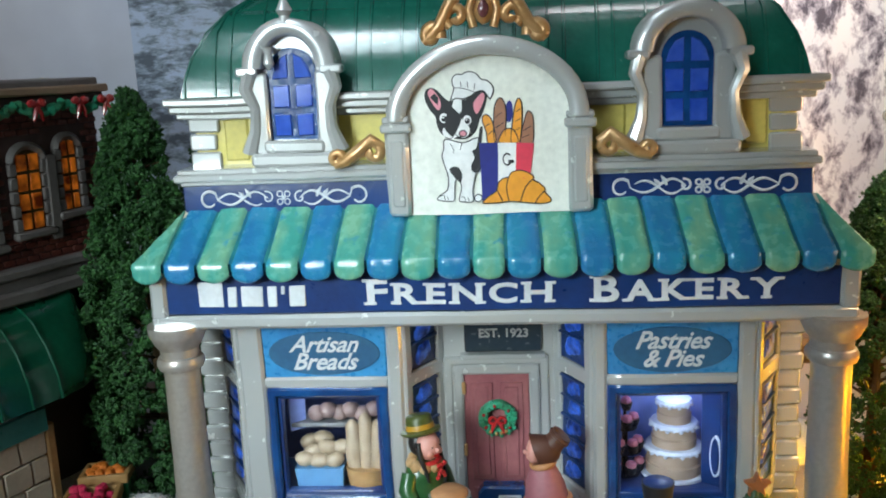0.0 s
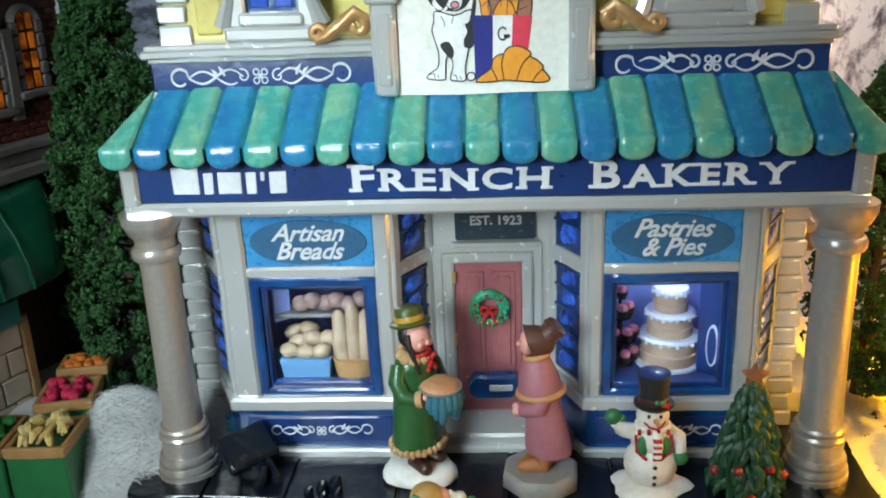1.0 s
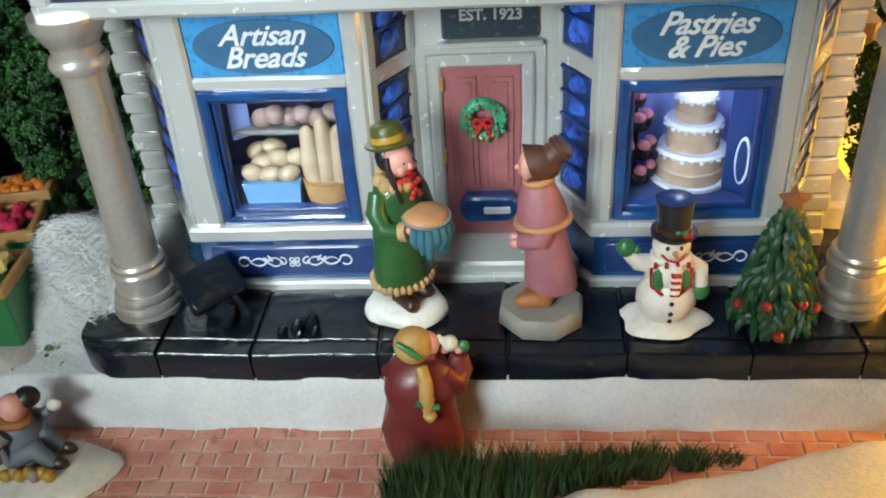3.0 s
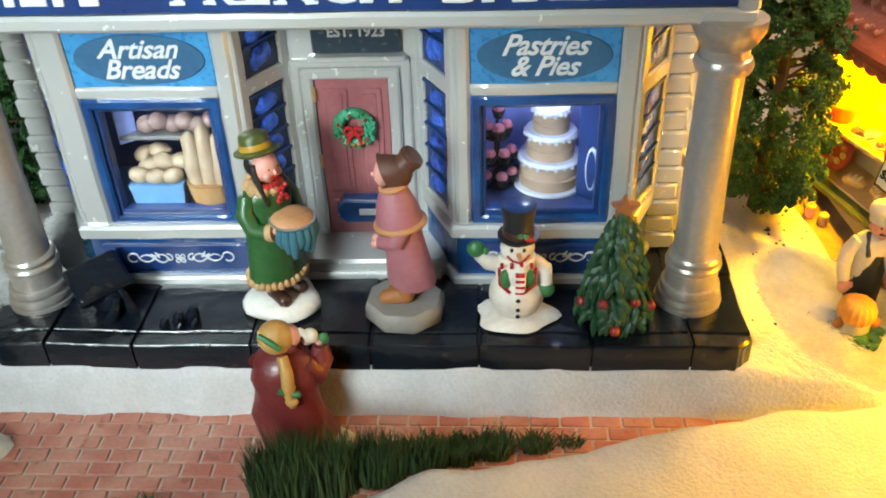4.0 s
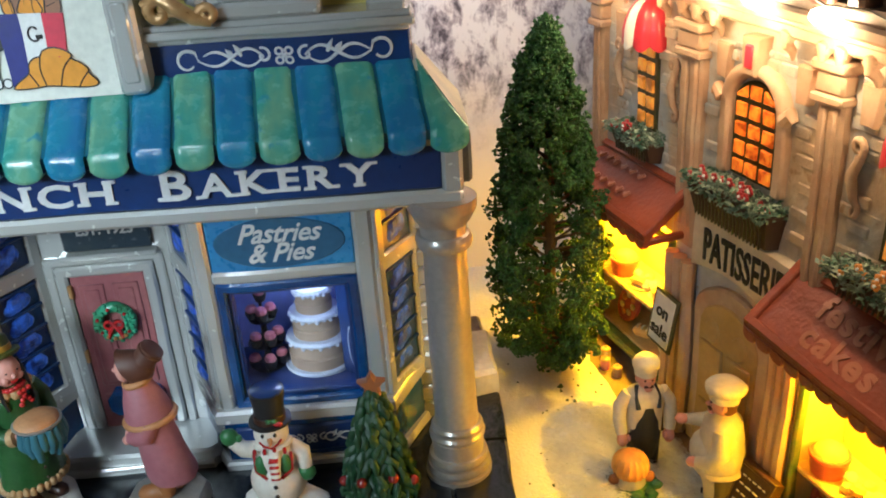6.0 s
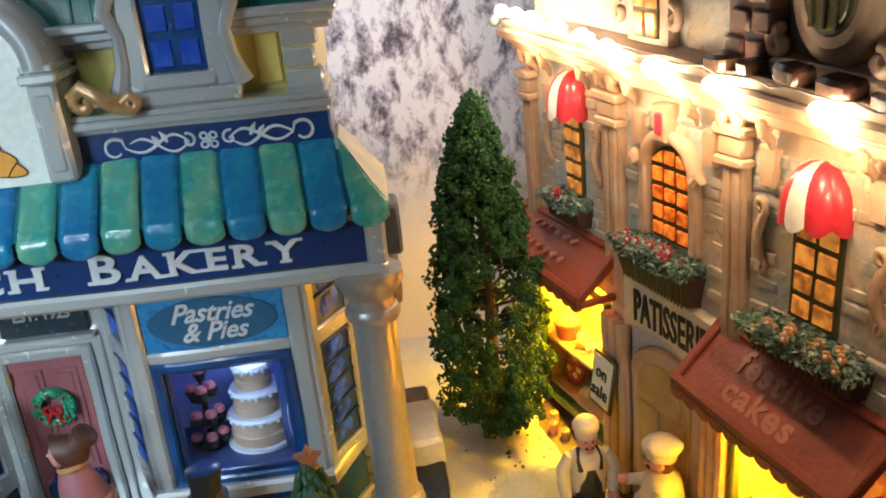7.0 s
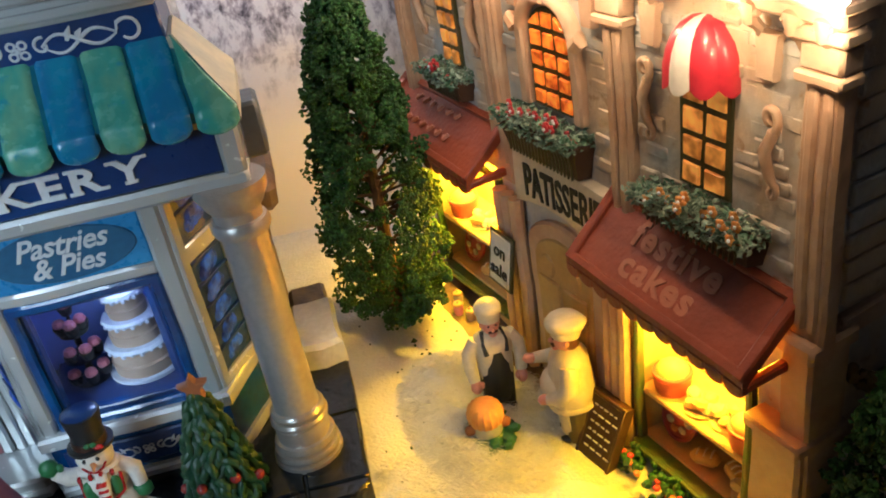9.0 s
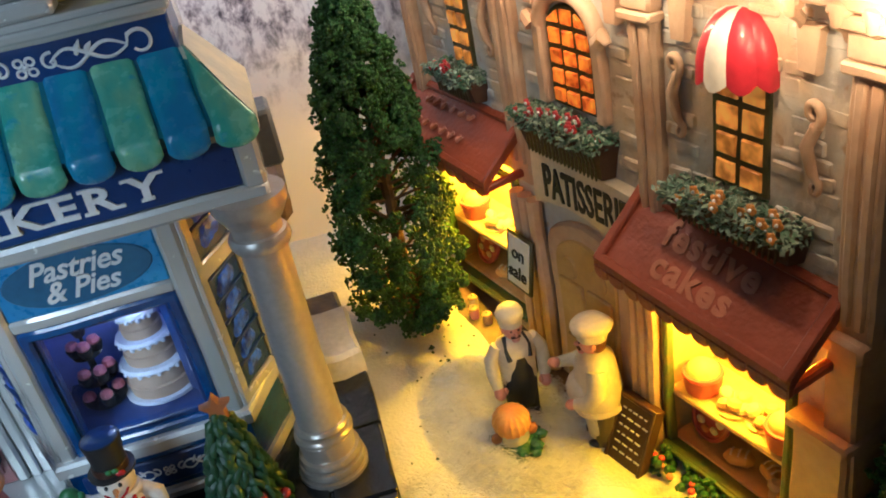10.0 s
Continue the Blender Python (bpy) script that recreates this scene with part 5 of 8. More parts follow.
# walls left and right of and above the two shop openings
wallp = part("wall", box(B(), -7.2, 10.9, 0.0, 0.5, 7.3, 15.6, 0.03), STONE, PT, "peach stone front", PW)
for q in ((-7.2, -6.75), (-1.65, 4.9), (9.4, 10.9)):
    part("wall", box(B(), q[0], q[1], 0.0, 0.5, -0.3, 7.4, 0.03), STONE, PT, "", PW)
part("wall", box(B(), 10.5, 10.95, 0.05, 12, -0.3, 19.5, 0.03), STONE, PT, "peach stone side wall", PW)
part("wall", box(B(), -7.3, -6.9, 0.05, 9, -0.3, 15.6, 0.03), STONE, PT, "", PW)
part("wall", box(B(), -7.2, 10.9, 8.8, 9.1, -0.3, 19, 0.03), STONE, PT, "", PW)
part("floor_board", box(B(), -7.0, 10.7, 0.3, 9, -0.4, 0.1, 0.03), OCHRE, PT)
part("upper_floor", box(B(), -7.0, 10.7, 0.3, 9, 7.0, 7.3, 0.03), OCHRE, PT)

PIL = ((-7.1, -6.35), (-1.5, -0.4), (4.5, 5.4), (10.45, 11.35))
WINS = ((-3.6, 0.6, 10.6, 13.5, 0.0), (2.0, 0.9, 10.5, 12.65, 0.68), (7.73, 0.74, 10.1, 12.8, 0.0))


def in_opening(x, z, hw):
    for cx, w, z0, z1, arch in WINS:
        if abs(x - cx) < w + (0.55 if arch else 0.12) + hw * 0.6 and z0 - 0.4 < z < z1 + arch + (0.55 if arch else 0.1):
            return True
    return any(a - 0.1 - hw * 0.5 < x < c + 0.1 + hw * 0.5 for a, c in PIL)


blocks("stone_block", -7.0, 10.6, 0.0, 8.9, 14.3, 0.37, 0.8, wallp, STONE, in_opening)
for a, c in PIL:
    pp = part("pilaster", box(B(), a, c, -0.28, 0.2, 7.3, 14.6, 0.08), STONE_TRIM, PT, "fluted rosy stone pilaster", PW)
    for k in range(2):
        part("flute", box(B(), a + 0.12 + k * (c - a - 0.24) / 2 + 0.04, a + 0.12 + (k + 1) * (c - a - 0.24) / 2 - 0.04, -0.36, 0.0, 8.0, 13.4, 0.06), STONE_TRIM, pp, wob=PW)
    for z0, z1, o in ((13.5, 13.75, 0.1), (13.75, 14.3, 0.04), (14.3, 14.6, 0.16)):
        part("capital", box(B(), a - o, c + o, -0.36 - o, 0.2, z0, z1, 0.08), STONE_TRIM, pp, wob=PW)
for a, c in ((9.75, 11.25),):
    pp = part("corner_post", box(B(), a + 0.6, c - 0.05, -0.35, 0.9, -0.3, 7.4, 0.08), STONE_TRIM, PT, "rosy stone corner post", PW)
    part("post_base", box(B(), a - 0.1, c - 0.1, -0.55, 1.0, -0.3, 4.65, 0.1), STONE_TRIM, pp, wob=PW)
    part("post_base", box(B(), a - 0.22, c + 0.02, -0.7, 1.1, 4.62, 4.98, 0.1), STONE_TRIM, pp, wob=PW)
    part("post_band", box(B(), a + 0.5, c + 0.1, -0.55, 1.0, 7.3, 7.8, 0.1), STONE_TRIM, pp, wob=PW)


def lattice(cx, hw, z0, z1, arch, cols, rows, lit):
    """A lit window with a grid of bars."""
    pts = arch_pts(cx, z0, z1, hw, arch) if arch else [(cx - hw, z0), (cx + hw, z0), (cx + hw, z1), (cx - hw, z1)]
    w = part("window", prism(B(), [(cx + (p[0] - cx) * 1.12, z0 + (p[1] - z0) * 1.04 - 0.06) for p in pts], -0.1, 0.3, 0.04), WINFRAME, PT, "lit window with dark bars", PW)
    top = z1 + arch
    for c in range(cols):
        for r in range(rows):
            x0, x1 = cx - hw + 2 * hw * c / cols + 0.085, cx - hw + 2 * hw * (c + 1) / cols - 0.085
            a, b2 = z0 + (top - z0) * r / rows + 0.085, z0 + (top - z0) * (r + 1) / rows - 0.085
            if arch and r == rows - 1:
                lim = lambda x: z1 + arch * math.sqrt(max(0, 1 - ((x - cx) / hw) ** 2)) - 0.06
                b0, b1 = min(b2, lim(x0)), min(b2, lim(x1))
                q = [(x0, a), (x1, a), (x1, max(a + 0.08, b1)), (x0, max(a + 0.08, b0))]
            else:
                q = [(x0, a), (x1, a), (x1, b2), (x0, b2)]
            part("pane", prism(B(), q, -0.19, 0.1, 0.03), lit, w, "glowing pane" if not (c or r) else "", 0.09)
    return w


lattice(-3.6, 0.56, 10.6, 13.5, 0, 2, 5, LIT_AMBER)
lattice(2.0, 0.86, 10.5, 12.65, 0.68, 3, 5, LIT_ORANGE)
lattice(7.73, 0.72, 10.1, 12.8, 0, 2, 4, LIT_AMBER)
# arched surround of the middle window, with keystone
sr = part("window_surround", arch_band(B(), 2.0, 12.65, 1.0, 1.42, 0.85, 1.25, -0.3, 0.1), STONE_TRIM, PT, "rosy stone arch surround", PW, 60)
for s in (-1, 1):
    part("jamb", box(B(), 2.0 + s * 1.22 - 0.2, 2.0 + s * 1.22 + 0.2, -0.3, 0.1, 10.4, 12.8, 0.07), STONE_TRIM, sr, wob=PW)
    part("shoulder", tube(B(), [(2.0 + s * 1.35, -0.25, 12.65), (2.0 + s * 1.6, -0.25, 12.9), (2.0 + s * 1.75, -0.25, 12.7)], [0.22, 0.2, 0.1], 8), STONE_TRIM, sr, wob=PW)
ks = part("keystone", prism(B(), [(1.68, 13.6), (2.2, 13.6), (2.32, 14.65), (1.56, 14.65)], -0.45, 0.1, 0.06), STONE_TRIM, sr, "keystone with red inset", PW)
part("inset", box(B(), 1.78, 2.1, -0.5, -0.2, 13.8, 14.45, 0.04), FLAGR, ks, "red inset", PW)
for cx in (-5.3, 0.5, 3.9, 6.1, 9.5):
    bm = prism(B(), [(cx - 0.25, 13.2), (cx + 0.2, 13.2), (cx + 0.32, 14.2), (cx - 0.32, 14.2)], -0.22, 0.1, 0.05)
    part("wedge_panel", bm, STONE_TRIM, wallp, wob=PW)
for cx, cz in ((-5.35, 12.3), (-1.95, 12.25), (5.9, 11.9), (9.65, 11.7)):
    bm = B()
    tube(bm, [(cx + p[0] * 0.8, -0.18, cz + 0.75 + p[2]) for p in spiral(0, 0, 0.3, 0.06, -90, 300, 0)], 0.1, 7)
    tube(bm, [(cx + 0.1, -0.16, cz + 0.5), (cx - 0.1, -0.2, cz), (cx + 0.05, -0.2, cz - 0.5), (cx + 0.2, -0.16, cz - 0.8)], [0.13, 0.15, 0.12, 0.06], 7)
    tube(bm, [(cx + 0.1 + p[0] * 0.6, -0.16, cz - 0.85 + p[2]) for p in spiral(0, 0, 0.22, 0.05, 60, -260, 0)], 0.08, 7)
    part("scroll", bm, STONE_TRIM, wallp, "carved scroll", PW, 60)
# cornice, with small brackets, and the attic storey
XF.append(PM @ Matrix(((1, 0, 0, 0), (0, 1, 0, 0), (-0.034, 0, 1, 0.39), (0, 0, 0, 1))))    # the top storey sags towards its near end
ca = part("cornice", box(B(), -7.5, 11.6, -0.7, 0.5, 14.95, 15.2, 0.08), STONE_TRIM, PT, "stepped cornice with icicle lights", PW)
for y, z0, z1 in ((-1.0, 15.15, 15.5), (-0.5, 14.6, 14.97), (-0.8, 15.45, 15.8)):
    part("cornice_step", box(B(), -7.5 + (y + 1) * 0.3, 11.6 - (y + 1) * 0.3, y, 0.5, z0, z1, 0.08), STONE_TRIM, ca, wob=PW)
for x in (-6.7, -6.0, -5.0, -2.4, -1.3, -0.6, 0.3, 3.3, 4.7, 5.3, 6.2, 9.3, 10.3, 11.0):
    bm = tube(B(), [(x, -0.1, 14.75), (x, -0.45, 14.62), (x, -0.42, 14.4), (x, -0.2, 14.2), (x, -0.15, 13.95)], [0.2, 0.22, 0.16, 0.12, 0.05], 9)
    for d in (-1, 1):
        ball(bm, (x + d * 0.15, -0.42, 14.58), (0.1, 0.13, 0.12), 8)
    part("bracket", bm, STONE_TRIM, ca, "scrolled bracket" if x < -4 else "", PW)
at = part("attic_wall", box(B(), -7.0, 10.9, 0.4, 1.2, 15.6, 22, 0.05), STONE, PT, "peach attic storey", PW)
for cx, z0, z1, hw in ((0.65, 15.95, 18.35, 0.6),):
    part("attic_frame", box(B(), cx - hw - 0.5, cx + hw + 0.5, 0.05, 0.6, 15.7, 19.4, 0.1), STONE_TRIM, at, wob=PW)
    w = part("attic_window", box(B(), cx - hw, cx + hw, 0.0, 0.4, z0, z1, 0.03), WINFRAME, at, "lit attic window", PW)
    for c in range(2):
        for r in range(3):
            part("pane", box(B(), cx - hw + hw * c + 0.06, cx - hw + hw * (c + 1) - 0.06, -0.06, 0.2, z0 + 0.8 * r + 0.06, z0 + 0.8 * (r + 1) - 0.06, 0.03), LIT_AMBER, w, wob=PW)
oc = part("oval_frame", prism(B(), oval(7.7, 17.6, 1.35, 1.5, 24), 0.0, 0.6, 0.1), STONE_TRIM, at, "carved oval window frame", PW, 60)
part("oval_frame_step", prism(B(), oval(7.7, 17.7, 1.05, 1.25, 24), -0.12, 0.6, 0.1), STONE_TRIM, oc, wob=PW)
part("oval_rim", prism(B(), oval(7.7, 17.8, 0.8, 1.0, 24), -0.2, 0.4, 0.05), WINFRAME, oc, "dark green rim", PW)
part("oval_pane", prism(B(), oval(7.7, 17.8, 0.66, 0.86, 24), -0.25, 0.3, 0.03), paint("olive_oval_pane", (0.16, 0.13, 0.035), 0.25, 0, (0.08, 0.10, 0.04), 0.8, 1.2, 5, 0.3, 0.5), oc, "olive glazed oval pane", PW)
for x in (7.35, 7.7, 8.05):
    part("oval_bar", tube(B(), [(x, -0.28, 17.0), (x, -0.28, 18.6)], 0.06, 6), WINFRAME, oc, wob=PW)
for s in (-1, 1):
    part("attic_scroll", tube(B(), [(7.7 + s * (1.5 + p[0]), -0.1, p[2]) for p in spiral(0, 16.5, 0.35, 0.06, 100, -260, 0)], 0.16, 8), STONE_TRIM, at, "carved scroll", PW, 60)
    part("attic_scroll", tube(B(), [(0.65 + s * (1.3 + p[0] * 0.8), 0.0, p[2]) for p in spiral(0, 16.6, 0.4, 0.06, 100, -260, 0)], 0.13, 8), STONE_TRIM, at, "carved scroll", PW, 60)
part("attic_ledge", box(B(), 6.0, 9.4, -0.3, 0.6, 15.75, 16.2, 0.1), STONE_TRIM, at, wob=PW)
TAR = paint("tarry_brown_glaze", (0.06, 0.035, 0.025), 0.3, 0, (0.16, 0.07, 0.045), 0.8, 1.0, 5, 0.6, 0.5)
CHIM = paint("red_brown_chimney_brick", (0.17, 0.055, 0.04), 0.5, 0, (0.10, 0.06, 0.05), 0.9, 1.0, 5, 0.5)
chm = part("chimney", box(B(), 4.5, 6.0, -0.2, 0.8, 15.8, 22, 0.06), CHIM, at, "weathered brick stack", PW)
for r in range(5):
    for k in range(2):
        part("brick", box(B(), 4.5 + 0.75 * k + 0.2 * (r % 2), 5.15 + 0.75 * k + 0.2 * (r % 2), -0.32, 0, 16.0 + 0.7 * r, 16.55 + 0.7 * r, 0.07), CHIM, chm, wob=PW)
for x, w in ((4.4, 0.8), (5.6, 0.5), (6.9, 0.8), (8.2, 0.9), (9.6, 0.8)):
    part("broken_stone", box(B(), x, x + w, -0.9, -0.2, 15.7, 16.15, 0.12), TAR, ca, wob=0.16)


XF.pop()


def half_umbrella(cx, z0, z1, r, name):
    """A domed window awning in red and white gores."""
    u = part(name, lathe(B(), [(r * 0.98, z0 + 0.05), (r * 0.9, z0 + (z1 - z0) * 0.35), (r * 0.6, z0 + (z1 - z0) * 0.75), (0.02, z1 - 0.02)], (cx, 0.1, 0), 16), TERRA, PT, "red and white domed window awning", PW)
    n = 5
    for k in range(n):
        a0, a1 = math.pi + math.pi * k / n, math.pi + math.pi * (k + 1) / n
        rows = []
        for t in range(7):
            f = t / 6
            rr, z = r * math.cos(f * math.pi / 2) ** 0.7, z0 + (z1 - z0) * math.sin(f * math.pi / 2)
            row = []
            for i in range(6):
                a = a0 + (a1 - a0) * i / 5
                p = 1 + 0.06 * math.sin(math.pi * i / 5)
                drop = 0.18 * math.sin(math.pi * i / 5) if t == 0 else 0
                row.append((cx + rr * p * math.cos(a), 0.1 + rr * p * math.sin(a), z - drop))
            rows.append(row)
        part("gore", loft(B(), rows, False, False), (WHITE_AWN, RED_AWN, WHITE_AWN, RED_AWN, RED_AWN)[k], u, wob=PW)


RED_AWN = paint("awning_red", (0.55, 0.03, 0.05), 0.35, 0, (0.45, 0.02, 0.04), 0.6, 1, 6, 0.2, 0.3)
WHITE_AWN = paint("awning_white", (0.78, 0.76, 0.72), 0.4)
half_umbrella(-3.68, 13.45, 14.9, 0.98, "domed_awning")
half_umbrella(7.7, 12.8, 14.2, 0.97, "domed_awning")


def window_box(cx, z, hw, deep, blooms, seed):
    t = part("window_box", loft(B(), [[(cx - hw * 0.9, -0.1, z - deep), (cx + hw * 0.9, -0.1, z - deep), (cx + hw * 0.86, -0.5, z - deep + 0.05), (cx - hw * 0.86, -0.5, z - deep + 0.05)],
                                      [(cx - hw, 0, z), (cx + hw, 0, z), (cx + hw, -0.75, z), (cx - hw, -0.75, z)]]), SOIL, PT, "dark window box with flowers", PW)
    rr = random.Random(seed)
    bm = B()
    for i in range(int(620 * hw)):
        c = Vector((cx + rr.uniform(-hw, hw) * 1.04, rr.uniform(-0.98, 0.0), 0))
        c.z = z + rr.uniform(-0.3, 0.5) * (1 - 0.5 * abs(c.x - cx) / hw)
        m = Euler((rr.uniform(-0.9, 0.9), rr.uniform(-0.9, 0.9), rr.uniform(0, 6.28))).to_matrix()
        ln, w = rr.uniform(0.06, 0.14), rr.uniform(0.03, 0.06)
        tip = [m @ Vector(p) + c for p in ((0, -ln, 0), (w, 0, 0.03), (0, ln, 0), (-w, 0, 0.03), (0, 0, -0.03))]
        q = [bm.verts.new(p) for p in tip]
        for k in range(4):
            bm.faces.new((q[k], q[(k + 1) % 4], q[4]))
        bm.faces.new((q[3], q[2], q[1], q[0]))
    for i in range(int(10 * hw)):
        px = cx - hw * 0.85 + 1.7 * hw * i / (10 * hw)
        tube(bm, [(px, -0.72, z + 0.05), (px + 0.12, -0.62, z - 0.5 * deep), (px, -0.52, z - deep)], 0.035, 5, 1)
    part("leaves", bm, [LEAF, WINFRAME], t, "grey-green leaves", sharp=20)
    for i in range(int(9 * hw)):
        c = (cx + rr.uniform(-hw, hw) * 0.9, rr.uniform(-1.0, -0.4), z + rr.uniform(0.0, 0.5))
        bm = B()
        for k in range(5):
            a = 2 * math.pi * k / 5
            ball(bm, (c[0] + 0.08 * math.cos(a), c[1], c[2] + 0.08 * math.sin(a)), (0.075, 0.045, 0.075), 5)
        ball(bm, (c[0], c[1] - 0.05, c[2]), 0.05, 5, 1)
        part("blossom", bm, [blooms, ICING], t, sharp=30)


APRICOT = paint("apricot_petals", (0.75, 0.32, 0.08), 0.4)
window_box(-3.75, 10.3, 1.25, 0.75, REDPET, 3)
window_box(1.7, 10.0, 1.9, 1.15, REDPET, 5)
window_box(7.8, 9.65, 1.85, 0.75, APRICOT, 8)


def shop_awning(x0, x1, zt, zb, out, lines, name, tsize, sag):
    """A sloping sheet with a scalloped valance, open at its ends, with a bar along the foot of each end."""
    XF.append(PM @ Matrix(((1, 0, 0, 0), (0, 1, 0, 0), (-sag, 0, 1, sag * (x0 + x1) / 2), (0, 0, 0, 1))))
    sec = [(0.05, zt), (-out + 0.06, zb + 0.05), (-out, zb), (-out, zb - 0.3), (-out + 0.16, zb - 0.3), (-out + 0.2, zb - 0.06), (0.05, zt - 0.24)]
    a = part(name, loft(B(), [[(x, y, z) for y, z in sec] for x in (x0, x1)]), TERRA, PT, "red-brown shop awning with scalloped edge", PW)
    n = 11
    for i in range(n):
        c, w2 = x0 + (x1 - x0) * (i + 0.5) / n, (x1 - x0) / n / 2
        pts = [(c - w2 + 0.01, zb - 0.12), (c + w2 - 0.01, zb - 0.12)] + [(c + w2 * 0.98 * math.cos(math.pi * k / 8), zb - 0.3 - 0.2 * math.sin(math.pi * k / 8)) for k in range(9)]
        part("scallop", prism(B(), pts, -out - 0.03, -out + 0.17, 0.04), TERRA, a, wob=PW)
    slope = Vector((0, -out, zb - zt))
    ln = slope.length
    # local frame of the slope: x along, z up the slope, y into it
    up = -slope.normalized()
    nrm = Vector((1, 0, 0)).cross(up)
    m = Matrix(((1, nrm.x, up.x, (x0 + x1) / 2), (0, nrm.y, up.y, -out / 2), (0, nrm.z, up.z, (zt + zb) / 2), (0, 0, 0, 1)))
    hx = (x1 - x0) / 2
    for q in ((-hx, hx, ln / 2 - 0.26, ln / 2), (-hx, hx, -ln / 2, -ln / 2 + 0.26), (-hx, -hx + 0.3, -ln / 2, ln / 2), (hx - 0.3, hx, -ln / 2, ln / 2)):
        part("rim", box(B(), q[0], q[1], -0.09, 0.12, q[2], q[3], 0.05, m=m), TERRA, a, wob=PW)
    for k, line in enumerate(lines):
        t = lettering(line, tsize, (0, 0, 0), 0.03, 0, 0.07, spacing=1.12)
        for v in t.verts:
            v.co.z += (0.42 - 0.82 * k) * tsize
            v.co.x -= 0.12 + 0.1 * k
            v.co.y -= 0.06
            v.co = m @ v.co
        part("raised_writing", t, TERRA_HI, a, "raised writing", PW)
    for x in (x0 + 0.1, x1 - 0.1):
        part("awning_stay", box(B(), x - 0.12, x + 0.12, -out + 0.1, -0.02, zb - 0.34, zb - 0.08, 0.06), TERRA, a, wob=PW)
    XF.pop()
    return a


shop_awning(4.3, 10.6, 8.78, 7.25, 1.72, ("festive", "cakes"), "shop_awning", 0.98, 0.06)
far = shop_awning(-7.6, -0.8, 9.3, 7.85, 1.72, (), "shop_awning", 0.8, 0.0)
rr = random.Random(2)
for k in range(2):
    for j in range(6):
        xx = -5.9 + 0.52 * j + 0.1 * k
        y, z = -0.5 - 0.6 * k, 8.97 - 0.51 * k
        part("writing_bar", tube(B(), [(xx, y, z), (xx + 0.15, y - 0.12, z - 0.02), (xx + rr.uniform(0.2, 0.32), y + 0.06, z + 0.1)], 0.07, 6), TERRA_HI, far, wob=PW)

# sign over the door, and the door below
sp = part("sign_board", prism(B(), [(-0.15, 6.95), (0.5, 7.1), (1.4, 7.2), (2.4, 7.12), (3.4, 6.9), (4.6, 6.6), (4.6, 8.75), (-0.1, 8.85)], -0.38, 0.1, 0.05), paint("cream_sign", (0.66, 0.58, 0.45), 0.5, 0, (0.55, 0.45, 0.33), 0.7, 0.8, 5, 0.3), PT, "cream sign board over the door", PW)
part("sign_writing", lettering("PATISSERIE", 1.5, (2.35, -0.41, 7.88), 0.03, 0, 0.03, xs=0.52), BLACK, sp, "black capitals", PW)
dd = part("door_surround", prism(B(), arch_pts(1.85, 0.2, 5.35, 1.9, 1.3), -0.25, 0.1, 0.08), STONE_TRIM, PT, "arched stone door surround", PW)
pdoor = part("door", prism(B(), arch_pts(1.85, 0.2, 5.05, 1.4, 1.1), -0.34, 0.0, 0.05), OCHRE, dd, "ochre arched door", PW)
for x0, x1 in ((0.62, 1.76), (1.94, 3.08)):
    for z0, z1 in ((0.6, 2.3), (2.6, 4.6)):
        part("door_panel", box(B(), x0, x1, -0.42, -0.2, z0, z1, 0.08), OCHRE, pdoor, wob=PW)
    part("door_panel", prism(B(), oval((x0 + x1) / 2, 5.1, 0.36, 0.42, 14), -0.42, -0.2, 0.06), OCHRE, pdoor, wob=PW)
for x0, x1 in ((-1.6, -0.1), (3.8, 4.95)):
    for k in range(3):
        ww = (x1 - x0) / 3
        part("door_pillar", tube(B(), [(x0 + ww * (k + 0.5), -0.3, 0.0), (x0 + ww * (k + 0.5), -0.3, 6.9)], ww * 0.5, 8), STONE_TRIM, dd, wob=PW)

# lit shop windows with shelves of cakes
WARM = (1.0, 0.54, 0.003)
SHELF = paint("cream_shelf", (0.60, 0.42, 0.17), 0.5)
GREENF = paint("green_window_frame", (0.05, 0.12, 0.03), 0.35, 0, (0.12, 0.10, 0.03), 0.7, 1.5, 6, 0.3)
CAKES = [paint("cake_red", (0.45, 0.07, 0.05), 0.4), paint("cake_gold", (0.65, 0.38, 0.10), 0.4), paint("cake_cream", (0.75, 0.62, 0.38), 0.5), paint("cake_orange", (0.6, 0.2, 0.05), 0.4)]


def cake_pot(x, y, z, r, mat, shelf):
    k = part("cake_pot", lathe(B(), [(r * 0.86, 0), (r * 0.95, 0.25), (r, 0.55), (r * 1.06, 0.6), (r * 1.02, 0.68), (r * 0.8, 0.68)], (x, y, z), 18), mat, shelf, "red pot with domed cake")
    part("dome", ball(B(), (x, y, z + 0.68), (r * 0.86, r * 0.86, 0.34), 12), CAKES[1], k, "golden dome")


def bun_pile(x, y, z, n, seed, shelf):
    rr = random.Random(seed)
    k = part("plate", lathe(B(), [(0.42, 0), (0.5, 0.07), (0.02, 0.09)], (x, y, z), 14), CAKES[2], shelf)
    for j in range(n):
        a = 6.28 * j / n
        part("bun", ball(B(), (x + 0.3 * math.cos(a), y + 0.22 * math.sin(a), z + 0.24 + 0.16 * (j % 2)), (0.25, 0.21, 0.19), 9, m=Euler((0, rr.uniform(-0.4, 0.4), rr.uniform(0, 3))).to_matrix().to_4x4()), CAKES[1] if j % 3 else CAKES[2], k, wob=0.05)


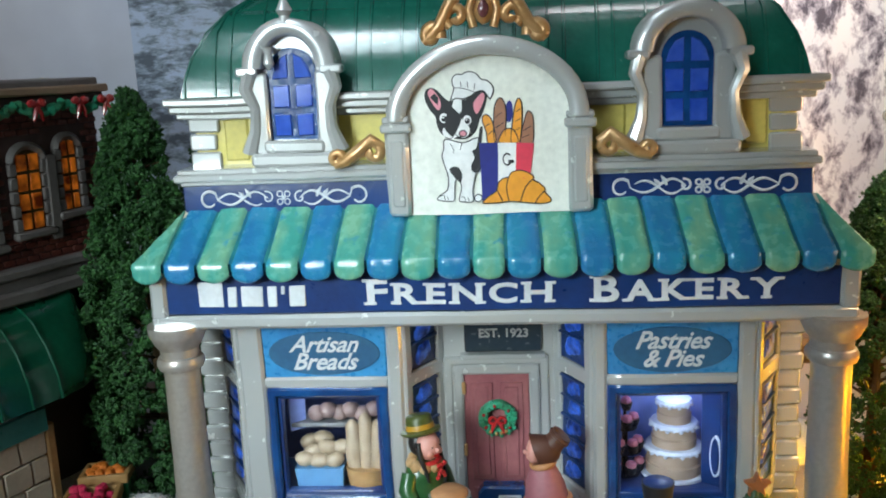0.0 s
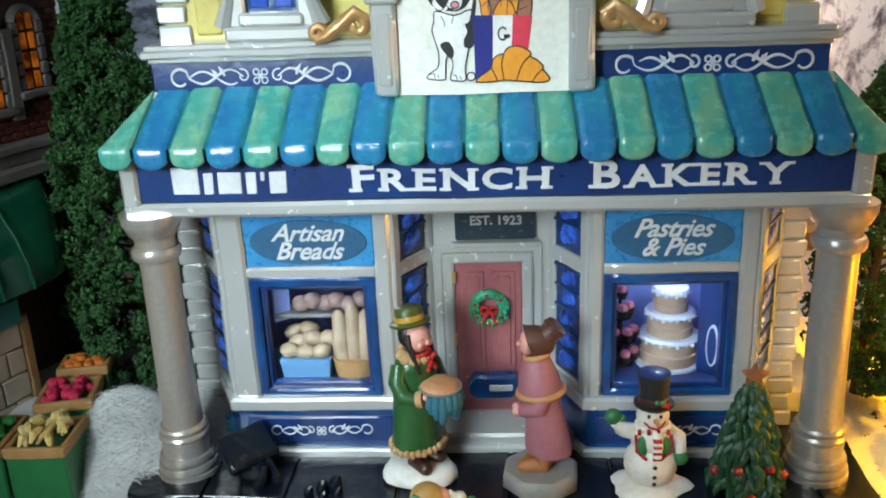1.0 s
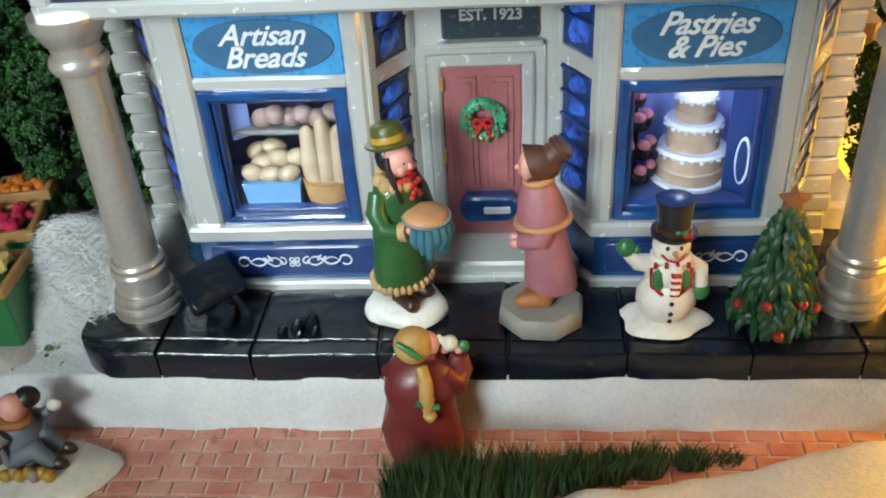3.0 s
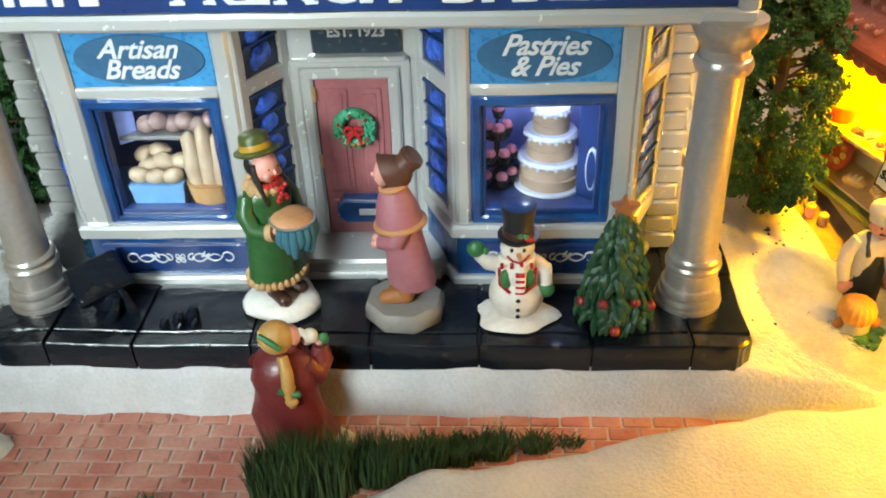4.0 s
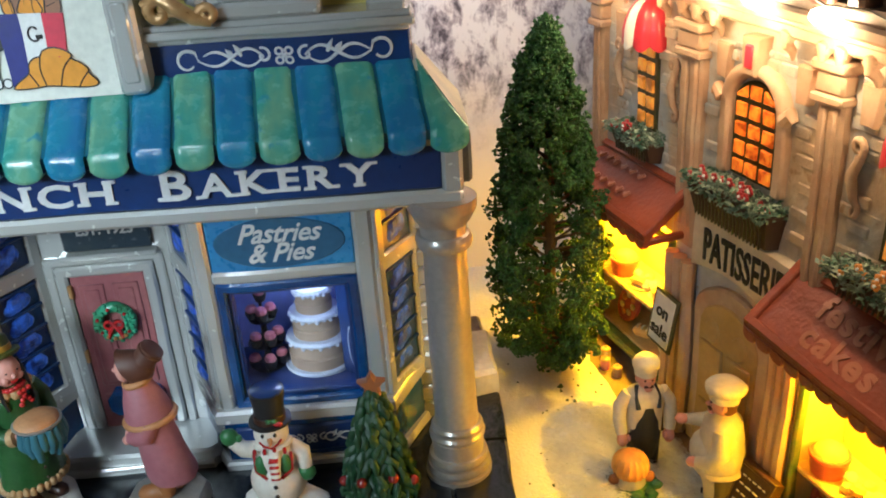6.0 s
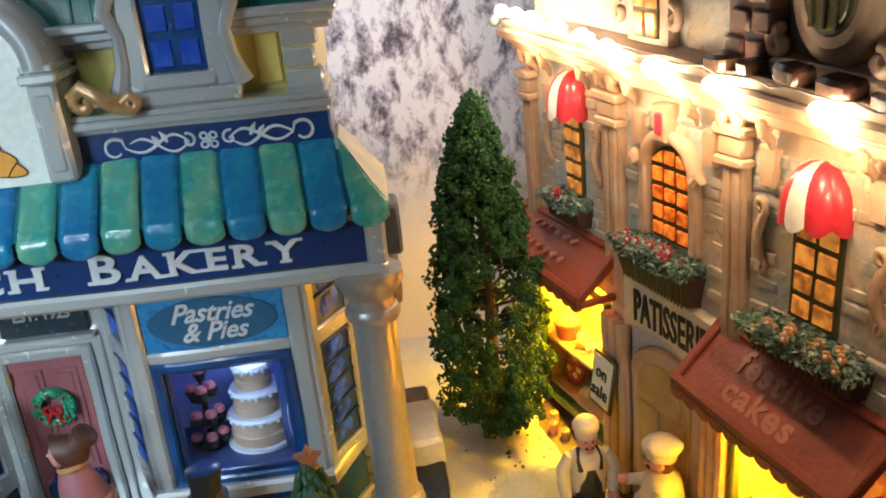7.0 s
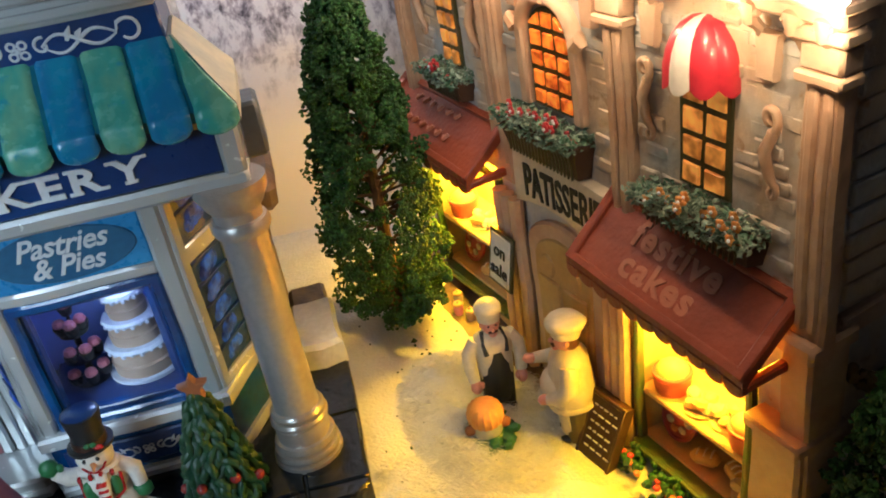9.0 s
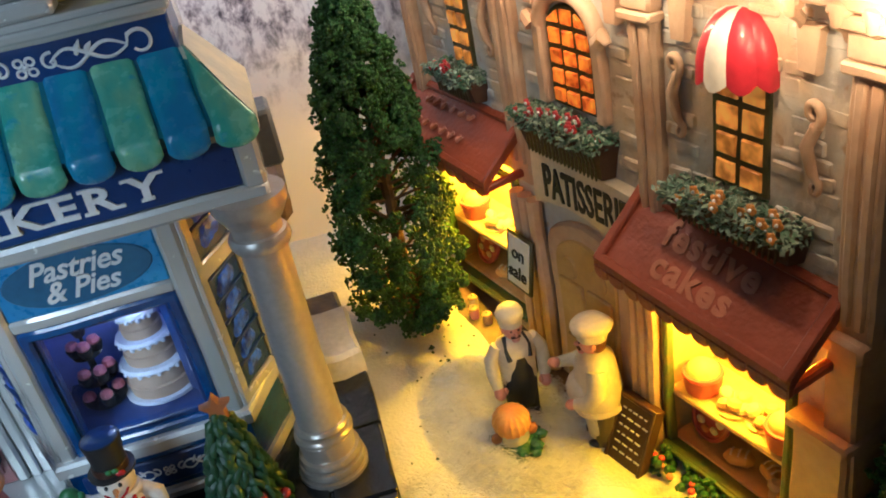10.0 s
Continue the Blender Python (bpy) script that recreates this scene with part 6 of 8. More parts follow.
def standing_pie(x, y, z, r, shelf):
    m = Matrix.Translation((x, y, z + r * 0.95)) @ Euler((1.2, 0, 0)).to_matrix().to_4x4()
    k = part("standing_pie", lathe(B(), [(r * 0.9, -0.1), (r, -0.06), (r, 0.04), (r * 0.86, 0.08), (r * 0.8, 0.03), (0.02, 0.05)], (0, 0, 0), 22, m=m), CAKES[0], shelf, "red pie standing on edge")
    for j in range(7):
        c = m @ Vector((0.5 * r * math.cos(0.9 * j), 0.5 * r * math.sin(0.9 * j), 0.06))
        part("pie_fruit", ball(B(), c, (0.16, 0.08, 0.15), 7), CAKES[3] if j % 2 else CAKES[2], k, wob=0.05)


def long_loaf(x, y, z, a, shelf):
    c, s = 0.42 * math.cos(a), 0.42 * math.sin(a)
    k = part("loaf", tube(B(), [(x - c, y - s, z + 0.2), (x - 0.6 * c, y - 0.6 * s, z + 0.26), (x + 0.6 * c, y + 0.6 * s, z + 0.26), (x + c, y + s, z + 0.2)], [0.1, 0.25, 0.25, 0.1], 12), CAKES[1], shelf, "golden scored loaf", 0.04)
    for t in (-0.5, 0, 0.5):
        part("score", tube(B(), [(x + c * t - s * 0.4, y + s * t + c * 0.4, z + 0.44), (x + c * t, y + s * t, z + 0.52), (x + c * t + s * 0.4, y + s * t - c * 0.4, z + 0.44)], 0.04, 5), CAKES[2], k, wob=0.03)


def shop_window(x0, x1, z0, z1, mid):
    s = part("shop_window", box(B(), x0, x1, 1.75, 1.9, z0, z1, 0.02), SHELF, PT, "lit shop window with cakes on shelves", PW)
    for q in ((x0, x1, -0.42, 0.1, z0 - 0.3, z0 + 0.05), (x0, x0 + 0.2, -0.2, 0.1, z0, z1), (x1 - 0.2, x1, -0.2, 0.1, z0, z1), (x0, x1, -0.15, 0.1, z1 - 0.15, z1)):
        part("frame_bar", box(B(), *q, 0.06), GREENF, s, "dark green frame" if q[0] == x0 else "", PW)
    part("sill_edge", box(B(), x0 + 0.1, x1 - 0.1, -0.5, -0.38, z0 - 0.14, z0 + 0.02, 0.03), GREENF, s, wob=PW)
    part("shop_side", box(B(), x0 - 0.1, x0, 0.1, 1.8, z0, z1, 0.02), SHELF, s)
    part("shop_side", box(B(), x1, x1 + 0.1, 0.1, 1.8, z0, z1, 0.02), SHELF, s)
    lower = part("shelf", box(B(), x0 + 0.02, x1 - 0.02, 0.02, 1.8, z0 - 0.1, z0 + 0.1, 0.04), SHELF, s, "yellow-cream shelf")
    upper = part("shelf", box(B(), x0 + 0.02, x1 - 0.02, 0.02, 1.8, mid - 0.16, mid + 0.06, 0.05), SHELF, s, "yellow-cream shelf", 0.04)
    w, z = x1 - x0, mid + 0.06
    cake_pot(x0 + 0.17 * w, 0.6, z, 0.56, CAKES[0], upper)
    bun_pile(x0 + 0.44 * w, 0.6, z, 6, 3, upper)
    bun_pile(x0 + 0.64 * w, 0.75, z, 5, 5, upper)
    cake_pot(x0 + 0.85 * w, 0.55, z, 0.55, CAKES[0], upper)
    standing_pie(x0 + 0.2 * w, 0.75, z0 + 0.1, 0.72, lower)
    long_loaf(x0 + 0.5 * w, 0.5, z0 + 0.1, 0.5, lower)
    long_loaf(x0 + 0.72 * w, 0.75, z0 + 0.1, -0.3, lower)
    bun_pile(x0 + 0.88 * w, 0.5, z0 + 0.1, 5, 8, lower)
    return s


shop_window(4.98, 9.35, 0.6, 6.4, 2.48)
shop_window(-6.7, -1.7, 1.65, 7.0, 3.75)
part("wall_under_window", box(B(), -6.8, -1.6, -0.02, 0.4, -0.3, 1.4, 0.04), OCHRE, PT, "", PW)


def plamp(name, at, watts, colour, size):
    w = PM @ Vector(at)
    return lamp(name, "POINT", w, watts, colour, size)


for x in (6.0, 8.4):
    plamp("near_shop_bulb", (x, 0.7, 6.05), 2700, WARM, 0.3)
for x in (-5.4, -3.0):
    plamp("far_shop_bulb", (x, 0.7, 6.7), 3300, WARM, 0.3)
# string of bulbs along the cornice
BULB = glow("warm_white_bulb", (1.0, 0.80, 0.50), 60)
WIRE = paint("clear_wire", (0.4, 0.36, 0.3), 0.3)
XF.append(PM @ Matrix(((1, 0, 0, 0), (0, 1, 0, 0), (-0.034, 0, 1, 0.39), (0, 0, 0, 1))))
wire = part("light_string", tube(B(), [(-7.2 + 0.6 * i, -1.15 + 0.05 * math.sin(i * 1.7), 15.87 + 0.06 * math.sin(i * 2.3) + (0.2 if i < 12 else 0)) for i in range(32)], 0.035, 5), WIRE, ca, "wire with warm white bulbs")
for x, z in ((-6.4, 16.2), (-5.3, 16.2), (-4.1, 16.2), (-2.6, 16.1), (-0.9, 16.0), (0.5, 15.85), (2.7, 15.6), (5.3, 15.55), (8.8, 15.6), (11.4, 15.5)):
    # Bulb shapes are swollen and doubled to take in their glare.
    bm = ball(B(), (x, -1.2, z), (0.36, 0.2, 0.2), 12)
    ball(bm, (x + 0.4, -1.15, z - 0.04), (0.22, 0.14, 0.14), 10)
    part("bulb", bm, BULB, wire, "glowing bulb")
    if x not in (-6.4, -4.1, -0.9):
        lamp("string_bulb_light", "POINT", XF[-1] @ Vector((x, -1.3, 14.85)), 360 if x > 2 else 220, (1.0, 0.62, 0.28), 0.15)
part("bulb_cap", ball(B(), (-7.7, -0.9, 15.7), 0.25, 12), SILVER, ca, "round end knob")
XF.pop()
# side wall garland
GAR = paint("dark_garland", (0.06, 0.05, 0.03), 0.6, 0, (0.12, 0.08, 0.04), 0.7, 2, 7, 0.5)
bm = B()
rr = random.Random(11)
for i in range(90):
    t = i / 90
    s = rr.uniform(0.1, 0.2)
    ball(bm, (11.1 + rr.uniform(0, 0.2), 1.0 + 4 * t, 6.3 - 0.9 * math.sin(math.pi * t * 1.4) + rr.uniform(-0.2, 0.2)), s, 5)
part("garland", bm, GAR, PT, "dark leafy garland on side wall")
part("side_band", box(B(), 10.9, 11.15, 0.6, 11, 4.2, 4.7, 0.06), STONE_TRIM, PT, "", PW)
part("side_band", box(B(), 10.9, 11.2, 0.6, 11, 7.4, 8.0, 0.06), STONE_TRIM, PT, "", PW)
for r in range(9):
    part("side_course", box(B(), 10.92, 11.06, 0.7, 11, 8.2 + 0.6 * r, 8.7 + 0.6 * r, 0.07), STONE, PT, "", PW)

# on sale board against the wall, chalk board, pots
os_ = thing("sale_board", (-0.9, -0.7, 3.5), "white on sale board in dark frame on the shop pillar", "sign")
mm = Matrix.Translation((-0.9, -0.82, 4.55)) @ Euler((-0.13, 0.05, 0)).to_matrix().to_4x4()
part("board_frame", box(B(), -0.68, 0.68, -0.06, 0.06, -1.02, 1.02, 0.04, m=mm), WINFRAME, os_, "dark bronze frame")
part("board", box(B(), -0.57, 0.57, -0.09, 0.0, -0.9, 0.9, 0.02, m=mm), LETTER, os_, "white board")
part("board_mount", box(B(), -1.1, -0.7, -0.8, -0.3, 4.3, 4.8, 0.03), WINFRAME, os_)
for k, line in enumerate(("on", "sale")):
    t = lettering(line, 0.66, (0, -0.11, 0.32 - 0.72 * k), 0.012, 0, 0.012)
    for v in t.verts:
        v.co = mm @ v.co
    part("writing", t, BLACK, os_, "black handwriting")
XF.pop()

# ---- trees, shrubs, grass ----
def foliage_material(name, dark, light, rough=0.7):
    mt, n, l, p = nodes_of(name)
    g = n.new("ShaderNodeNewGeometry")
    r = n.new("ShaderNodeValToRGB")
    r.color_ramp.elements[0].color, r.color_ramp.elements[1].color = (*dark, 1), (*light, 1)
    l.new(g.outputs["Random Per Island"], r.inputs[0])
    l.new(r.outputs[0], p.inputs["Base Color"])
    p.inputs["Roughness"].default_value = rough
    return mt


FOAM = foliage_material("flocked_conifer_green", (0.005, 0.036, 0.006), (0.032, 0.120, 0.022))
BARK = paint("twig_brown", (0.10, 0.055, 0.02), 0.8, 0, (0.06, 0.035, 0.015), 0.7, 3, 8, 0.6)
OCT = np.array([(1, 0, 0), (-1, 0, 0), (0, 1, 0), (0, -1, 0), (0, 0, 1), (0, 0, -1)], float)
OCT_F = np.array([(0, 2, 4), (2, 1, 4), (1, 3, 4), (3, 0, 4), (2, 0, 5), (1, 2, 5), (3, 1, 5), (0, 3, 5)])


def bits_mesh(name, centres, sizes, rng, mat, origin):
    """Many small uneven grains as one mesh."""
    k = len(centres)
    v = OCT[None] * rng.uniform(0.5, 1.3, (k, 6, 1)) * sizes[:, None, None]
    ang = rng.uniform(0, 6.28, k)
    c, s = np.cos(ang), np.sin(ang)
    x, y = v[..., 0] * c[:, None] - v[..., 1] * s[:, None], v[..., 0] * s[:, None] + v[..., 1] * c[:, None]
    v = np.stack([x, y, v[..., 2]], -1) + centres[:, None]
    f = (OCT_F[None] + 6 * np.arange(k)[:, None, None]).reshape(-1, 3)
    me = bpy.data.meshes.new(name)
    me.from_pydata(((v.reshape(-1, 3) - np.array(origin)) * U).tolist(), [], f.tolist())
    me.materials.append(mat)
    return me


def conifer(x, y, z, h, rad, label, seed, clumps=420, grains=34, grain=0.105, limbs=46, gaps=9.0):
    """A flocked model conifer: tapered trunk, limbs, and a crown of grainy clumps with gaps."""
    rng = np.random.default_rng(seed)
    t = thing("conifer", (x, y, z), label, "tree", "flocked conifers")
    part("trunk", tube(B(), [(x, y, z - 0.3), (x + 0.1, y, z + h * 0.4), (x, y, z + h * 0.93)], [0.28, 0.2, 0.05], 8), BARK, t, "brown twig trunk")
    prof = lambda f: rad * np.interp(f, [0, 0.05, 0.18, 0.38, 0.6, 0.76, 0.91, 1], [0.45, 0.86, 1.0, 0.94, 0.75, 0.55, 0.32, 0.05])
    cs, ss = [], []
    for i in range(clumps):
        f = rng.uniform(0, 1) ** 1.25
        a = rng.uniform(0, 2 * np.pi)
        r = prof(f) * rng.uniform(0.55, 1.04)
        c = np.array([x + r * np.cos(a), y + r * np.sin(a), z + 0.25 + f * (h - 0.3)])
        if f < 0.55 and noise.noise(Vector(c) * 0.75) > gaps:
            continue
        cr = rng.uniform(0.16, 0.40) * (0.6 + 0.4 * rad / 2.2)
        p = rng.normal(0, 1, (grains, 3))
        p /= np.linalg.norm(p, axis=1)[:, None]
        p = p * (rng.uniform(0.3, 1, (grains, 1)) ** 0.5) * cr * np.array([1, 1, 1.15])
        cs.append(c + p)
        ss.append(rng.uniform(0.6, 1.35, grains) * grain)
        if len(cs) < limbs:
            part("limb", tube(B(), [(x, y, c[2] - 0.3 * r), (x + 0.6 * r * np.cos(a), y + 0.6 * r * np.sin(a), c[2] - 0.1), tuple(c)], [0.07, 0.05, 0.02], 5), BARK, t)
    me = bits_mesh("crown", np.concatenate(cs), np.concatenate(ss), rng, FOAM, (x, y, z))
    ob = new("crown", me)
    ob.parent = t
    ORG[ob] = ORG[t]
    tagged(ob, "grainy dark green flocking", kind="stuff")
    return t


conifer(13.6, 33.0, 1.75, 12.6, 2.2, "dark green flocked conifer standing in the alley snow", 1, 900, 46, 0.075, 110, 0.2)
conifer(-14.1, 32.2, 2.6, 15.9, 2.8, "dark green flocked conifer between the two houses", 2, 1000, 46, 0.085)
conifer(-11.9, 35.5, 2.0, 16.6, 2.2, "dark green flocked conifer behind the bakery corner", 3, 380, 36, 0.12)
conifer(22.6, 17.6, 0.3, 7.6, 1.7, "dark green flocked conifer with baubles by the patisserie corner", 5, 300, 34, 0.09)

GRASS = foliage_material("green_grass_fibre", (0.015, 0.05, 0.02), (0.08, 0.13, 0.04), 0.6)


def grass(spots, seed, name, label):
    rng = random.Random(seed)
    vs, fs = [], []
    for x, y, r, h, k in spots:
        for _ in range(k):
            a, q = rng.uniform(0, 6.28), r * math.sqrt(rng.random())
            bx, by = x + q * math.cos(a), y + q * 0.7 * math.sin(a)
            bz = ground_z(bx, by) - 0.05
            if bz < -0.2:
                bz = -0.26
            hh, ln, w = h * rng.uniform(0.5, 1.15), rng.uniform(-0.35, 0.35), 0.028
            d = rng.uniform(0, 6.28)
            dx, dy = w * math.cos(d), w * math.sin(d)
            n = len(vs)
            vs += [(bx - dx, by - dy, bz), (bx + dx, by + dy, bz), (bx + ln * 0.3 - dx * 0.7, by - dy * 0.7, bz + hh * 0.6), (bx + ln * 0.3 + dx * 0.7, by + dy * 0.7, bz + hh * 0.6), (bx + ln, by + 0.3 * ln * math.sin(d), bz + hh)]
            fs += [(n, n + 1, n + 3, n + 2), (n + 2, n + 3, n + 4)]
    me = bpy.data.meshes.new(name)
    me.from_pydata([tuple(c * U for c in v) for v in vs], [], fs)
    me.materials.append(GRASS)
    return tagged(new(name, me), label, "grass", kind="stuff")


grass([(-2.1, 20.5, 0.95, 2.0, 1100), (-0.9, 20.8, 0.95, 2.0, 1000), (0.5, 21.2, 0.8, 1.6, 800), (1.8, 21.6, 0.7, 1.25, 550), (2.8, 21.9, 0.6, 1.0, 420), (3.8, 22.1, 0.55, 1.0, 380),
       (5.0, 22.35, 0.5, 0.7, 220), (6.0, 22.5, 0.4, 0.4, 90), (-6.0, 19.5, 1.2, 0.4, 160), (-4.2, 19.4, 0.6, 0.5, 90), (-8.5, 19.3, 0.8, 0.35, 60)], 3, "grass_tuft", "green model grass fibres at the snow's edge")

# dry leaf crumbs scattered over the snow
rng = np.random.default_rng(8)
pts, sz = [], []
for i in range(95):
    if i < 65:
        px, py = rng.uniform(11.8, 16.5), rng.uniform(24.5, 33.5)
    else:
        px, py = rng.uniform(-16, -11.5), rng.uniform(24, 30)
    s = rng.choice([0.05, 0.06, 0.08, 0.13], p=[0.45, 0.3, 0.17, 0.08])
    pts.append((px, py, ground_z(px, py) + s * 0.35))
    sz.append(s)
CRUMB = foliage_material("leaf_crumbs", (0.02, 0.04, 0.015), (0.05, 0.10, 0.03))
ob = new("leaf_crumbs", bits_mesh("leaf_crumbs", np.array(pts), np.array(sz), rng, CRUMB, (0, 0, 0)))
tagged(ob, "small dark green crumbs scattered on snow", "debris", kind="stuff")
for q in ((-12.6, 26.7), (-13.2, 24.9)):
    bm = B()
    for k in range(9):
        a = 2.4 * k
        ball(bm, (q[0] + 0.06 * k * 0.6 * math.cos(a), q[1] + 0.3 * math.sin(a) * 0.5, ground_z(*q) + 0.5 * (q[0] > -13) + 0.12 + 0.04 * (k % 3)), (0.15, 0.09, 0.07), 5)
    solid("green_sprig", bm, FOAM, (q[0], q[1], ground_z(*q)), "loose dark green sprig lying on cotton snow", "sprig", sharp=20)

# cotton fluff: loose fibres on the snow
FIBRE = paint("cotton_fibre", (0.85, 0.85, 0.84), 0.8)


def fluff(cx, cy, rx, ry, count, zoff, seed, name, label, base=-9.0, w=0.005):
    rr = random.Random(seed)
    vs, fs = [], []
    for _ in range(count):
        a, q = rr.uniform(0, 6.28), math.sqrt(rr.random())
        x, y = cx + rx * q * math.cos(a), cy + ry * q * math.sin(a)
        z = max(base, ground_z(x, y)) + zoff * (1 - q * q) * rr.random() + 0.02
        d, ln = rr.uniform(0, 6.28), rr.uniform(0.3, 0.9)
        bend = rr.uniform(-0.25, 0.25)
        row = []
        for k in range(5):
            t = k / 4 - 0.5
            px, py = x + ln * t * math.cos(d) + bend * (t * t - 0.25) * math.sin(d), y + ln * t * math.sin(d) - bend * (t * t - 0.25) * math.cos(d)
            row.append((px, py, z + rr.uniform(0.0, 0.1) * (1 - 4 * t * t)))
        n = len(vs)
        for p in row:
            vs += [(p[0], p[1], p[2] - w), (p[0] + w, p[1] + w, p[2] + w)]
        fs += [(n + 2 * k, n + 2 * k + 1, n + 2 * k + 3, n + 2 * k + 2) for k in range(4)]
    me = bpy.data.meshes.new(name)
    me.from_pydata([tuple(c * U for c in v) for v in vs], [], fs)
    me.materials.append(FIBRE)
    return tagged(new(name, me), label, "snow", kind="stuff")


fluff(15.2, 27.5, 2.6, 3.6, 11000, 0.35, 2, "cotton_fluff", "loose cotton fibres on the alley snow")
fluff(-12.6, 27.0, 2.0, 2.3, 22000, 2.3, 4, "cotton_fluff", "loose cotton fibres beside the bakery", w=0.0045)
fluff(-10.5, 28.3, 1.0, 0.9, 5000, 1.7, 9, "cotton_fluff", "loose cotton fibres beside the bakery", 2.4, 0.0045)
fluff(13.5, 24.8, 2.2, 1.2, 900, 0.15, 6, "cotton_fluff", "loose cotton fibres on the alley snow")

# ---- figurines: each one painted piece ----
SKIN = paint("figurine_skin", (0.62, 0.27, 0.22), 0.45, 0, (0.68, 0.34, 0.28), 0.5, 2, 6, 0.15)
COATG = paint("dark_green_coat", (0.016, 0.075, 0.02), 0.35, 0, (0.03, 0.11, 0.03), 0.7, 1.5, 6, 0.4, 0.2)
FUR = paint("tan_fur_trim", (0.42, 0.24, 0.10), 0.6, 0, (0.5, 0.32, 0.16), 0.7, 3, 9, 0.7)
HATG = paint("olive_hat", (0.07, 0.085, 0.018), 0.35)
HATB = paint("gold_hat_band", (0.45, 0.24, 0.02), 0.4)
BOOT = paint("brown_boots", (0.05, 0.02, 0.012), 0.35)
SCARF = paint("red_scarf", (0.50, 0.02, 0.02), 0.35)
HAIR = paint("black_hair", (0.012, 0.01, 0.01), 0.4)
TEAL = paint("teal_cloth", (0.04, 0.15, 0.20), 0.4)
PIE = paint("pie_crust", (0.52, 0.26, 0.12), 0.5, 0, (0.42, 0.18, 0.07), 0.7, 1.5, 7, 0.4)
TIN = paint("pie_tin", (0.5, 0.5, 0.48), 0.3, 0.6)
MAUVE = paint("mauve_coat", (0.31, 0.105, 0.125), 0.55, 0, (0.37, 0.14, 0.16), 0.7, 1.2, 6, 0.3)
BONNET = paint("brown_bonnet", (0.095, 0.034, 0.02), 0.5)
TANTRIM = paint("tan_cape_trim", (0.48, 0.22, 0.09), 0.5)
RUST = paint("rust_boots", (0.34, 0.125, 0.035), 0.5)
STONEB = paint("grey_resin_base", (0.22, 0.21, 0.20), 0.55, 0, (0.3, 0.25, 0.2), 0.6, 1.2, 6, 0.4)
SMAN = paint("snowman_white", (0.76, 0.70, 0.62), 0.45, 0, (0.66, 0.56, 0.46), 0.6, 1.4, 6, 0.3)
MITT = paint("green_mitten", (0.03, 0.16, 0.05), 0.4)
REDCOAT = paint("oxblood_coat", (0.12, 0.014, 0.016), 0.35, 0, (0.17, 0.026, 0.022), 0.8, 1.6, 6, 0.5, 0.15)
BLOND = paint("tan_blond_hair", (0.42, 0.22, 0.05), 0.45, 0, (0.5, 0.3, 0.1), 0.7, 2, 7, 0.5)
WHITEP = paint("white_figurine_paint", (0.62, 0.58, 0.49), 0.45, 0, (0.52, 0.46, 0.36), 0.5, 1.4, 6, 0.2)
APRON = paint("charcoal_apron", (0.02, 0.025, 0.03), 0.5)
TROUSER = paint("olive_trousers", (0.10, 0.08, 0.035), 0.5)


def lump(bm, c, prof, sx, sy, n, mi, lean=(0, 0), amp=0.03):
    """A turned body part, oval in plan, that leans."""
    rings = []
    z0, z1 = prof[0][1], prof[-1][1]
    for r, z in prof:
        t = (z - z0) / max(1e-6, z1 - z0)
        ring_ = []
        for i in range(n):
            a = 2 * math.pi * i / n
            k = 1 + amp * math.sin(5 * a + 3 * z) + amp * math.sin(3 * a - 2 * z)
            ring_.append((c[0] + max(r, 0.01) * k * math.cos(a) * sx + lean[0] * t, c[1] + max(r, 0.01) * k * math.sin(a) * sy + lean[1] * t, z))
        rings.append(ring_)
    return loft(bm, rings, mi=mi)


def turn_verts(bm, x, y, z, deg, size=1.0):
    m = Matrix.Translation((x, y, z)) @ Matrix.Scale(size, 4) @ Matrix.Rotation(radians(deg), 4, "Z")
    for v in bm.verts:
        v.co = m @ v.co


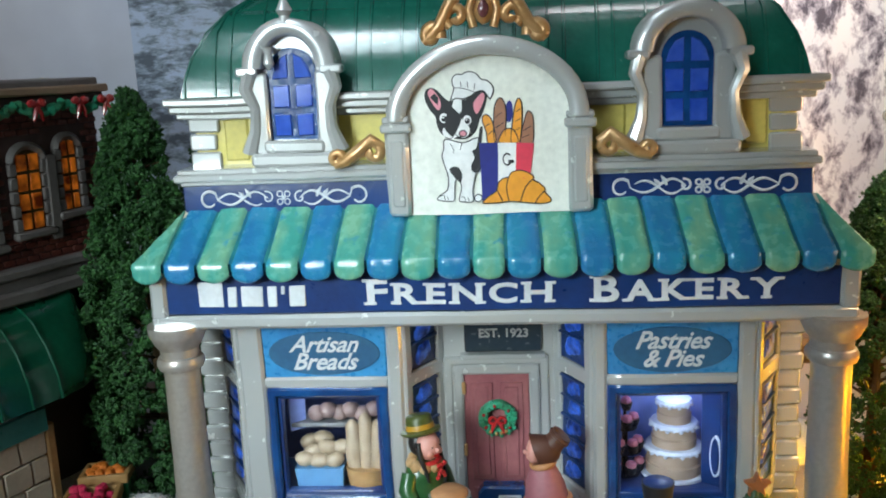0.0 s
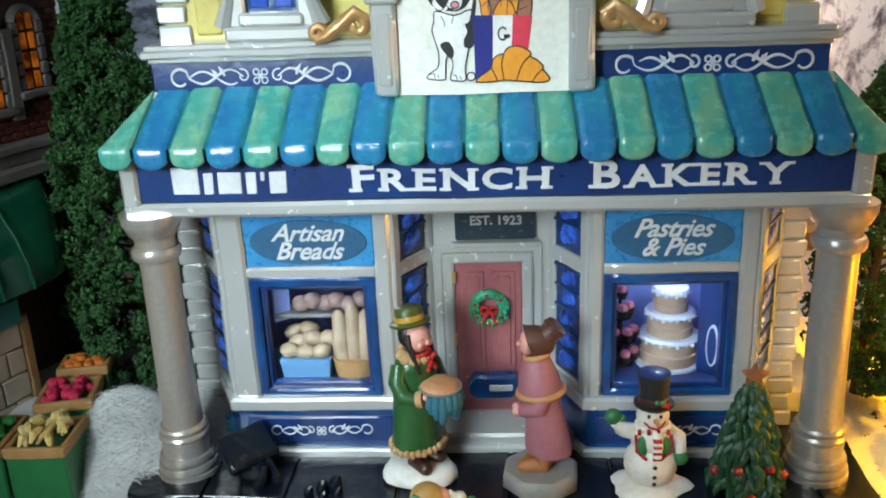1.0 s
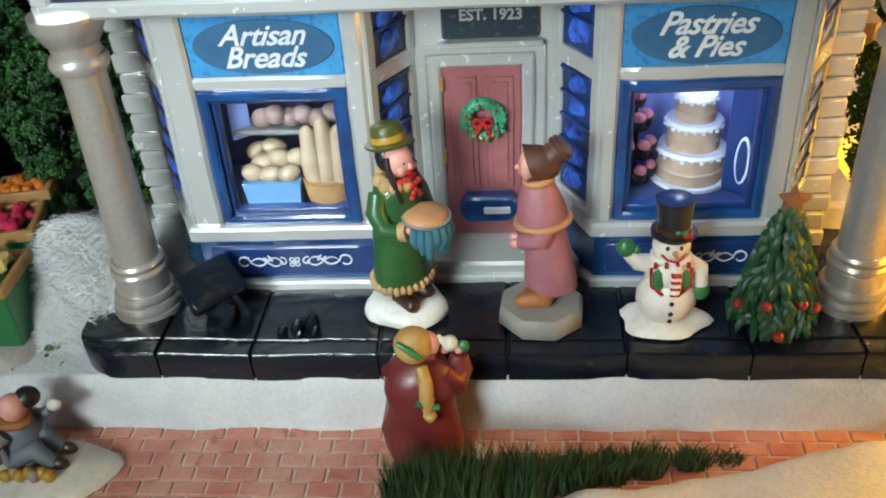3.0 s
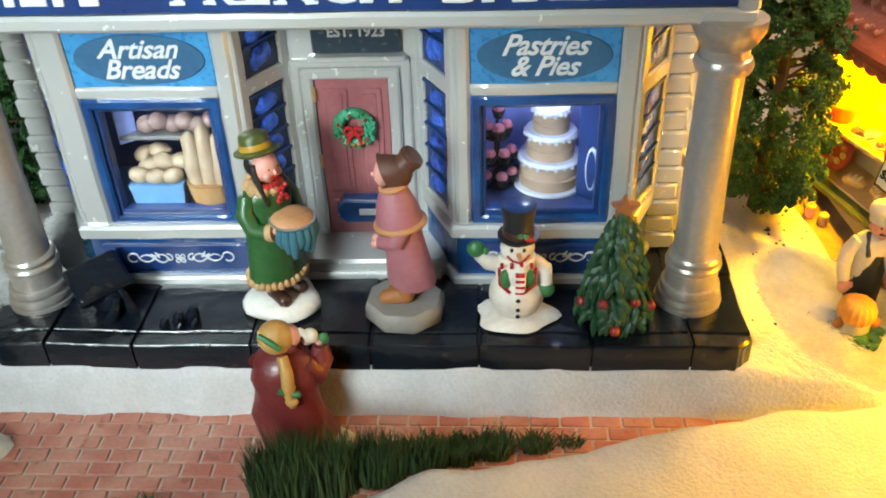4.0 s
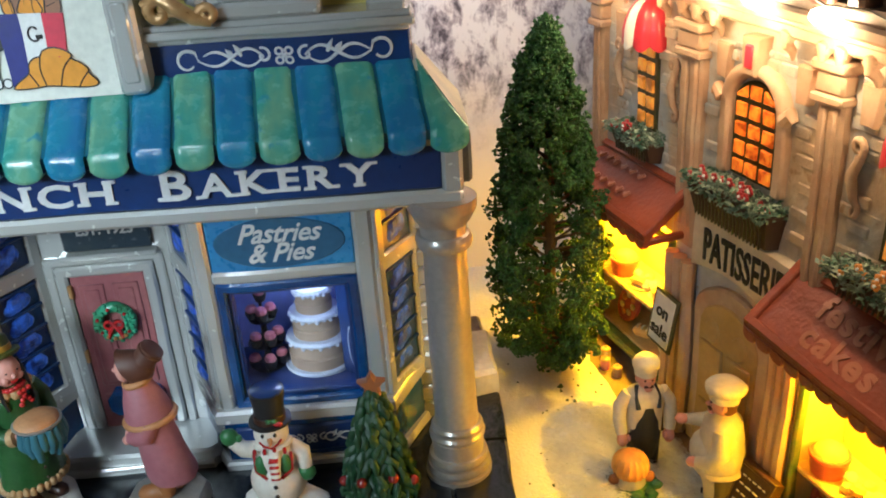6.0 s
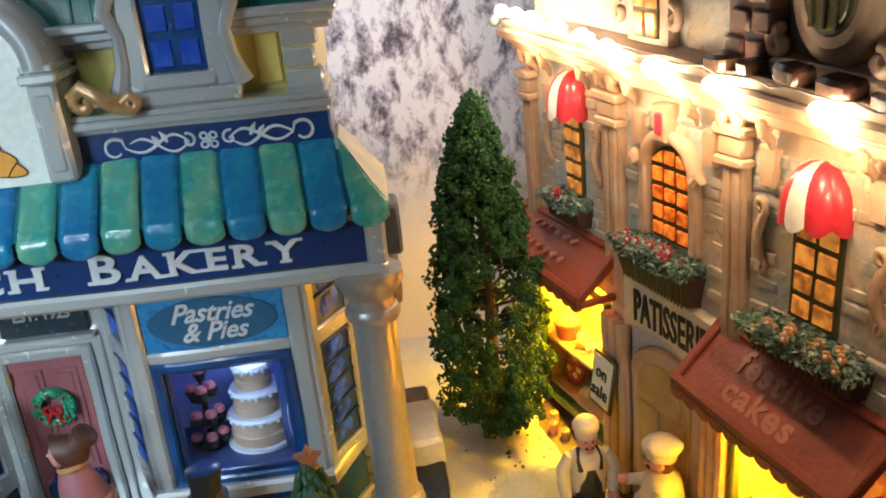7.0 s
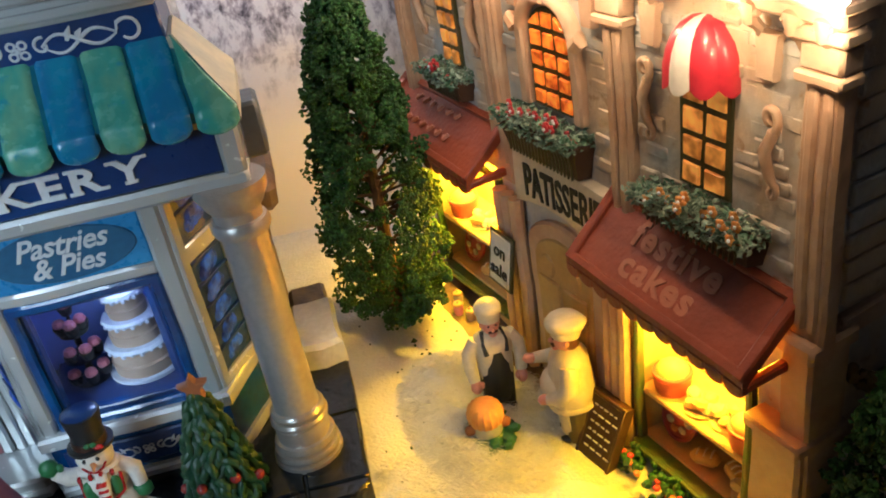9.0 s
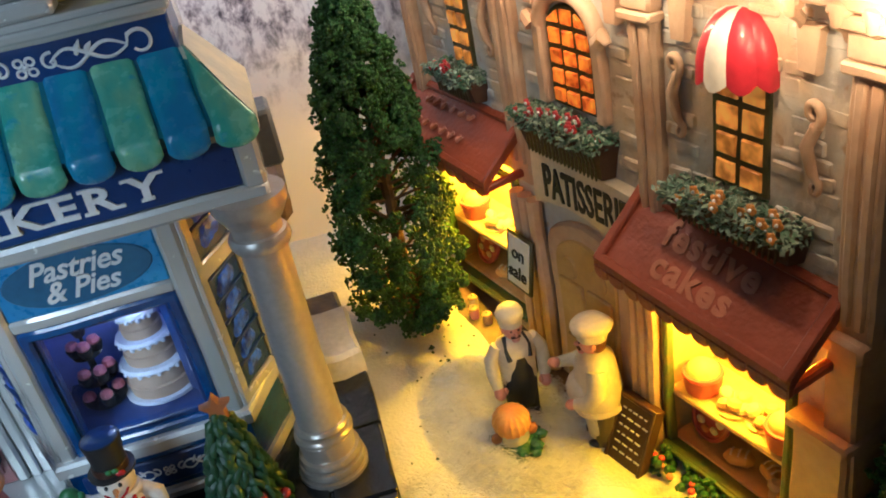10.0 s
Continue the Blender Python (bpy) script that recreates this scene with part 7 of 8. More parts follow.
def lady_with_pie(x, y, z, facing):
    """Built looking to the front, then turned."""
    bm = B()
    lump(bm, (0, 0), [(1.02, 0), (1.22, 0.12), (1.2, 0.35), (0.98, 0.54), (0.02, 0.6)], 0.9, 1.0, 22, 0, amp=0.05)
    for sx, fy, toe in ((-0.3, -0.15, -0.2), (0.28, 0.0, 0.25)):
        tube(bm, [(sx, fy + 0.1, 1.35), (sx, fy + 0.05, 0.9), (sx, fy, 0.62)], [0.24, 0.22, 0.22], 10, 1)
        tube(bm, [(sx, fy + 0.18, 0.68), (sx + 0.2 * toe, fy - 0.2, 0.68), (sx + 0.5 * toe, fy - 0.55, 0.66), (sx + 0.55 * toe, fy - 0.68, 0.64)], [0.2, 0.22, 0.22, 0.12], 10, 1)
    lump(bm, (0, 0), [(0.9, 1.25), (0.93, 1.4), (0.86, 2.0), (0.76, 2.8), (0.72, 3.5), (0.74, 3.9), (0.62, 4.3), (0.36, 4.55)], 1.0, 0.84, 26, 2, (0, 0), 0.03)
    for i in range(30):
        a = 2 * math.pi * i / 30
        ball(bm, (0.93 * math.cos(a), 0.79 * math.sin(a), 1.28 + 0.03 * (i % 2)), (0.12, 0.11, 0.15), 6, 3)
    for k in range(9):
        a = radians(-90 + 40 * k)
        ball(bm, (0.46 * math.cos(a), 0.36 * math.sin(a) - 0.05, 4.38 - 0.08 * math.sin(-a)), (0.24, 0.2, 0.22), 8, 3)
    # knotted scarf
    for k in range(9):
        a = radians(-150 + 15 * k)
        ball(bm, (0.42 * math.cos(a), 0.42 * math.sin(a) - 0.08, 4.48), (0.1, 0.09, 0.075), 7, 4)
    for dx, dz in ((0.12, 4.36), (0.26, 4.4), (0.0, 4.36), (0.1, 4.2), (0.2, 4.08), (0.02, 4.1), (0.26, 3.98), (-0.04, 3.98)):
        ball(bm, (dx + 0.02, -0.62, dz), (0.085, 0.07, 0.08), 7, 4)
    # head, hair, plaits, hat
    ball(bm, (0.0, -0.18, 4.95), (0.40, 0.42, 0.48), 18, 5)
    ball(bm, (0.0, -0.6, 4.9), (0.075, 0.1, 0.09), 8, 5)
    for s in (-1, 1):
        ball(bm, (s * 0.2, -0.49, 4.82), (0.13, 0.1, 0.12), 8, 5)
        ball(bm, (s * 0.16, -0.555, 5.03), (0.038, 0.03, 0.022), 7, 6)
        tube(bm, [(s * 0.36, -0.15, 5.15), (s * 0.42, -0.24, 4.8), (s * 0.4, -0.4, 4.4), (s * 0.38, -0.58, 3.95)], [0.09, 0.09, 0.085, 0.04], 8, 6)
    tube(bm, [(-0.09, -0.56, 4.74), (0, -0.59, 4.72), (0.09, -0.56, 4.74)], 0.035, 6, 4)
    ball(bm, (0, 0.12, 5.0), (0.43, 0.36, 0.46), 16, 6)
    hm = Matrix.Translation((0, 0.08, 5.34)) @ Euler((-0.24, 0.05, 0)).to_matrix().to_4x4()
    lathe(bm, [(0.3, -0.02), (0.58, -0.04), (0.65, 0.02), (0.64, 0.08), (0.5, 0.09), (0.44, 0.12), (0.43, 0.4), (0.40, 0.52), (0.3, 0.57), (0.02, 0.55)], (0, 0, 0), 24, 7, hm)
    lathe(bm, [(0.46, 0.1), (0.465, 0.2), (0.45, 0.27)], (0, 0, 0), 22, 8, hm)
    # arms and cuffs
    for s in (-1, 1):
        tube(bm, [(s * 0.6, 0.05, 4.15), (s * 0.82, -0.02, 3.7), (s * 0.8, -0.25, 3.25), (s * 0.6, -0.62, 3.2), (s * 0.5, -0.72, 3.22)], [0.26, 0.28, 0.27, 0.22, 0.2], 12, 2)
        tube(bm, [(s * 0.56, -0.62, 3.2), (s * 0.48, -0.8, 3.24)], [0.27, 0.26], 12, 3)
        ball(bm, (s * 0.42, -0.9, 3.3), (0.17, 0.18, 0.13), 10, 5)
    c = (0.05, -1.0, 0)
    lathe(bm, [(0.42, 3.24), (0.56, 3.42), (0.66, 3.5), (0.67, 3.55), (0.56, 3.56)], c, 24, 11)
    lathe(bm, [(0.6, 3.52), (0.6, 3.6), (0.5, 3.68), (0.3, 3.73), (0.02, 3.74)], c, 24, 10)
    for k in range(13):
        a = radians(-170 + 19 * k)
        r = 0.58
        tube(bm, [(c[0] + r * math.cos(a), c[1] + r * math.sin(a), 3.46), (c[0] + 0.6 * math.cos(a), c[1] + 0.6 * math.sin(a), 3.1), (c[0] + 0.52 * math.cos(a), c[1] + 0.5 * math.sin(a), 2.85 - 0.16 * (k % 3))], [0.1, 0.16, 0.09], 8, 9)
    for i in range(5):
        ball(bm, (0.02, -0.75 + 0.0 * i, 2.9 - 0.35 * i), (0.05, 0.04, 0.05), 6, 1)
    turn_verts(bm, x, y, z, facing)
    return solid("lady_figurine", bm, [SNOWBASE, BOOT, COATG, FUR, SCARF, SKIN, HAIR, HATG, HATB, TEAL, PIE, TIN], (x, y, z), "painted figurine in dark green coat holding a pie", "figurine", sharp=60)


def lady_in_mauve(x, y, z):
    bm = B()
    rg = [[(x + r * math.cos(math.pi / 4 * k + 0.3), y + 0.95 * r * math.sin(math.pi / 4 * k + 0.3), zz) for k in range(8)] for r, zz in ((1.16, z), (1.24, z + 0.1), (1.22, z + 0.5), (1.12, z + 0.62))]
    loft(bm, rg, mi=0)
    for dx, dy in ((-0.1, -0.2), (0.15, 0.2)):
        tube(bm, [(x + dx + 0.25, y + dy, z + 1.45), (x + dx + 0.2, y + dy, z + 0.95), (x + dx + 0.15, y + dy, z + 0.72)], [0.28, 0.27, 0.25], 10, 1)
        tube(bm, [(x + dx + 0.3, y + dy, z + 0.76), (x + dx - 0.1, y + dy, z + 0.8), (x + dx - 0.5, y + dy - 0.03, z + 0.76), (x + dx - 0.62, y + dy - 0.03, z + 0.74)], [0.22, 0.26, 0.23, 0.12], 10, 1)
    lump(bm, (x + 0.3, y), [(0.78, z + 1.2), (0.8, z + 1.35), (0.7, z + 2.2), (0.6, z + 3.2), (0.52, z + 3.9)], 0.9, 0.8, 26, 2, (-0.38, 0), 0.025)
    lump(bm, (x + 0.02, y), [(0.72, z + 3.2), (0.73, z + 3.3), (0.64, z + 3.8), (0.46, z + 4.3), (0.3, z + 4.55)], 0.95, 0.84, 24, 2, (-0.14, 0), 0.02)
    tr = Euler((0, -0.12, 0)).to_matrix().to_4x4() @ Euler((radians(90), 0, 0)).to_matrix().to_4x4() @ Matrix.Diagonal((1, 1, 0.88, 1))
    ring(bm, (x + 0.02, y, z + 3.28), 0.69, 0.10, 30, 10, 3, tr)
    tr2 = Euler((0, -0.2, 0)).to_matrix().to_4x4() @ Euler((radians(90), 0, 0)).to_matrix().to_4x4()
    ring(bm, (x - 0.1, y, z + 4.5), 0.34, 0.10, 22, 8, 3, tr2)
    for dy in (-0.42, 0.4):
        tube(bm, [(x + 0.1, y + dy, z + 3.3), (x - 0.05, y + dy - 0.05, z + 2.95), (x - 0.4, y + dy * 0.6, z + 2.75), (x - 0.6, y + dy * 0.4, z + 2.7)], [0.26, 0.3, 0.26, 0.2], 10, 2)
        ball(bm, (x - 0.72, y + dy * 0.35, z + 2.62), (0.15, 0.13, 0.15), 8, 4)
    ball(bm, (x - 0.34, y - 0.02, z + 4.9), (0.28, 0.28, 0.38), 14, 4)
    ball(bm, (x - 0.64, y - 0.02, z + 4.86), (0.08, 0.06, 0.08), 8, 4)
    ball(bm, (x - 0.55, y - 0.02, z + 4.7), (0.08, 0.1, 0.07), 8, 4)
    # hood: a wide rim round the face, a smooth crown, a squared peak at the back
    hood = [(-0.36, 0.40, 0.45, 4.96), (-0.28, 0.43, 0.48, 4.95), (-0.1, 0.44, 0.48, 4.94), (0.1, 0.42, 0.46, 4.93), (0.28, 0.36, 0.40, 4.92), (0.4, 0.26, 0.3, 4.92), (0.46, 0.12, 0.14, 4.92)]
    crown = Matrix.Translation((x + 0.2, y, z + 5.12)) @ Euler((0, 0.75, 0)).to_matrix().to_4x4()
    lathe(bm, [(0.36, -0.15), (0.33, 0.1), (0.32, 0.24), (0.37, 0.27), (0.37, 0.34), (0.33, 0.37), (0.34, 0.44), (0.28, 0.47), (0.02, 0.46)], (0, 0, 0), 18, 5, crown)
    rings = []
    for hx, ry, rz, cz in hood:
        sq = 1.0
        rr_ = []
        for i in range(18):
            a = 2 * math.pi * i / 18
            c, s = math.cos(a), math.sin(a)
            rr_.append((x - 0.02 + hx + (-0.14 * s if hx < -0.2 else 0), y + ry * math.copysign(abs(c) ** sq, c), z + cz + rz * math.copysign(abs(s) ** sq, s) + 0.06 * (hx < -0.3)))
        rings.append(rr_)
    loft(bm, rings, mi=5)
    ball(bm, (x - 0.40, y - 0.02, z + 4.9), (0.22, 0.32, 0.40), 14, 4)
    for s in (-1, 1):
        ball(bm, (x - 0.58, y - 0.02 + s * 0.12, z + 4.98), (0.03, 0.045, 0.03), 6, 5)
        tube(bm, [(x - 0.2, y + s * 0.28, z + 4.65), (x - 0.38, y + s * 0.2, z + 4.5), (x - 0.42, y + s * 0.1, z + 4.3)], [0.05, 0.06, 0.03], 6, 5)
    return solid("lady_figurine", bm, [STONEB, RUST, MAUVE, TANTRIM, SKIN, BONNET], (x, y, z), "painted figurine in mauve cape and brown bonnet on grey base", "figurine", sharp=50)


def snowman(x, y, z):
    bm = B()
    lump(bm, (x, y), [(1.0, z), (1.22, z + 0.08), (1.1, z + 0.22), (0.7, z + 0.34), (0.02, z + 0.36)], 1.0, 0.7, 24, 0, amp=0.07)
    ball(bm, (x, y, z + 0.95), (0.82, 0.74, 0.8), 18, 0)
    ball(bm, (x, y, z + 1.85), (0.66, 0.6, 0.62), 16, 0)
    ball(bm, (x, y - 0.04, z + 2.62), (0.5, 0.47, 0.46), 16, 0)
    for s in (-1, 1):
        if s < 0:
            arm = [(x - 0.45, y, z + 2.0), (x - 0.85, y - 0.05, z + 2.1), (x - 1.1, y - 0.1, z + 2.4)]
        else:
            arm = [(x + 0.45, y, z + 2.05), (x + 0.8, y - 0.05, z + 1.85), (x + 0.85, y - 0.15, z + 1.4)]
        tube(bm, arm, [0.26, 0.24, 0.19], 10, 0)
        e = arm[-1]
        ball(bm, (e[0] - (0.08 if s < 0 else 0), e[1], e[2] + (0.18 if s < 0 else -0.2)), (0.27, 0.2, 0.27), 10, 1)
        ball(bm, (e[0] + (0.2 if s < 0 else -0.15), e[1] - 0.05, e[2] + (0.15 if s < 0 else -0.1)), (0.1, 0.1, 0.13), 8, 1)
        ball(bm, (x + s * 0.33, y - 0.43, z + 1.75), (0.2, 0.16, 0.36), 10, 1)
        tube(bm, [(x + s * 0.52, y - 0.36, z + 2.1), (x + s * 0.5, y - 0.48, z + 1.6), (x + s * 0.2, y - 0.6, z + 1.38)], 0.05, 6, 2)
        ball(bm, (x + s * 0.17, y - 0.44, z + 2.76), (0.06, 0.05, 0.07), 6, 3)
    lump(bm, (x, y - 0.02), [(0.5, z + 2.18), (0.56, z + 2.28), (0.5, z + 2.38)], 1.0, 0.95, 16, 0, amp=0.05)
    tube(bm, [(x + 0.1, y - 0.5, z + 2.3), (x + 0.08, y - 0.66, z + 1.9), (x + 0.06, y - 0.72, z + 1.45)], [0.14, 0.16, 0.14], 8, 0, 0.5)
    for k in range(4):
        box(bm, x - 0.06, x + 0.2, y - 0.79, y - 0.6, z + 1.45 + 0.2 * k, z + 1.52 + 0.2 * k, 0.02, 2)
        box(bm, x - 0.5 + 0.28 * k, x - 0.4 + 0.28 * k, y - 0.58, y - 0.45, z + 2.2, z + 2.36, 0.02, 2)
    tube(bm, [(x - 0.3, y - 0.4, z + 2.55), (x - 0.15, y - 0.48, z + 2.42), (x + 0.05, y - 0.52, z + 2.38), (x + 0.22, y - 0.46, z + 2.46), (x + 0.32, y - 0.38, z + 2.58)], 0.035, 6, 2)
    tube(bm, [(x + 0.02, y - 0.46, z + 2.64), (x + 0.06, y - 0.75, z + 2.6)], [0.09, 0.02], 7, 4)
    for k, zz in enumerate((1.2, 0.85, 0.6)):
        ball(bm, (x + 0.02, y - 0.75 + 0.02 * k, z + zz), (0.07, 0.05, 0.07), 6, 3)
    lump(bm, (x + 0.02, y), [(0.5, z + 2.92), (0.6, z + 2.97), (0.6, z + 3.04), (0.44, z + 3.06), (0.43, z + 3.4), (0.5, z + 3.88), (0.5, z + 3.92), (0.46, z + 3.94)], 1.0, 1.0, 20, 3, (0, 0.12), 0.015)
    # Hat top is blue to carry a bluish reflection in its colour.
    lump(bm, (x + 0.02, y + 0.12), [(0.46, z + 3.935), (0.44, z + 3.955), (0.02, z + 3.96)], 1.0, 1.0, 20, 5, amp=0)
    lump(bm, (x + 0.02, y), [(0.46, z + 3.06), (0.465, z + 3.2), (0.45, z + 3.25)], 1.0, 1.0, 18, 6, amp=0.02)
    for dx, mi in ((0.0, 1), (0.16, 1), (0.3, 2), (0.22, 2)):
        ball(bm, (x + dx + 0.05, y - 0.44, z + 3.12 + 0.1 * (mi == 1)), (0.1, 0.06, 0.08), 6, mi)
    return solid("snowman_figurine", bm, [SMAN, MITT, RED, BLACK, TANTRIM, NAVY, BOOT], (x, y, z), "painted snowman with black top hat and green mittens", "figurine", sharp=55)


def girl_with_bird(x, y, z):
    bm = B()
    lump(bm, (x + 0.3, y), [(0.95, z), (1.0, z + 0.12), (0.8, z + 0.3), (0.02, z + 0.34)], 1.0, 0.8, 18, 0, amp=0.06)
    lump(bm, (x, y), [(0.86, z + 0.25), (0.98, z + 0.5), (0.86, z + 1.4), (0.74, z + 2.2), (0.82, z + 2.8), (0.66, z + 3.3), (0.25, z + 3.6)], 1.05, 0.85, 22, 1, (0, 0.25), 0.05)
    for s in (-1, 1):
        tube(bm, [(x + s * 0.5, y + 0.2, z + 3.1), (x + s * 0.72 + 0.1, y + 0.25, z + 2.7), (x + s * 0.55 + 0.35, y + 0.45, z + 3.05), (x + 0.72 + s * 0.2, y + 0.5, z + 3.45)], [0.34, 0.38, 0.32, 0.2], 10, 1)
        ball(bm, (x + 0.75 + s * 0.16, y + 0.5, z + 3.62), (0.13, 0.12, 0.15), 8, 2)
    ball(bm, (x - 0.05, y + 0.2, z + 4.0), (0.45, 0.46, 0.52), 16, 3)
    ball(bm, (x + 0.26, y + 0.3, z + 3.95), (0.26, 0.3, 0.36), 12, 2)
    ball(bm, (x + 0.3, y + 0.06, z + 3.72), (0.14, 0.14, 0.14), 8, 1)
    tube(bm, [(x + 0.12, y - 0.2, z + 3.65), (x + 0.22, y - 0.42, z + 3.25), (x + 0.22, y - 0.55, z + 2.7), (x + 0.28, y - 0.62, z + 2.15)], [0.14, 0.16, 0.17, 0.08], 8, 3)
    for k in range(5):
        ball(bm, (x + 0.2 + 0.02 * k, y - 0.42 - 0.05 * k, z + 3.3 - 0.24 * k), (0.17, 0.15, 0.15), 8, 3)
    tube(bm, [(x - 0.38, y - 0.1, z + 4.3), (x - 0.1, y - 0.24, z + 4.18), (x + 0.12, y - 0.26, z + 3.95)], [0.07, 0.1, 0.08], 6, 4)
    for s in (-1, 1):
        tube(bm, [(x + 0.25, y - 0.62, z + 2.62), (x + 0.25 + s * 0.25, y - 0.62, z + 2.7 - 0.06 * s)], [0.07, 0.1], 6, 4)
    ball(bm, (x + 0.72, y + 0.45, z + 3.85), (0.2, 0.18, 0.24), 10, 0)
    tube(bm, [(x + 0.72, y + 0.42, z + 3.8), (x + 0.55, y + 0.35, z + 4.05), (x + 0.5, y + 0.35, z + 4.2)], [0.12, 0.1, 0.03], 6, 0)
    ball(bm, (x + 1.02, y + 0.5, z + 3.7), (0.14, 0.12, 0.2), 8, 4)
    for v in bm.verts:
        v.co.x = x + 1.16 * (v.co.x - x) + 0.16 * max(0, 1.6 - (v.co.z - z))
    return solid("girl_figurine", bm, [WHITEP, REDCOAT, SKIN, BLOND, MITT], (x, y, z), "painted girl figurine in oxblood coat with blond plait", "figurine", sharp=60)


def baker_head(bm, z, hair):
    ball(bm, (0, -0.04, z), (0.3, 0.33, 0.38), 16, 2)
    ball(bm, (0, -0.38, z - 0.04), (0.07, 0.11, 0.08), 8, 2)
    ball(bm, (0, -0.3, z - 0.26), (0.14, 0.12, 0.1), 8, 2)
    tube(bm, [(-0.14, -0.34, z - 0.15), (0, -0.39, z - 0.12), (0.14, -0.34, z - 0.15)], 0.045, 6, hair)
    for s in (-1, 1):
        ball(bm, (s * 0.12, -0.34, z + 0.08), (0.04, 0.03, 0.035), 6, 4)
        ball(bm, (s * 0.3, 0.0, z - 0.02), (0.05, 0.09, 0.11), 7, 2)
    ball(bm, (0, 0.12, z - 0.04), (0.32, 0.28, 0.33), 12, 5)


def baker_in_apron(x, y, z, facing):
    bm = B()
    for s in (-1, 1):
        tube(bm, [(s * 0.26, 0, 1.5), (s * 0.28, 0, 0.6), (s * 0.29, -0.02, 0.12)], [0.32, 0.27, 0.24], 10, 3)
        tube(bm, [(s * 0.3, 0.15, 0.12), (s * 0.33, -0.2, 0.12), (s * 0.35, -0.42, 0.1)], [0.18, 0.2, 0.12], 9, 4)
    lump(bm, (0, 0), [(0.5, 1.2), (0.58, 1.6), (0.6, 2.2), (0.66, 2.7), (0.6, 3.0), (0.3, 3.22), (0.2, 3.3)], 1.0, 0.78, 22, 0, amp=0.02)
    rows = []
    for k, (w, zz, yy) in enumerate(((0.44, 0.5, -0.42), (0.5, 0.9, -0.5), (0.52, 1.5, -0.56), (0.5, 2.0, -0.56), (0.4, 2.3, -0.55), (0.38, 2.62, -0.55))):
        rows.append([(w * t, yy + 0.34 * t * t, zz) for t in (-1, -0.6, -0.2, 0.2, 0.6, 1)] + [(w * t, yy + 0.45, zz) for t in (0.9, -0.9)])
    loft(bm, rows, mi=1)
    for s in (-1, 1):
        tube(bm, [(s * 0.33, -0.44, 2.58), (s * 0.36, -0.3, 2.95), (s * 0.28, 0.0, 3.22)], 0.09, 8, 1)
        tube(bm, [(s * 0.55, 0, 2.98), (s * 0.82, 0.0, 2.5), (s * 0.86, -0.08, 2.0), (s * 0.8, -0.2, 1.55)], [0.22, 0.24, 0.22, 0.2], 11, 0)
        ball(bm, (s * 0.78, -0.25, 1.32), (0.2, 0.22, 0.27), 10, 2)
        ball(bm, (s * 0.6, -0.35, 1.42), (0.08, 0.1, 0.14), 7, 2)
    tube(bm, [(0, 0, 3.15), (0, -0.03, 3.4)], 0.18, 8, 2)
    baker_head(bm, 3.5, 5)
    lump(bm, (0, 0), [(0.36, 3.66), (0.38, 3.84), (0.37, 3.88), (0.43, 3.96), (0.44, 4.12), (0.36, 4.26), (0.02, 4.32)], 1.0, 1.0, 20, 0, amp=0.02)
    turn_verts(bm, x, y, z, facing)
    return solid("baker_figurine", bm, [WHITEP, APRON, SKIN, APRON, BLACK, BONNET], (x, y, z), "painted baker figurine in charcoal apron and white cap", "figurine", sharp=60)


def stout_baker(x, y, z, facing):
    bm = B()
    for s in (-1, 1):
        tube(bm, [(s * 0.26, 0.1, 1.6), (s * 0.28, 0.12, 0.7), (s * 0.29, 0.05, 0.12)], [0.36, 0.3, 0.26], 10, 3)
        tube(bm, [(s * 0.3, 0.2, 0.1), (s * 0.32, -0.2, 0.1), (s * 0.33, -0.4, 0.1)], [0.16, 0.18, 0.1], 9, 4)
    lump(bm, (0, 0), [(0.58, 1.3), (0.7, 1.5), (0.74, 1.9), (0.66, 2.5), (0.58, 2.95), (0.3, 3.2)], 1.0, 0.92, 24, 0, (0, 0.05), 0.02)
    ball(bm, (0, -0.32, 1.95), (0.6, 0.52, 0.55), 18, 0)
    lump(bm, (0, 0.0), [(0.68, 1.28), (0.76, 1.36), (0.72, 1.5)], 1.0, 0.95, 20, 0, amp=0.02)
    rows = []
    for w, zz, yy in ((0.46, 0.25, -0.36), (0.5, 0.8, -0.42), (0.55, 1.4, -0.58), (0.56, 1.9, -0.82)):
        rows.append([(w * t, yy + 0.3 * t * t, zz) for t in (-1, -0.6, -0.2, 0.2, 0.6, 1)] + [(w * t, yy + 0.42, zz) for t in (0.9, -0.9)])
    loft(bm, rows, mi=0)
    for s, arm in ((-1, [(-0.52, 0.0, 2.85), (-0.78, -0.1, 2.4), (-0.7, -0.45, 2.4), (-0.55, -0.75, 2.5), (-0.45, -0.95, 2.56)]), (1, [(0.52, 0.0, 2.85), (0.8, -0.05, 2.3), (0.72, -0.3, 1.95), (0.5, -0.62, 1.8)])):
        tube(bm, arm, [0.26, 0.27, 0.22, 0.17, 0.15][: len(arm)], 11, 0)
        e = arm[-1]
        ball(bm, (e[0], e[1] - 0.12, e[2]), (0.15, 0.2, 0.16), 9, 2)
    tube(bm, [(0, 0, 3.1), (0, -0.03, 3.35)], 0.2, 8, 2)
    baker_head(bm, 3.5, 5)
    lump(bm, (0, 0.02), [(0.37, 3.62), (0.4, 3.66), (0.4, 3.8), (0.38, 3.83), (0.52, 3.94), (0.55, 4.05), (0.46, 4.16), (0.2, 4.2), (0.02, 4.2)], 1.0, 1.05, 22, 0, amp=0.025)
    turn_verts(bm, x, y, z, facing, 1.1)
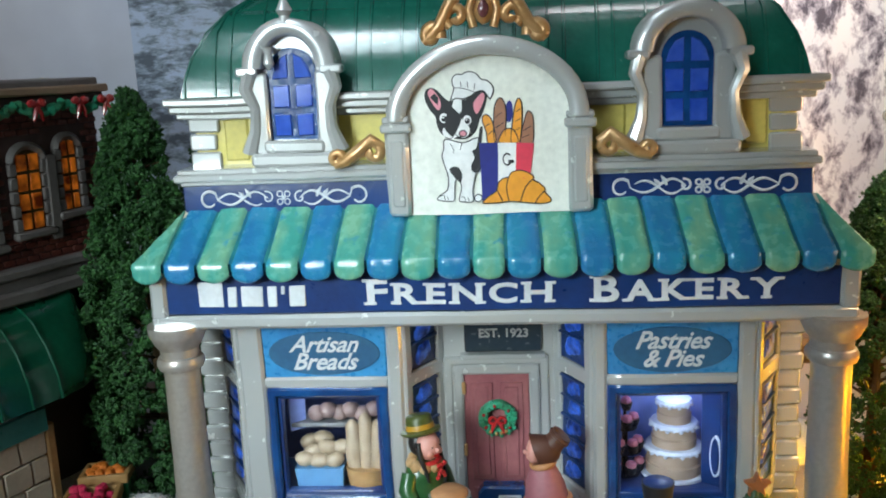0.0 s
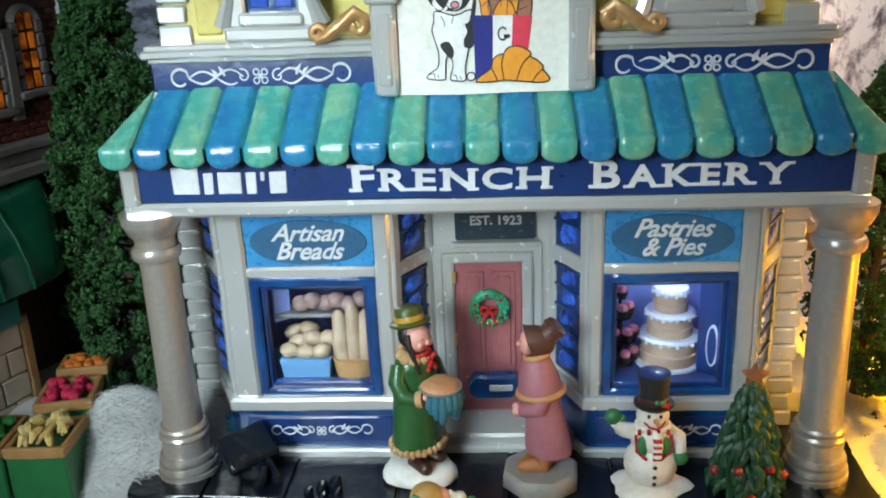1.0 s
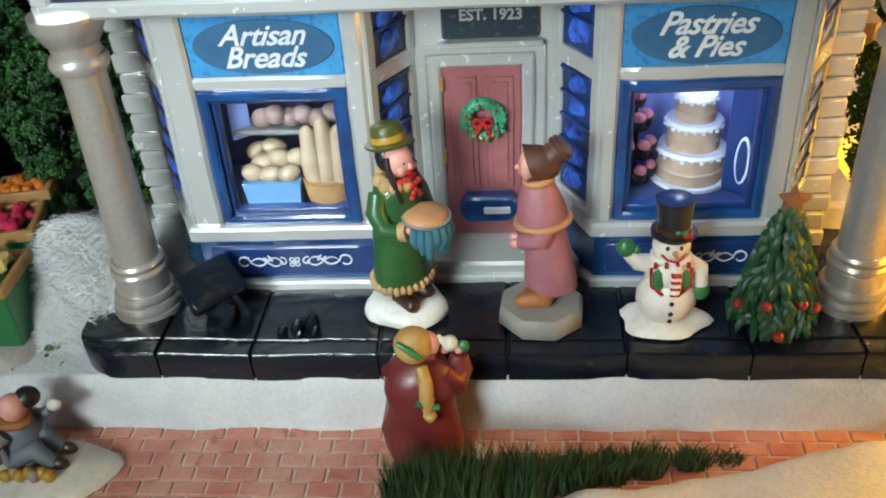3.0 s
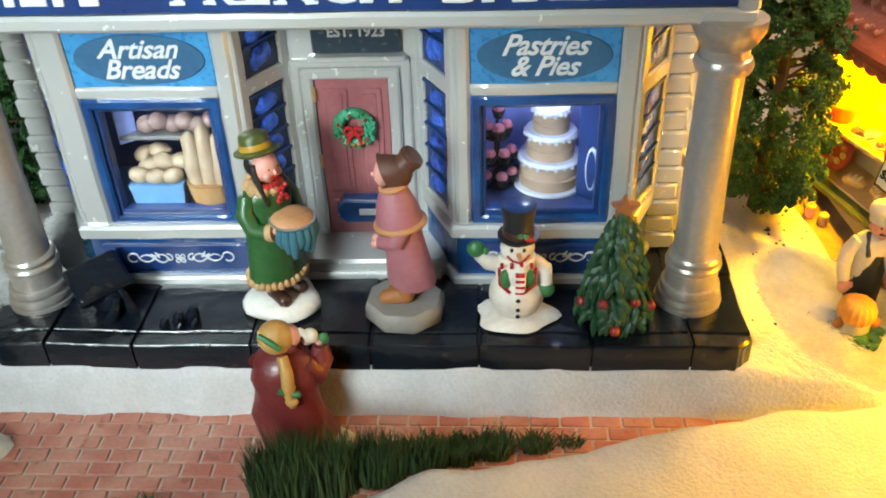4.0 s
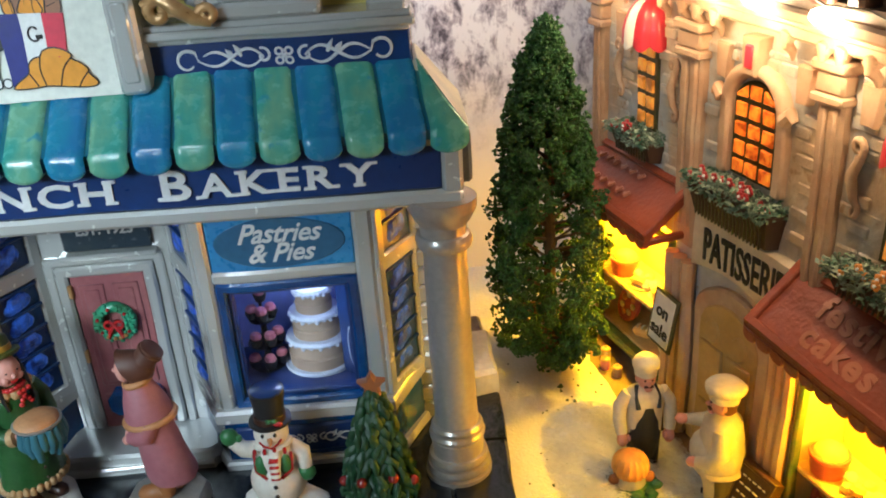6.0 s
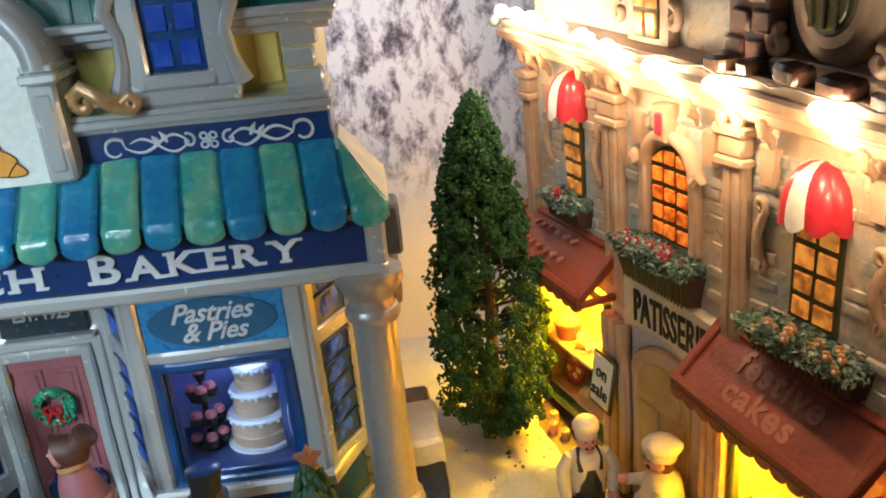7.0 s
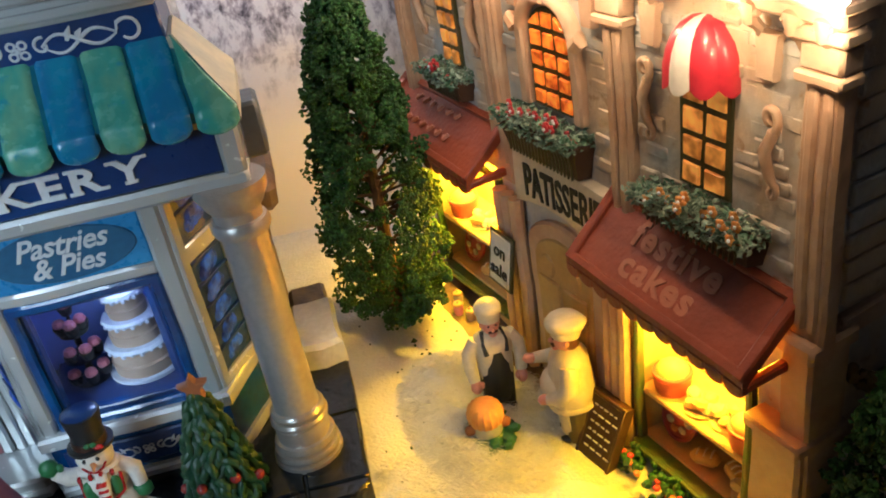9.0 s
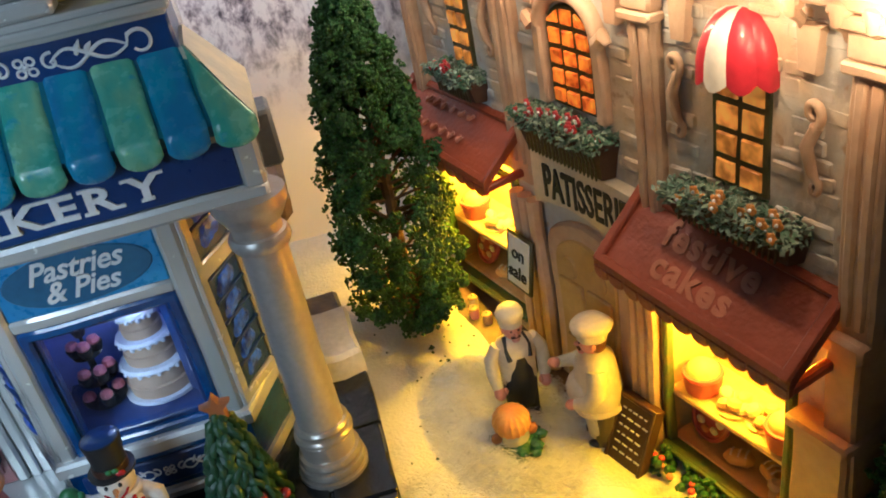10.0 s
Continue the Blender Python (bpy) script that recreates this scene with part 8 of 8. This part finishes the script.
    return solid("baker_figurine", bm, [WHITEP, APRON, SKIN, TROUSER, BLACK, BONNET], (x, y, z), "painted stout baker figurine all in white with cap", "figurine", sharp=60)


lady_with_pie(-2.75, 25.75, 2.45, 52)
lady_in_mauve(1.1, 25.35, 2.45)
snowman(4.45, 25.1, 2.45)
girl_with_bird(-2.15, 22.45, -0.28)
baker_in_apron(16.0, 28.2, ground_z(16.0, 28.2) - 0.05, 2)
stout_baker(17.85, 26.2, ground_z(17.9, 26.05) - 0.05, -106)
# seated figurine on a white oval base at the street's end
bm = B()
sx, sy, sz = -13.4, 22.2, -0.28
lump(bm, (sx + 0.8, sy - 0.4), [(1.9, sz), (2.0, sz + 0.15), (1.8, sz + 0.35), (0.02, sz + 0.4)], 1.0, 0.6, 22, 0, amp=0.04)
lump(bm, (sx + 0.1, sy + 0.1), [(0.75, sz + 0.3), (0.66, sz + 1.0), (0.5, sz + 1.6), (0.2, sz + 1.95)], 1.0, 0.9, 16, 1, amp=0.05)
for q in (-0.28, 0.3):
    tube(bm, [(sx + 0.1, sy - 0.1 + q, sz + 0.75), (sx + 0.7, sy - 0.1 + q, sz + 1.05), (sx + 1.05, sy - 0.1 + q, sz + 0.5)], [0.34, 0.28, 0.2], 9, 1)
    ball(bm, (sx + 1.2, sy - 0.12 + q, sz + 0.5), (0.32, 0.17, 0.2), 8, 2)
tube(bm, [(sx + 0.2, sy + 0.4, sz + 1.6), (sx + 0.6, sy + 0.5, sz + 1.45), (sx + 0.95, sy + 0.5, sz + 1.7)], [0.22, 0.2, 0.15], 8, 1)
ball(bm, (sx + 1.08, sy + 0.5, sz + 1.85), (0.26, 0.13, 0.2), 8, 0, m=Euler((0, -0.5, 0)).to_matrix().to_4x4())
tube(bm, [(sx + 0.0, sy - 0.4, sz + 1.55), (sx - 0.3, sy - 0.7, sz + 1.3), (sx - 0.1, sy - 0.95, sz + 1.0)], [0.22, 0.2, 0.14], 8, 1)
lump(bm, (sx + 0.2, sy - 0.02), [(0.42, sz + 1.7), (0.48, sz + 1.8), (0.4, sz + 1.92)], 1.0, 0.9, 14, 4, amp=0.05)
ball(bm, (sx + 0.28, sy - 0.02, sz + 2.25), (0.38, 0.38, 0.42), 12, 3)
ball(bm, (sx + 0.58, sy + 0.26, sz + 2.36), (0.36, 0.34, 0.3), 12, 7)
ball(bm, (sx - 0.1, sy - 0.1, sz + 2.55), (0.2, 0.18, 0.16), 8, 0)
ball(bm, (sx + 0.05, sy - 0.4, sz + 2.2), (0.08, 0.09, 0.07), 7, 3)
for k in range(7):
    ball(bm, (sx - 0.1 + 0.2 * k, sy - 0.85 + 0.1 * (k % 2), sz + 0.5), (0.22, 0.18, 0.2), 7, (5, 6, 5)[k % 3])
solid("seated_figurine", bm, [WHITEP, paint("blue_grey_clothes", (0.14, 0.16, 0.18), 0.5), BOOT, SKIN, RUST, HATB, CREAM, HAIR], (sx, sy, sz), "painted seated figurine in grey on white oval base", "figurine", sharp=60)

# bread sack on a leafy stand in the alley
q = (15.1, 26.35)
g0 = ground_z(*q)
LEAF_DK = paint("dark_glazed_leaves", (0.012, 0.075, 0.035), 0.4, 0, (0.02, 0.12, 0.06), 0.8, 2, 6, 0.5, 0.2)
sk = thing("bread_sack", (q[0], q[1], g0), "orange bread loaf on a green leafy stand in snow", "bread")
bm = B()
for i in range(40):
    a, r = 2.4 * i, 0.5 + 0.42 * ((i * 7) % 10) / 10
    ball(bm, (q[0] + r * math.cos(a), q[1] + r * math.sin(a), g0 + 0.12 + 0.3 * ((i * 3) % 7) / 7), (0.24, 0.2, 0.13), 6)
part("leafy_base", bm, LEAF_DK, sk, "green leaves", 0.03, kind="stuff")
part("leafy_skirt", lathe(B(), [(0.86, g0 - 0.05), (0.8, g0 + 0.15), (0.62, g0 + 0.4), (0.48, g0 + 0.6)], (*q, 0), 16), LEAF_DK, sk, "green skirt", 0.1)
part("jar", lathe(B(), [(0.5, g0 + 0.3), (0.52, g0 + 0.75), (0.45, g0 + 0.85)], (*q, 0), 18), TIN, sk, "silver rim")
bm = lathe(B(), [(0.46, g0 + 0.75), (0.57, g0 + 0.95), (0.57, g0 + 1.2), (0.48, g0 + 1.4), (0.3, g0 + 1.5), (0.02, g0 + 1.54)], (*q, 0), 68)
for v in bm.verts:
    a = math.atan2(v.co.y - q[1], v.co.x - q[0])
    k = 1 + 0.035 * math.cos(17 * a)
    v.co.x, v.co.y = q[0] + (v.co.x - q[0]) * k, q[1] + (v.co.y - q[1]) * k
part("loaf", bm, paint("orange_crust", (0.60, 0.22, 0.03), 0.45, 0, (0.7, 0.34, 0.07), 0.8, 1.5, 7, 0.5), sk, "ribbed orange loaf")
for s in (-1, 1):
    part("bow", ball(B(), (q[0] + s * 0.55, q[1] - 0.2, g0 + 0.75), (0.2, 0.12, 0.22), 8), RUST, sk, "rust-red bow")

# small tree with star and baubles
DARKRED = paint("dark_red_bauble", (0.20, 0.012, 0.014), 0.22, 0, (0.28, 0.03, 0.02), 0.7, 2, 6, 0.2, 0.4)
tx, ty, tz = 7.35, 25.15, 2.45
tree = thing("christmas_tree", (tx, ty, tz), "small glossy resin Christmas tree with red baubles and star", "tree")
LEAFRES = paint("resin_pine_green", (0.006, 0.045, 0.022), 0.36, 0, (0.02, 0.075, 0.025), 0.9, 2.2, 6, 0.6)
part("trunk", lathe(B(), [(0.35, tz), (0.3, tz + 0.6), (0.05, tz + 3.4)], (tx, ty, 0), 10), BARK, tree)
rr = random.Random(21)
for lv in range(15):
    f = lv / 14.0
    r, zz = 0.93 * (1 - f) ** 0.62 + 0.16, tz + 0.3 + 3.15 * f
    n = max(9, int(30 * (1 - f) + 9))
    bm = B()
    for i in range(n):
        a = 2 * math.pi * (i + 0.5 * (lv % 2)) / n + rr.uniform(-0.14, 0.14)
        q, dz = r * rr.uniform(0.78, 1.1), rr.uniform(-0.12, 0.12)
        e = a + rr.uniform(-0.3, 0.3)
        ln = rr.uniform(0.28, 0.48)
        tube(bm, [(tx + 0.55 * q * math.cos(a), ty + 0.55 * q * math.sin(a), zz + 0.2 + dz), (tx + 0.85 * q * math.cos(a), ty + 0.85 * q * math.sin(a), zz + 0.12 + dz),
                  (tx + q * math.cos(e), ty + q * math.sin(e), zz + 0.1 - 0.5 * ln + dz), (tx + q * 1.02 * math.cos(e), ty + q * 1.02 * math.sin(e), zz + 0.1 - ln + dz)], [0.08, 0.13, 0.115, 0.03], 6, flat=0.7)
    part("branch_tier", bm, LEAFRES, tree, wob=0.06, sharp=60)
for a, f in ((-118, 0.26), (-62, 0.28), (-95, 0.0), (-165, 0.15), (-20, 0.12)):
    r = (0.95 * (1 - f) ** 0.62 + 0.18)
    part("bauble", ball(B(), (tx + r * math.cos(radians(a)), ty + r * math.sin(radians(a)), tz + 0.35 + 3.1 * f), 0.16, 10), DARKRED, tree, "dark red bauble")
star = []
for k in range(10):
    r = 0.42 if k % 2 == 0 else 0.22
    star.append((tx + 0.05 + r * math.sin(math.pi * k / 5), tz + 3.85 + r * math.cos(math.pi * k / 5)))
part("star", prism(B(), star, ty - 0.12, ty + 0.12, 0.05), paint("rusty_star", (0.30, 0.11, 0.04), 0.5), tree, "rust-brown star")

# ---- chalk board, jars and flowers by the patisserie ----
XF.append(PM)
bm = B()
edge = [(-6.2, -0.6), (-5.6, -1.35), (-4.6, -1.6), (-3.4, -1.45), (-2.2, -1.6), (-1.0, -1.35), (0.4, -1.5), (1.8, -1.35), (3.2, -1.5), (3.9, -0.9)]
rows = []
for k in range(2):
    rows.append([bm.verts.new((x, (y, 0.1)[k], ground_z(*(PM @ Vector((x, (y, 0.1)[k], 0))).to_2d()) + (0.01, 0.1)[k])) for x, y in edge])
for i in range(len(edge) - 1):
    bm.faces.new((rows[0][i], rows[0][i + 1], rows[1][i + 1], rows[1][i]))
part("foot_strip", bm, SIDE_BROWN, PT, "brown glazed base strip at the foot", 0.06)
cb = thing("chalk_board", (4.55, -1.5, 0.1), "dark brown chalk board standing in the snow", "sign")
mm = Matrix.Translation((4.55, -1.25, 0.95)) @ Euler((-0.42, 0.0, 0.05)).to_matrix().to_4x4()
part("board", box(B(), -0.68, 0.68, -0.05, 0.05, -1.2, 1.15, 0.03, m=mm), SOIL, cb, "dark board")
for q in ((-0.75, -0.62, -1.25, 1.2), (0.62, 0.75, -1.25, 1.2)):
    part("frame_bar", box(B(), q[0], q[1], -0.1, 0.3, q[2], q[3], 0.04, m=mm), SOIL, cb)
part("frame_bar", box(B(), -0.75, 0.75, -0.1, 0.32, 1.1, 1.24, 0.04, m=mm), BOOT, cb, "brown top edge")
rr = random.Random(4)
for r in range(6):
    x = -0.48
    while x < 0.4:
        w = rr.uniform(0.1, 0.25)
        part("writing_bar", box(B(), x, x + w, -0.075, -0.04, 0.8 - 0.28 * r, 0.85 - 0.28 * r, 0.01, m=mm), LETTER, cb)
        x += w + 0.08
for i, (x, y, c) in enumerate(((-4.6, -0.9, CAKES[2]), (-4.1, -1.2, PINKCAKE), (-3.6, -0.95, BASKET))):
    z = ground_z(*(PM @ Vector((x, y, 0))).to_2d()) + 0.3
    j = thing("small_jar", (x, y, z), "small glazed jar with lid beside the shop window", "jar", "jars by the shop window")
    part("jar_body", lathe(B(), [(0.16, z - 0.3), (0.2, z - 0.05), (0.17, z + 0.12), (0.14, z + 0.14)], (x, y, 0), 14), c, j)
    part("lid", lathe(B(), [(0.19, z + 0.12), (0.18, z + 0.19), (0.05, z + 0.24), (0.06, z + 0.29), (0.02, z + 0.31)], (x, y, 0), 12), CAKES[1], j, "tan lid")
fl = thing("flower_clump", (6.1, -0.9, 0.1), "leafy clump with red flowers below the shop window", "flowers")
bm = B()
for i in range(90):
    ball(bm, (6.1 + rr.uniform(-1.0, 2.2), -0.75 + rr.uniform(-0.45, 0.3), 0.05 + rr.uniform(0, 0.55)), (rr.uniform(0.08, 0.16),) * 3, 5)
part("leaves", bm, LEAF_DK, fl, "dark green leaves", sharp=20)
for i in range(9):
    part("blossom", ball(B(), (5.9 + rr.uniform(-0.8, 1.8), -1.05 + rr.uniform(-0.2, 0.2), 0.5 + rr.uniform(-0.1, 0.15)), (0.12, 0.12, 0.09), 7), REDPET if i % 3 else CAKES[3], fl)
XF.pop()

# ---- brick house on the other side: local x runs to its far corner, y inwards ----
LX = Vector((0.4, 0.92, 0)).normalized()
LM = Matrix(((LX.x, -LX.y, 0, -16.3), (LX.y, LX.x, 0, 34.0), (0, 0, 1, 0), (0, 0, 0, 1)))
XF.append(LM)
LH = thing("brick_house", (-5, 2, 1.5), "dark red brick house with lit windows and green awning", "model house")
RBRICK = paint("dark_red_brick", (0.13, 0.028, 0.018), 0.5, 0, (0.09, 0.02, 0.015), 0.8, 0.8, 6, 0.4)
DKMORT = paint("dark_mortar", (0.06, 0.03, 0.025), 0.7)
HOUSE_LIT = lit_pane("dim_orange_pane", (0.10, 0.012, 0.002), (0.95, 0.24, 0.02), 0.14, 1.6)
GREYST = paint("grey_stone_trim", (0.17, 0.15, 0.14), 0.5, 0, (0.12, 0.10, 0.09), 0.7, 0.8, 5, 0.4)
TANC = paint("tan_cornice", (0.30, 0.20, 0.12), 0.5)
AWG = paint("bottle_green_glaze", (0.004, 0.07, 0.035), 0.16, 0, (0.006, 0.10, 0.05), 0.7, 0.6, 5, 0.15, 0.7)
CREAMW = paint("cream_block_wall", (0.56, 0.47, 0.36), 0.5, 0, (0.5, 0.4, 0.3), 0.6, 0.8, 5, 0.3)
lw = part("wall", box(B(), -11, 0, 0.0, 0.6, 11.0, 18.8, 0.05), DKMORT, LH, "dark red brick wall", PW)
part("wall", box(B(), -0.5, 0.0, 0.1, 7, 1.5, 18.8, 0.05), DKMORT, LH, "", PW)
LW = ((-3.4, 0.5, 13.7, 16.3), (-1.6, 0.36, 14.2, 16.6), (-5.6, 0.55, 13.4, 16.2))
z, k = 12.3, 0
while z < 18.0:
    x = -6.6 - (0.25 if k % 2 else 0)
    while x < -0.05:
        a, c = x + 0.02, min(x + 0.5, 0.0) - 0.02
        if c - a > 0.12 and not any(abs((a + c) / 2 - wx) < hw + 0.45 and z0 - 0.4 < z < z1 + 0.75 for wx, hw, z0, z1 in LW):
            part("brick", box(B(), a, c, -0.06, 0.1, z + 0.015, z + 0.225, 0.03), RBRICK, lw)
        x += 0.5
    z, k = z + 0.245, k + 1
for wx, hw, z0, z1 in LW:
    s = part("window", prism(B(), arch_pts(wx, z0, z1, hw, hw * 0.8), -0.05, 0.2), WINFRAME, LH, "arched lit window with stone surround", PW)
    part("surround", arch_band(B(), wx, z1, hw + 0.02, hw + 0.3, hw * 0.8, hw * 0.8 + 0.3, -0.2, 0.1, 12), GREYST, s, "grey stone arch", PW, 60)
    for sd in (-1, 1):
        for r in range(5):
            part("jamb_block", box(B(), wx + sd * (hw + 0.16) - 0.16, wx + sd * (hw + 0.16) + 0.16, -0.2, 0.1, z0 + (z1 - z0) * r / 5 + 0.02, z0 + (z1 - z0) * (r + 1) / 5 - 0.02, 0.05), GREYST, s, wob=PW)
    for c in range(2):
        for r in range(4):
            part("pane", box(B(), wx - hw + hw * c + 0.06, wx - hw + hw * (c + 1) - 0.06, -0.12, 0.1, z0 + (z1 - z0 + 0.3) * r / 4 + 0.06, z0 + (z1 - z0 + 0.3) * (r + 1) / 4 - 0.06, 0.02), HOUSE_LIT, s, wob=PW)
    part("sill", box(B(), wx - hw - 0.4, wx + hw + 0.4, -0.35, 0.1, z0 - 0.3, z0, 0.07), GREYST, s, wob=PW)
part("pier", box(B(), -2.72, -2.25, -0.25, 0.1, 13.2, 16.4, 0.06), GREYST, lw, "grey stone pier", PW)
co = part("cornice", box(B(), -11.3, 0.25, -0.7, 1.0, 18.65, 18.95, 0.06), TANC, LH, "tan roof cornice with garland", PW)
part("cornice_step", box(B(), -11.2, 0.15, -0.45, 1.0, 18.3, 18.66, 0.06), DKMORT, co, wob=PW)
part("roof", box(B(), -11, 0.1, -0.3, 7, 18.9, 19.2, 0.06), GREYST, LH, "flat grey roof", PW)
bm = B()
rr = random.Random(31)
for i in range(260):
    t = i / 260
    x = -7 + 7.0 * t
    sag = 0.28 * abs(math.sin(math.pi * (x + 0.2) / 1.9))
    s = rr.uniform(0.07, 0.15)
    ball(bm, (x, -0.75 + rr.uniform(-0.1, 0.1), 18.3 - sag + rr.uniform(-0.13, 0.13)), s, 5)
part("garland", bm, GREEN_W, co, "green garland", sharp=20)
for x in (-0.15, -1.35, -3.25, -5.15):
    bm = B()
    for s in (-1, 1):
        ball(bm, (x + s * 0.2, -0.9, 18.35), (0.22, 0.14, 0.17), 8)
        tube(bm, [(x, -0.9, 18.3), (x + s * 0.12, -0.92, 17.95), (x + s * 0.2, -0.9, 17.7)], [0.08, 0.1, 0.04], 6)
    part("bow", bm, RED, co, "red bow")
for y, z0, z1 in ((-0.5, 11.7, 12.2), (-0.9, 11.3, 11.75), (-0.65, 12.15, 12.5)):
    part("ledge", box(B(), -11, 0.2, y, 0.4, z0, z1, 0.08), GREYST, LH, "grey stone ledge" if y == -0.5 else "", PW)
# green rounded awning over the shop
prof = [(0.3, 11.4), (-0.6, 11.2), (-1.4, 10.7), (-2.0, 9.9), (-2.4, 8.9), (-2.5, 8.0), (-2.3, 7.9), (-1.6, 8.2), (0.0, 8.4)]
ga = part("awning", loft(B(), [[(x, y * k, z + (1 - k) * 1.0) for y, z in prof] for x, k in ((-11, 1), (-4.9, 1), (-4.0, 0.96), (-3.2, 0.85), (-2.7, 0.6), (-2.5, 0.25))]), AWG, LH, "glossy bottle-green rounded awning", PW, 70)
for x in (-8.6, -7.4, -6.2, -5.0):
    part("awning_rib", tube(B(), [(x, y - 0.02, z) for y, z in prof[:6]], 0.06, 6), AWG, ga, wob=PW)
part("trim", box(B(), -11, -5.2, -1.75, -1.4, 6.7, 7.6, 0.05), paint("teal_trim", (0.03, 0.22, 0.20), 0.3), LH, "teal trim strip", PW)
for r in range(5):
    for c in range(5):
        x0 = -11 + 1.16 * c + (0.4 if r % 2 else 0)
        part("wall_block", box(B(), x0, min(x0 + 1.12, -5.3), -1.6, -1.0, 2.0 + 0.95 * r, 2.9 + 0.95 * r, 0.05), CREAMW, LH, "cream block" if not (r or c) else "", PW)
part("corner_post", box(B(), -5.28, -4.9, -1.65, -1.0, 1.8, 6.9, 0.06), BASKET, LH, "brown corner post", PW)
# Wall coloured dark in place of the unlit shop interior.
part("shop_back", box(B(), -5.0, -0.2, 0.0, 0.3, 1.5, 11.2, 0.04), SOIL, LH, "dark wall standing in for the shaded shop interior", PW)
XF.pop()

# ---- produce stand ----
STAND = paint("grey_stone_stand", (0.38, 0.36, 0.33), 0.6, 0, (0.30, 0.26, 0.22), 0.7, 0.8, 5, 0.5)
bm = slabz(B(), [(-19.5, 24.0), (-14.3, 24.0), (-13.75, 24.35), (-13.6, 25.0), (-13.6, 27.6), (-14.0, 28.2), (-19.5, 28.2)], 0.2, 1.95, 0.35)
solid("stone_plinth", bm, STAND, (-16, 26, 0.2), "grey stone plinth under the produce crates", "plinth", wob=0.08, sharp=50)
CRATEW = paint("crate_tan_wood", (0.40, 0.22, 0.08), 0.5, 0, (0.32, 0.16, 0.05), 0.7, 1.5, 7, 0.4)
CRATEG = paint("crate_green", (0.015, 0.16, 0.05), 0.35, 0, (0.01, 0.12, 0.04), 0.6, 1, 6, 0.2, 0.2)
APPLE = paint("pink_red_fruit", (0.62, 0.03, 0.09), 0.35)
BANANA = paint("pale_yellow_fruit", (0.66, 0.50, 0.20), 0.45, 0, (0.55, 0.40, 0.12), 0.6, 2, 6, 0.2)
ORANGEF = paint("orange_fruit", (0.65, 0.17, 0.02), 0.45)
GREENV = paint("green_vegetable", (0.02, 0.17, 0.03), 0.4)


def crate(cx, cy, zt, w, d, h, turn, kind, fruit, label):
    XF.append(Matrix.Translation((cx, cy, 0)) @ Matrix.Rotation(radians(turn), 4, "Z"))
    c = thing("produce_crate", (0, 0, zt - h), label, "crate", "produce crates")
    part("crate_box", box(B(), -w / 2, w / 2, -d / 2, d / 2, zt - h, zt - 0.32, 0.06), CRATEG, c, "green sides", 0.04)
    for q in ((-w / 2 - 0.05, w / 2 + 0.05, -d / 2 - 0.05, -d / 2 + 0.15), (-w / 2 - 0.05, w / 2 + 0.05, d / 2 - 0.15, d / 2 + 0.05), (-w / 2 - 0.05, -w / 2 + 0.15, -d / 2, d / 2), (w / 2 - 0.15, w / 2 + 0.05, -d / 2, d / 2)):
        part("rim_board", box(B(), *q, zt - 0.38, zt, 0.05), CRATEW, c, wob=0.04)
    rr = random.Random(int(cx * 10))
    if kind == "banana":
        for i in range(22):
            x, y, d0 = rr.uniform(-w / 2 + 0.35, w / 2 - 0.35), rr.uniform(-d / 2 + 0.4, d / 2 - 0.4), rr.uniform(0.7, 2.4)
            hx, hy, hz = 0.32 * math.cos(d0), 0.32 * math.sin(d0), zt - 0.12 + 0.016 * i
            part("fruit", tube(B(), [(x - hx, y - hy, hz - 0.1), (x - hx * 0.4, y - hy * 0.4, hz + 0.12), (x + hx * 0.4, y + hy * 0.4, hz + 0.12), (x + hx, y + hy, hz - 0.06)], [0.05, 0.14, 0.14, 0.05], 7), fruit, c)
    else:
        for i in range(26):
            x, y = rr.uniform(-w / 2 + 0.25, w / 2 - 0.25), rr.uniform(-d / 2 + 0.25, d / 2 - 0.25)
            part("fruit", ball(B(), (x, y, zt - 0.15 + rr.uniform(0, 0.2)), rr.uniform(0.16, 0.21), 8), fruit, c)
    XF.pop()
    return c


crate(-15.0, 25.7, 4.05, 1.95, 2.0, 2.15, 3, "banana", BANANA, "green crate of pale yellow bananas on the plinth")
crate(-15.15, 27.75, 4.5, 1.85, 1.8, 2.0, 12, "round", APPLE, "green crate heaped with pink-red fruit")
crate(-15.3, 29.5, 4.75, 1.7, 1.3, 1.8, 12, "round", ORANGEF, "green crate of orange fruit")
crate(-17.1, 25.7, 4.05, 1.9, 2.0, 2.15, 3, "round", GREENV, "green crate of green vegetables")

# ---- street bricks, nearest first ----
random.seed(5)
shared = []
for k in range(4):
    m_ = finish("brick", box(B(), -0.43, 0.43, -0.23, 0.23, -0.06, 0.06, 0.05), BRICK, Vector((0, 0, 0)), 0.03)
    shared.append(m_)
n, row, y = 0, 0, 23.45
while y > 17.0:
    x = -14.0 + (0.46 if row % 2 else 0)
    while x < 11.0:
        crest = float(np.interp(x, [-3, -0.3, 2, 5.3, 10, 14.5], [15.5, 19.4, 20.8, 21.6, 22.5, 23.5]))
        if y > crest - 0.6 and n < 300:
            ob = new("brick", shared[random.randrange(4)])
            ob.parent = street
            off = Vector((x, y, -0.235)) - ORG[street]
            ob.matrix_basis = Matrix.Translation(off * U) @ pose(0, 0, 0, random.uniform(-1.5, 1.5), random.uniform(-1.5, 1.5), random.uniform(-1.5, 1.5))
            n += 1
        x += 0.92
    y -= 0.52
    row += 1
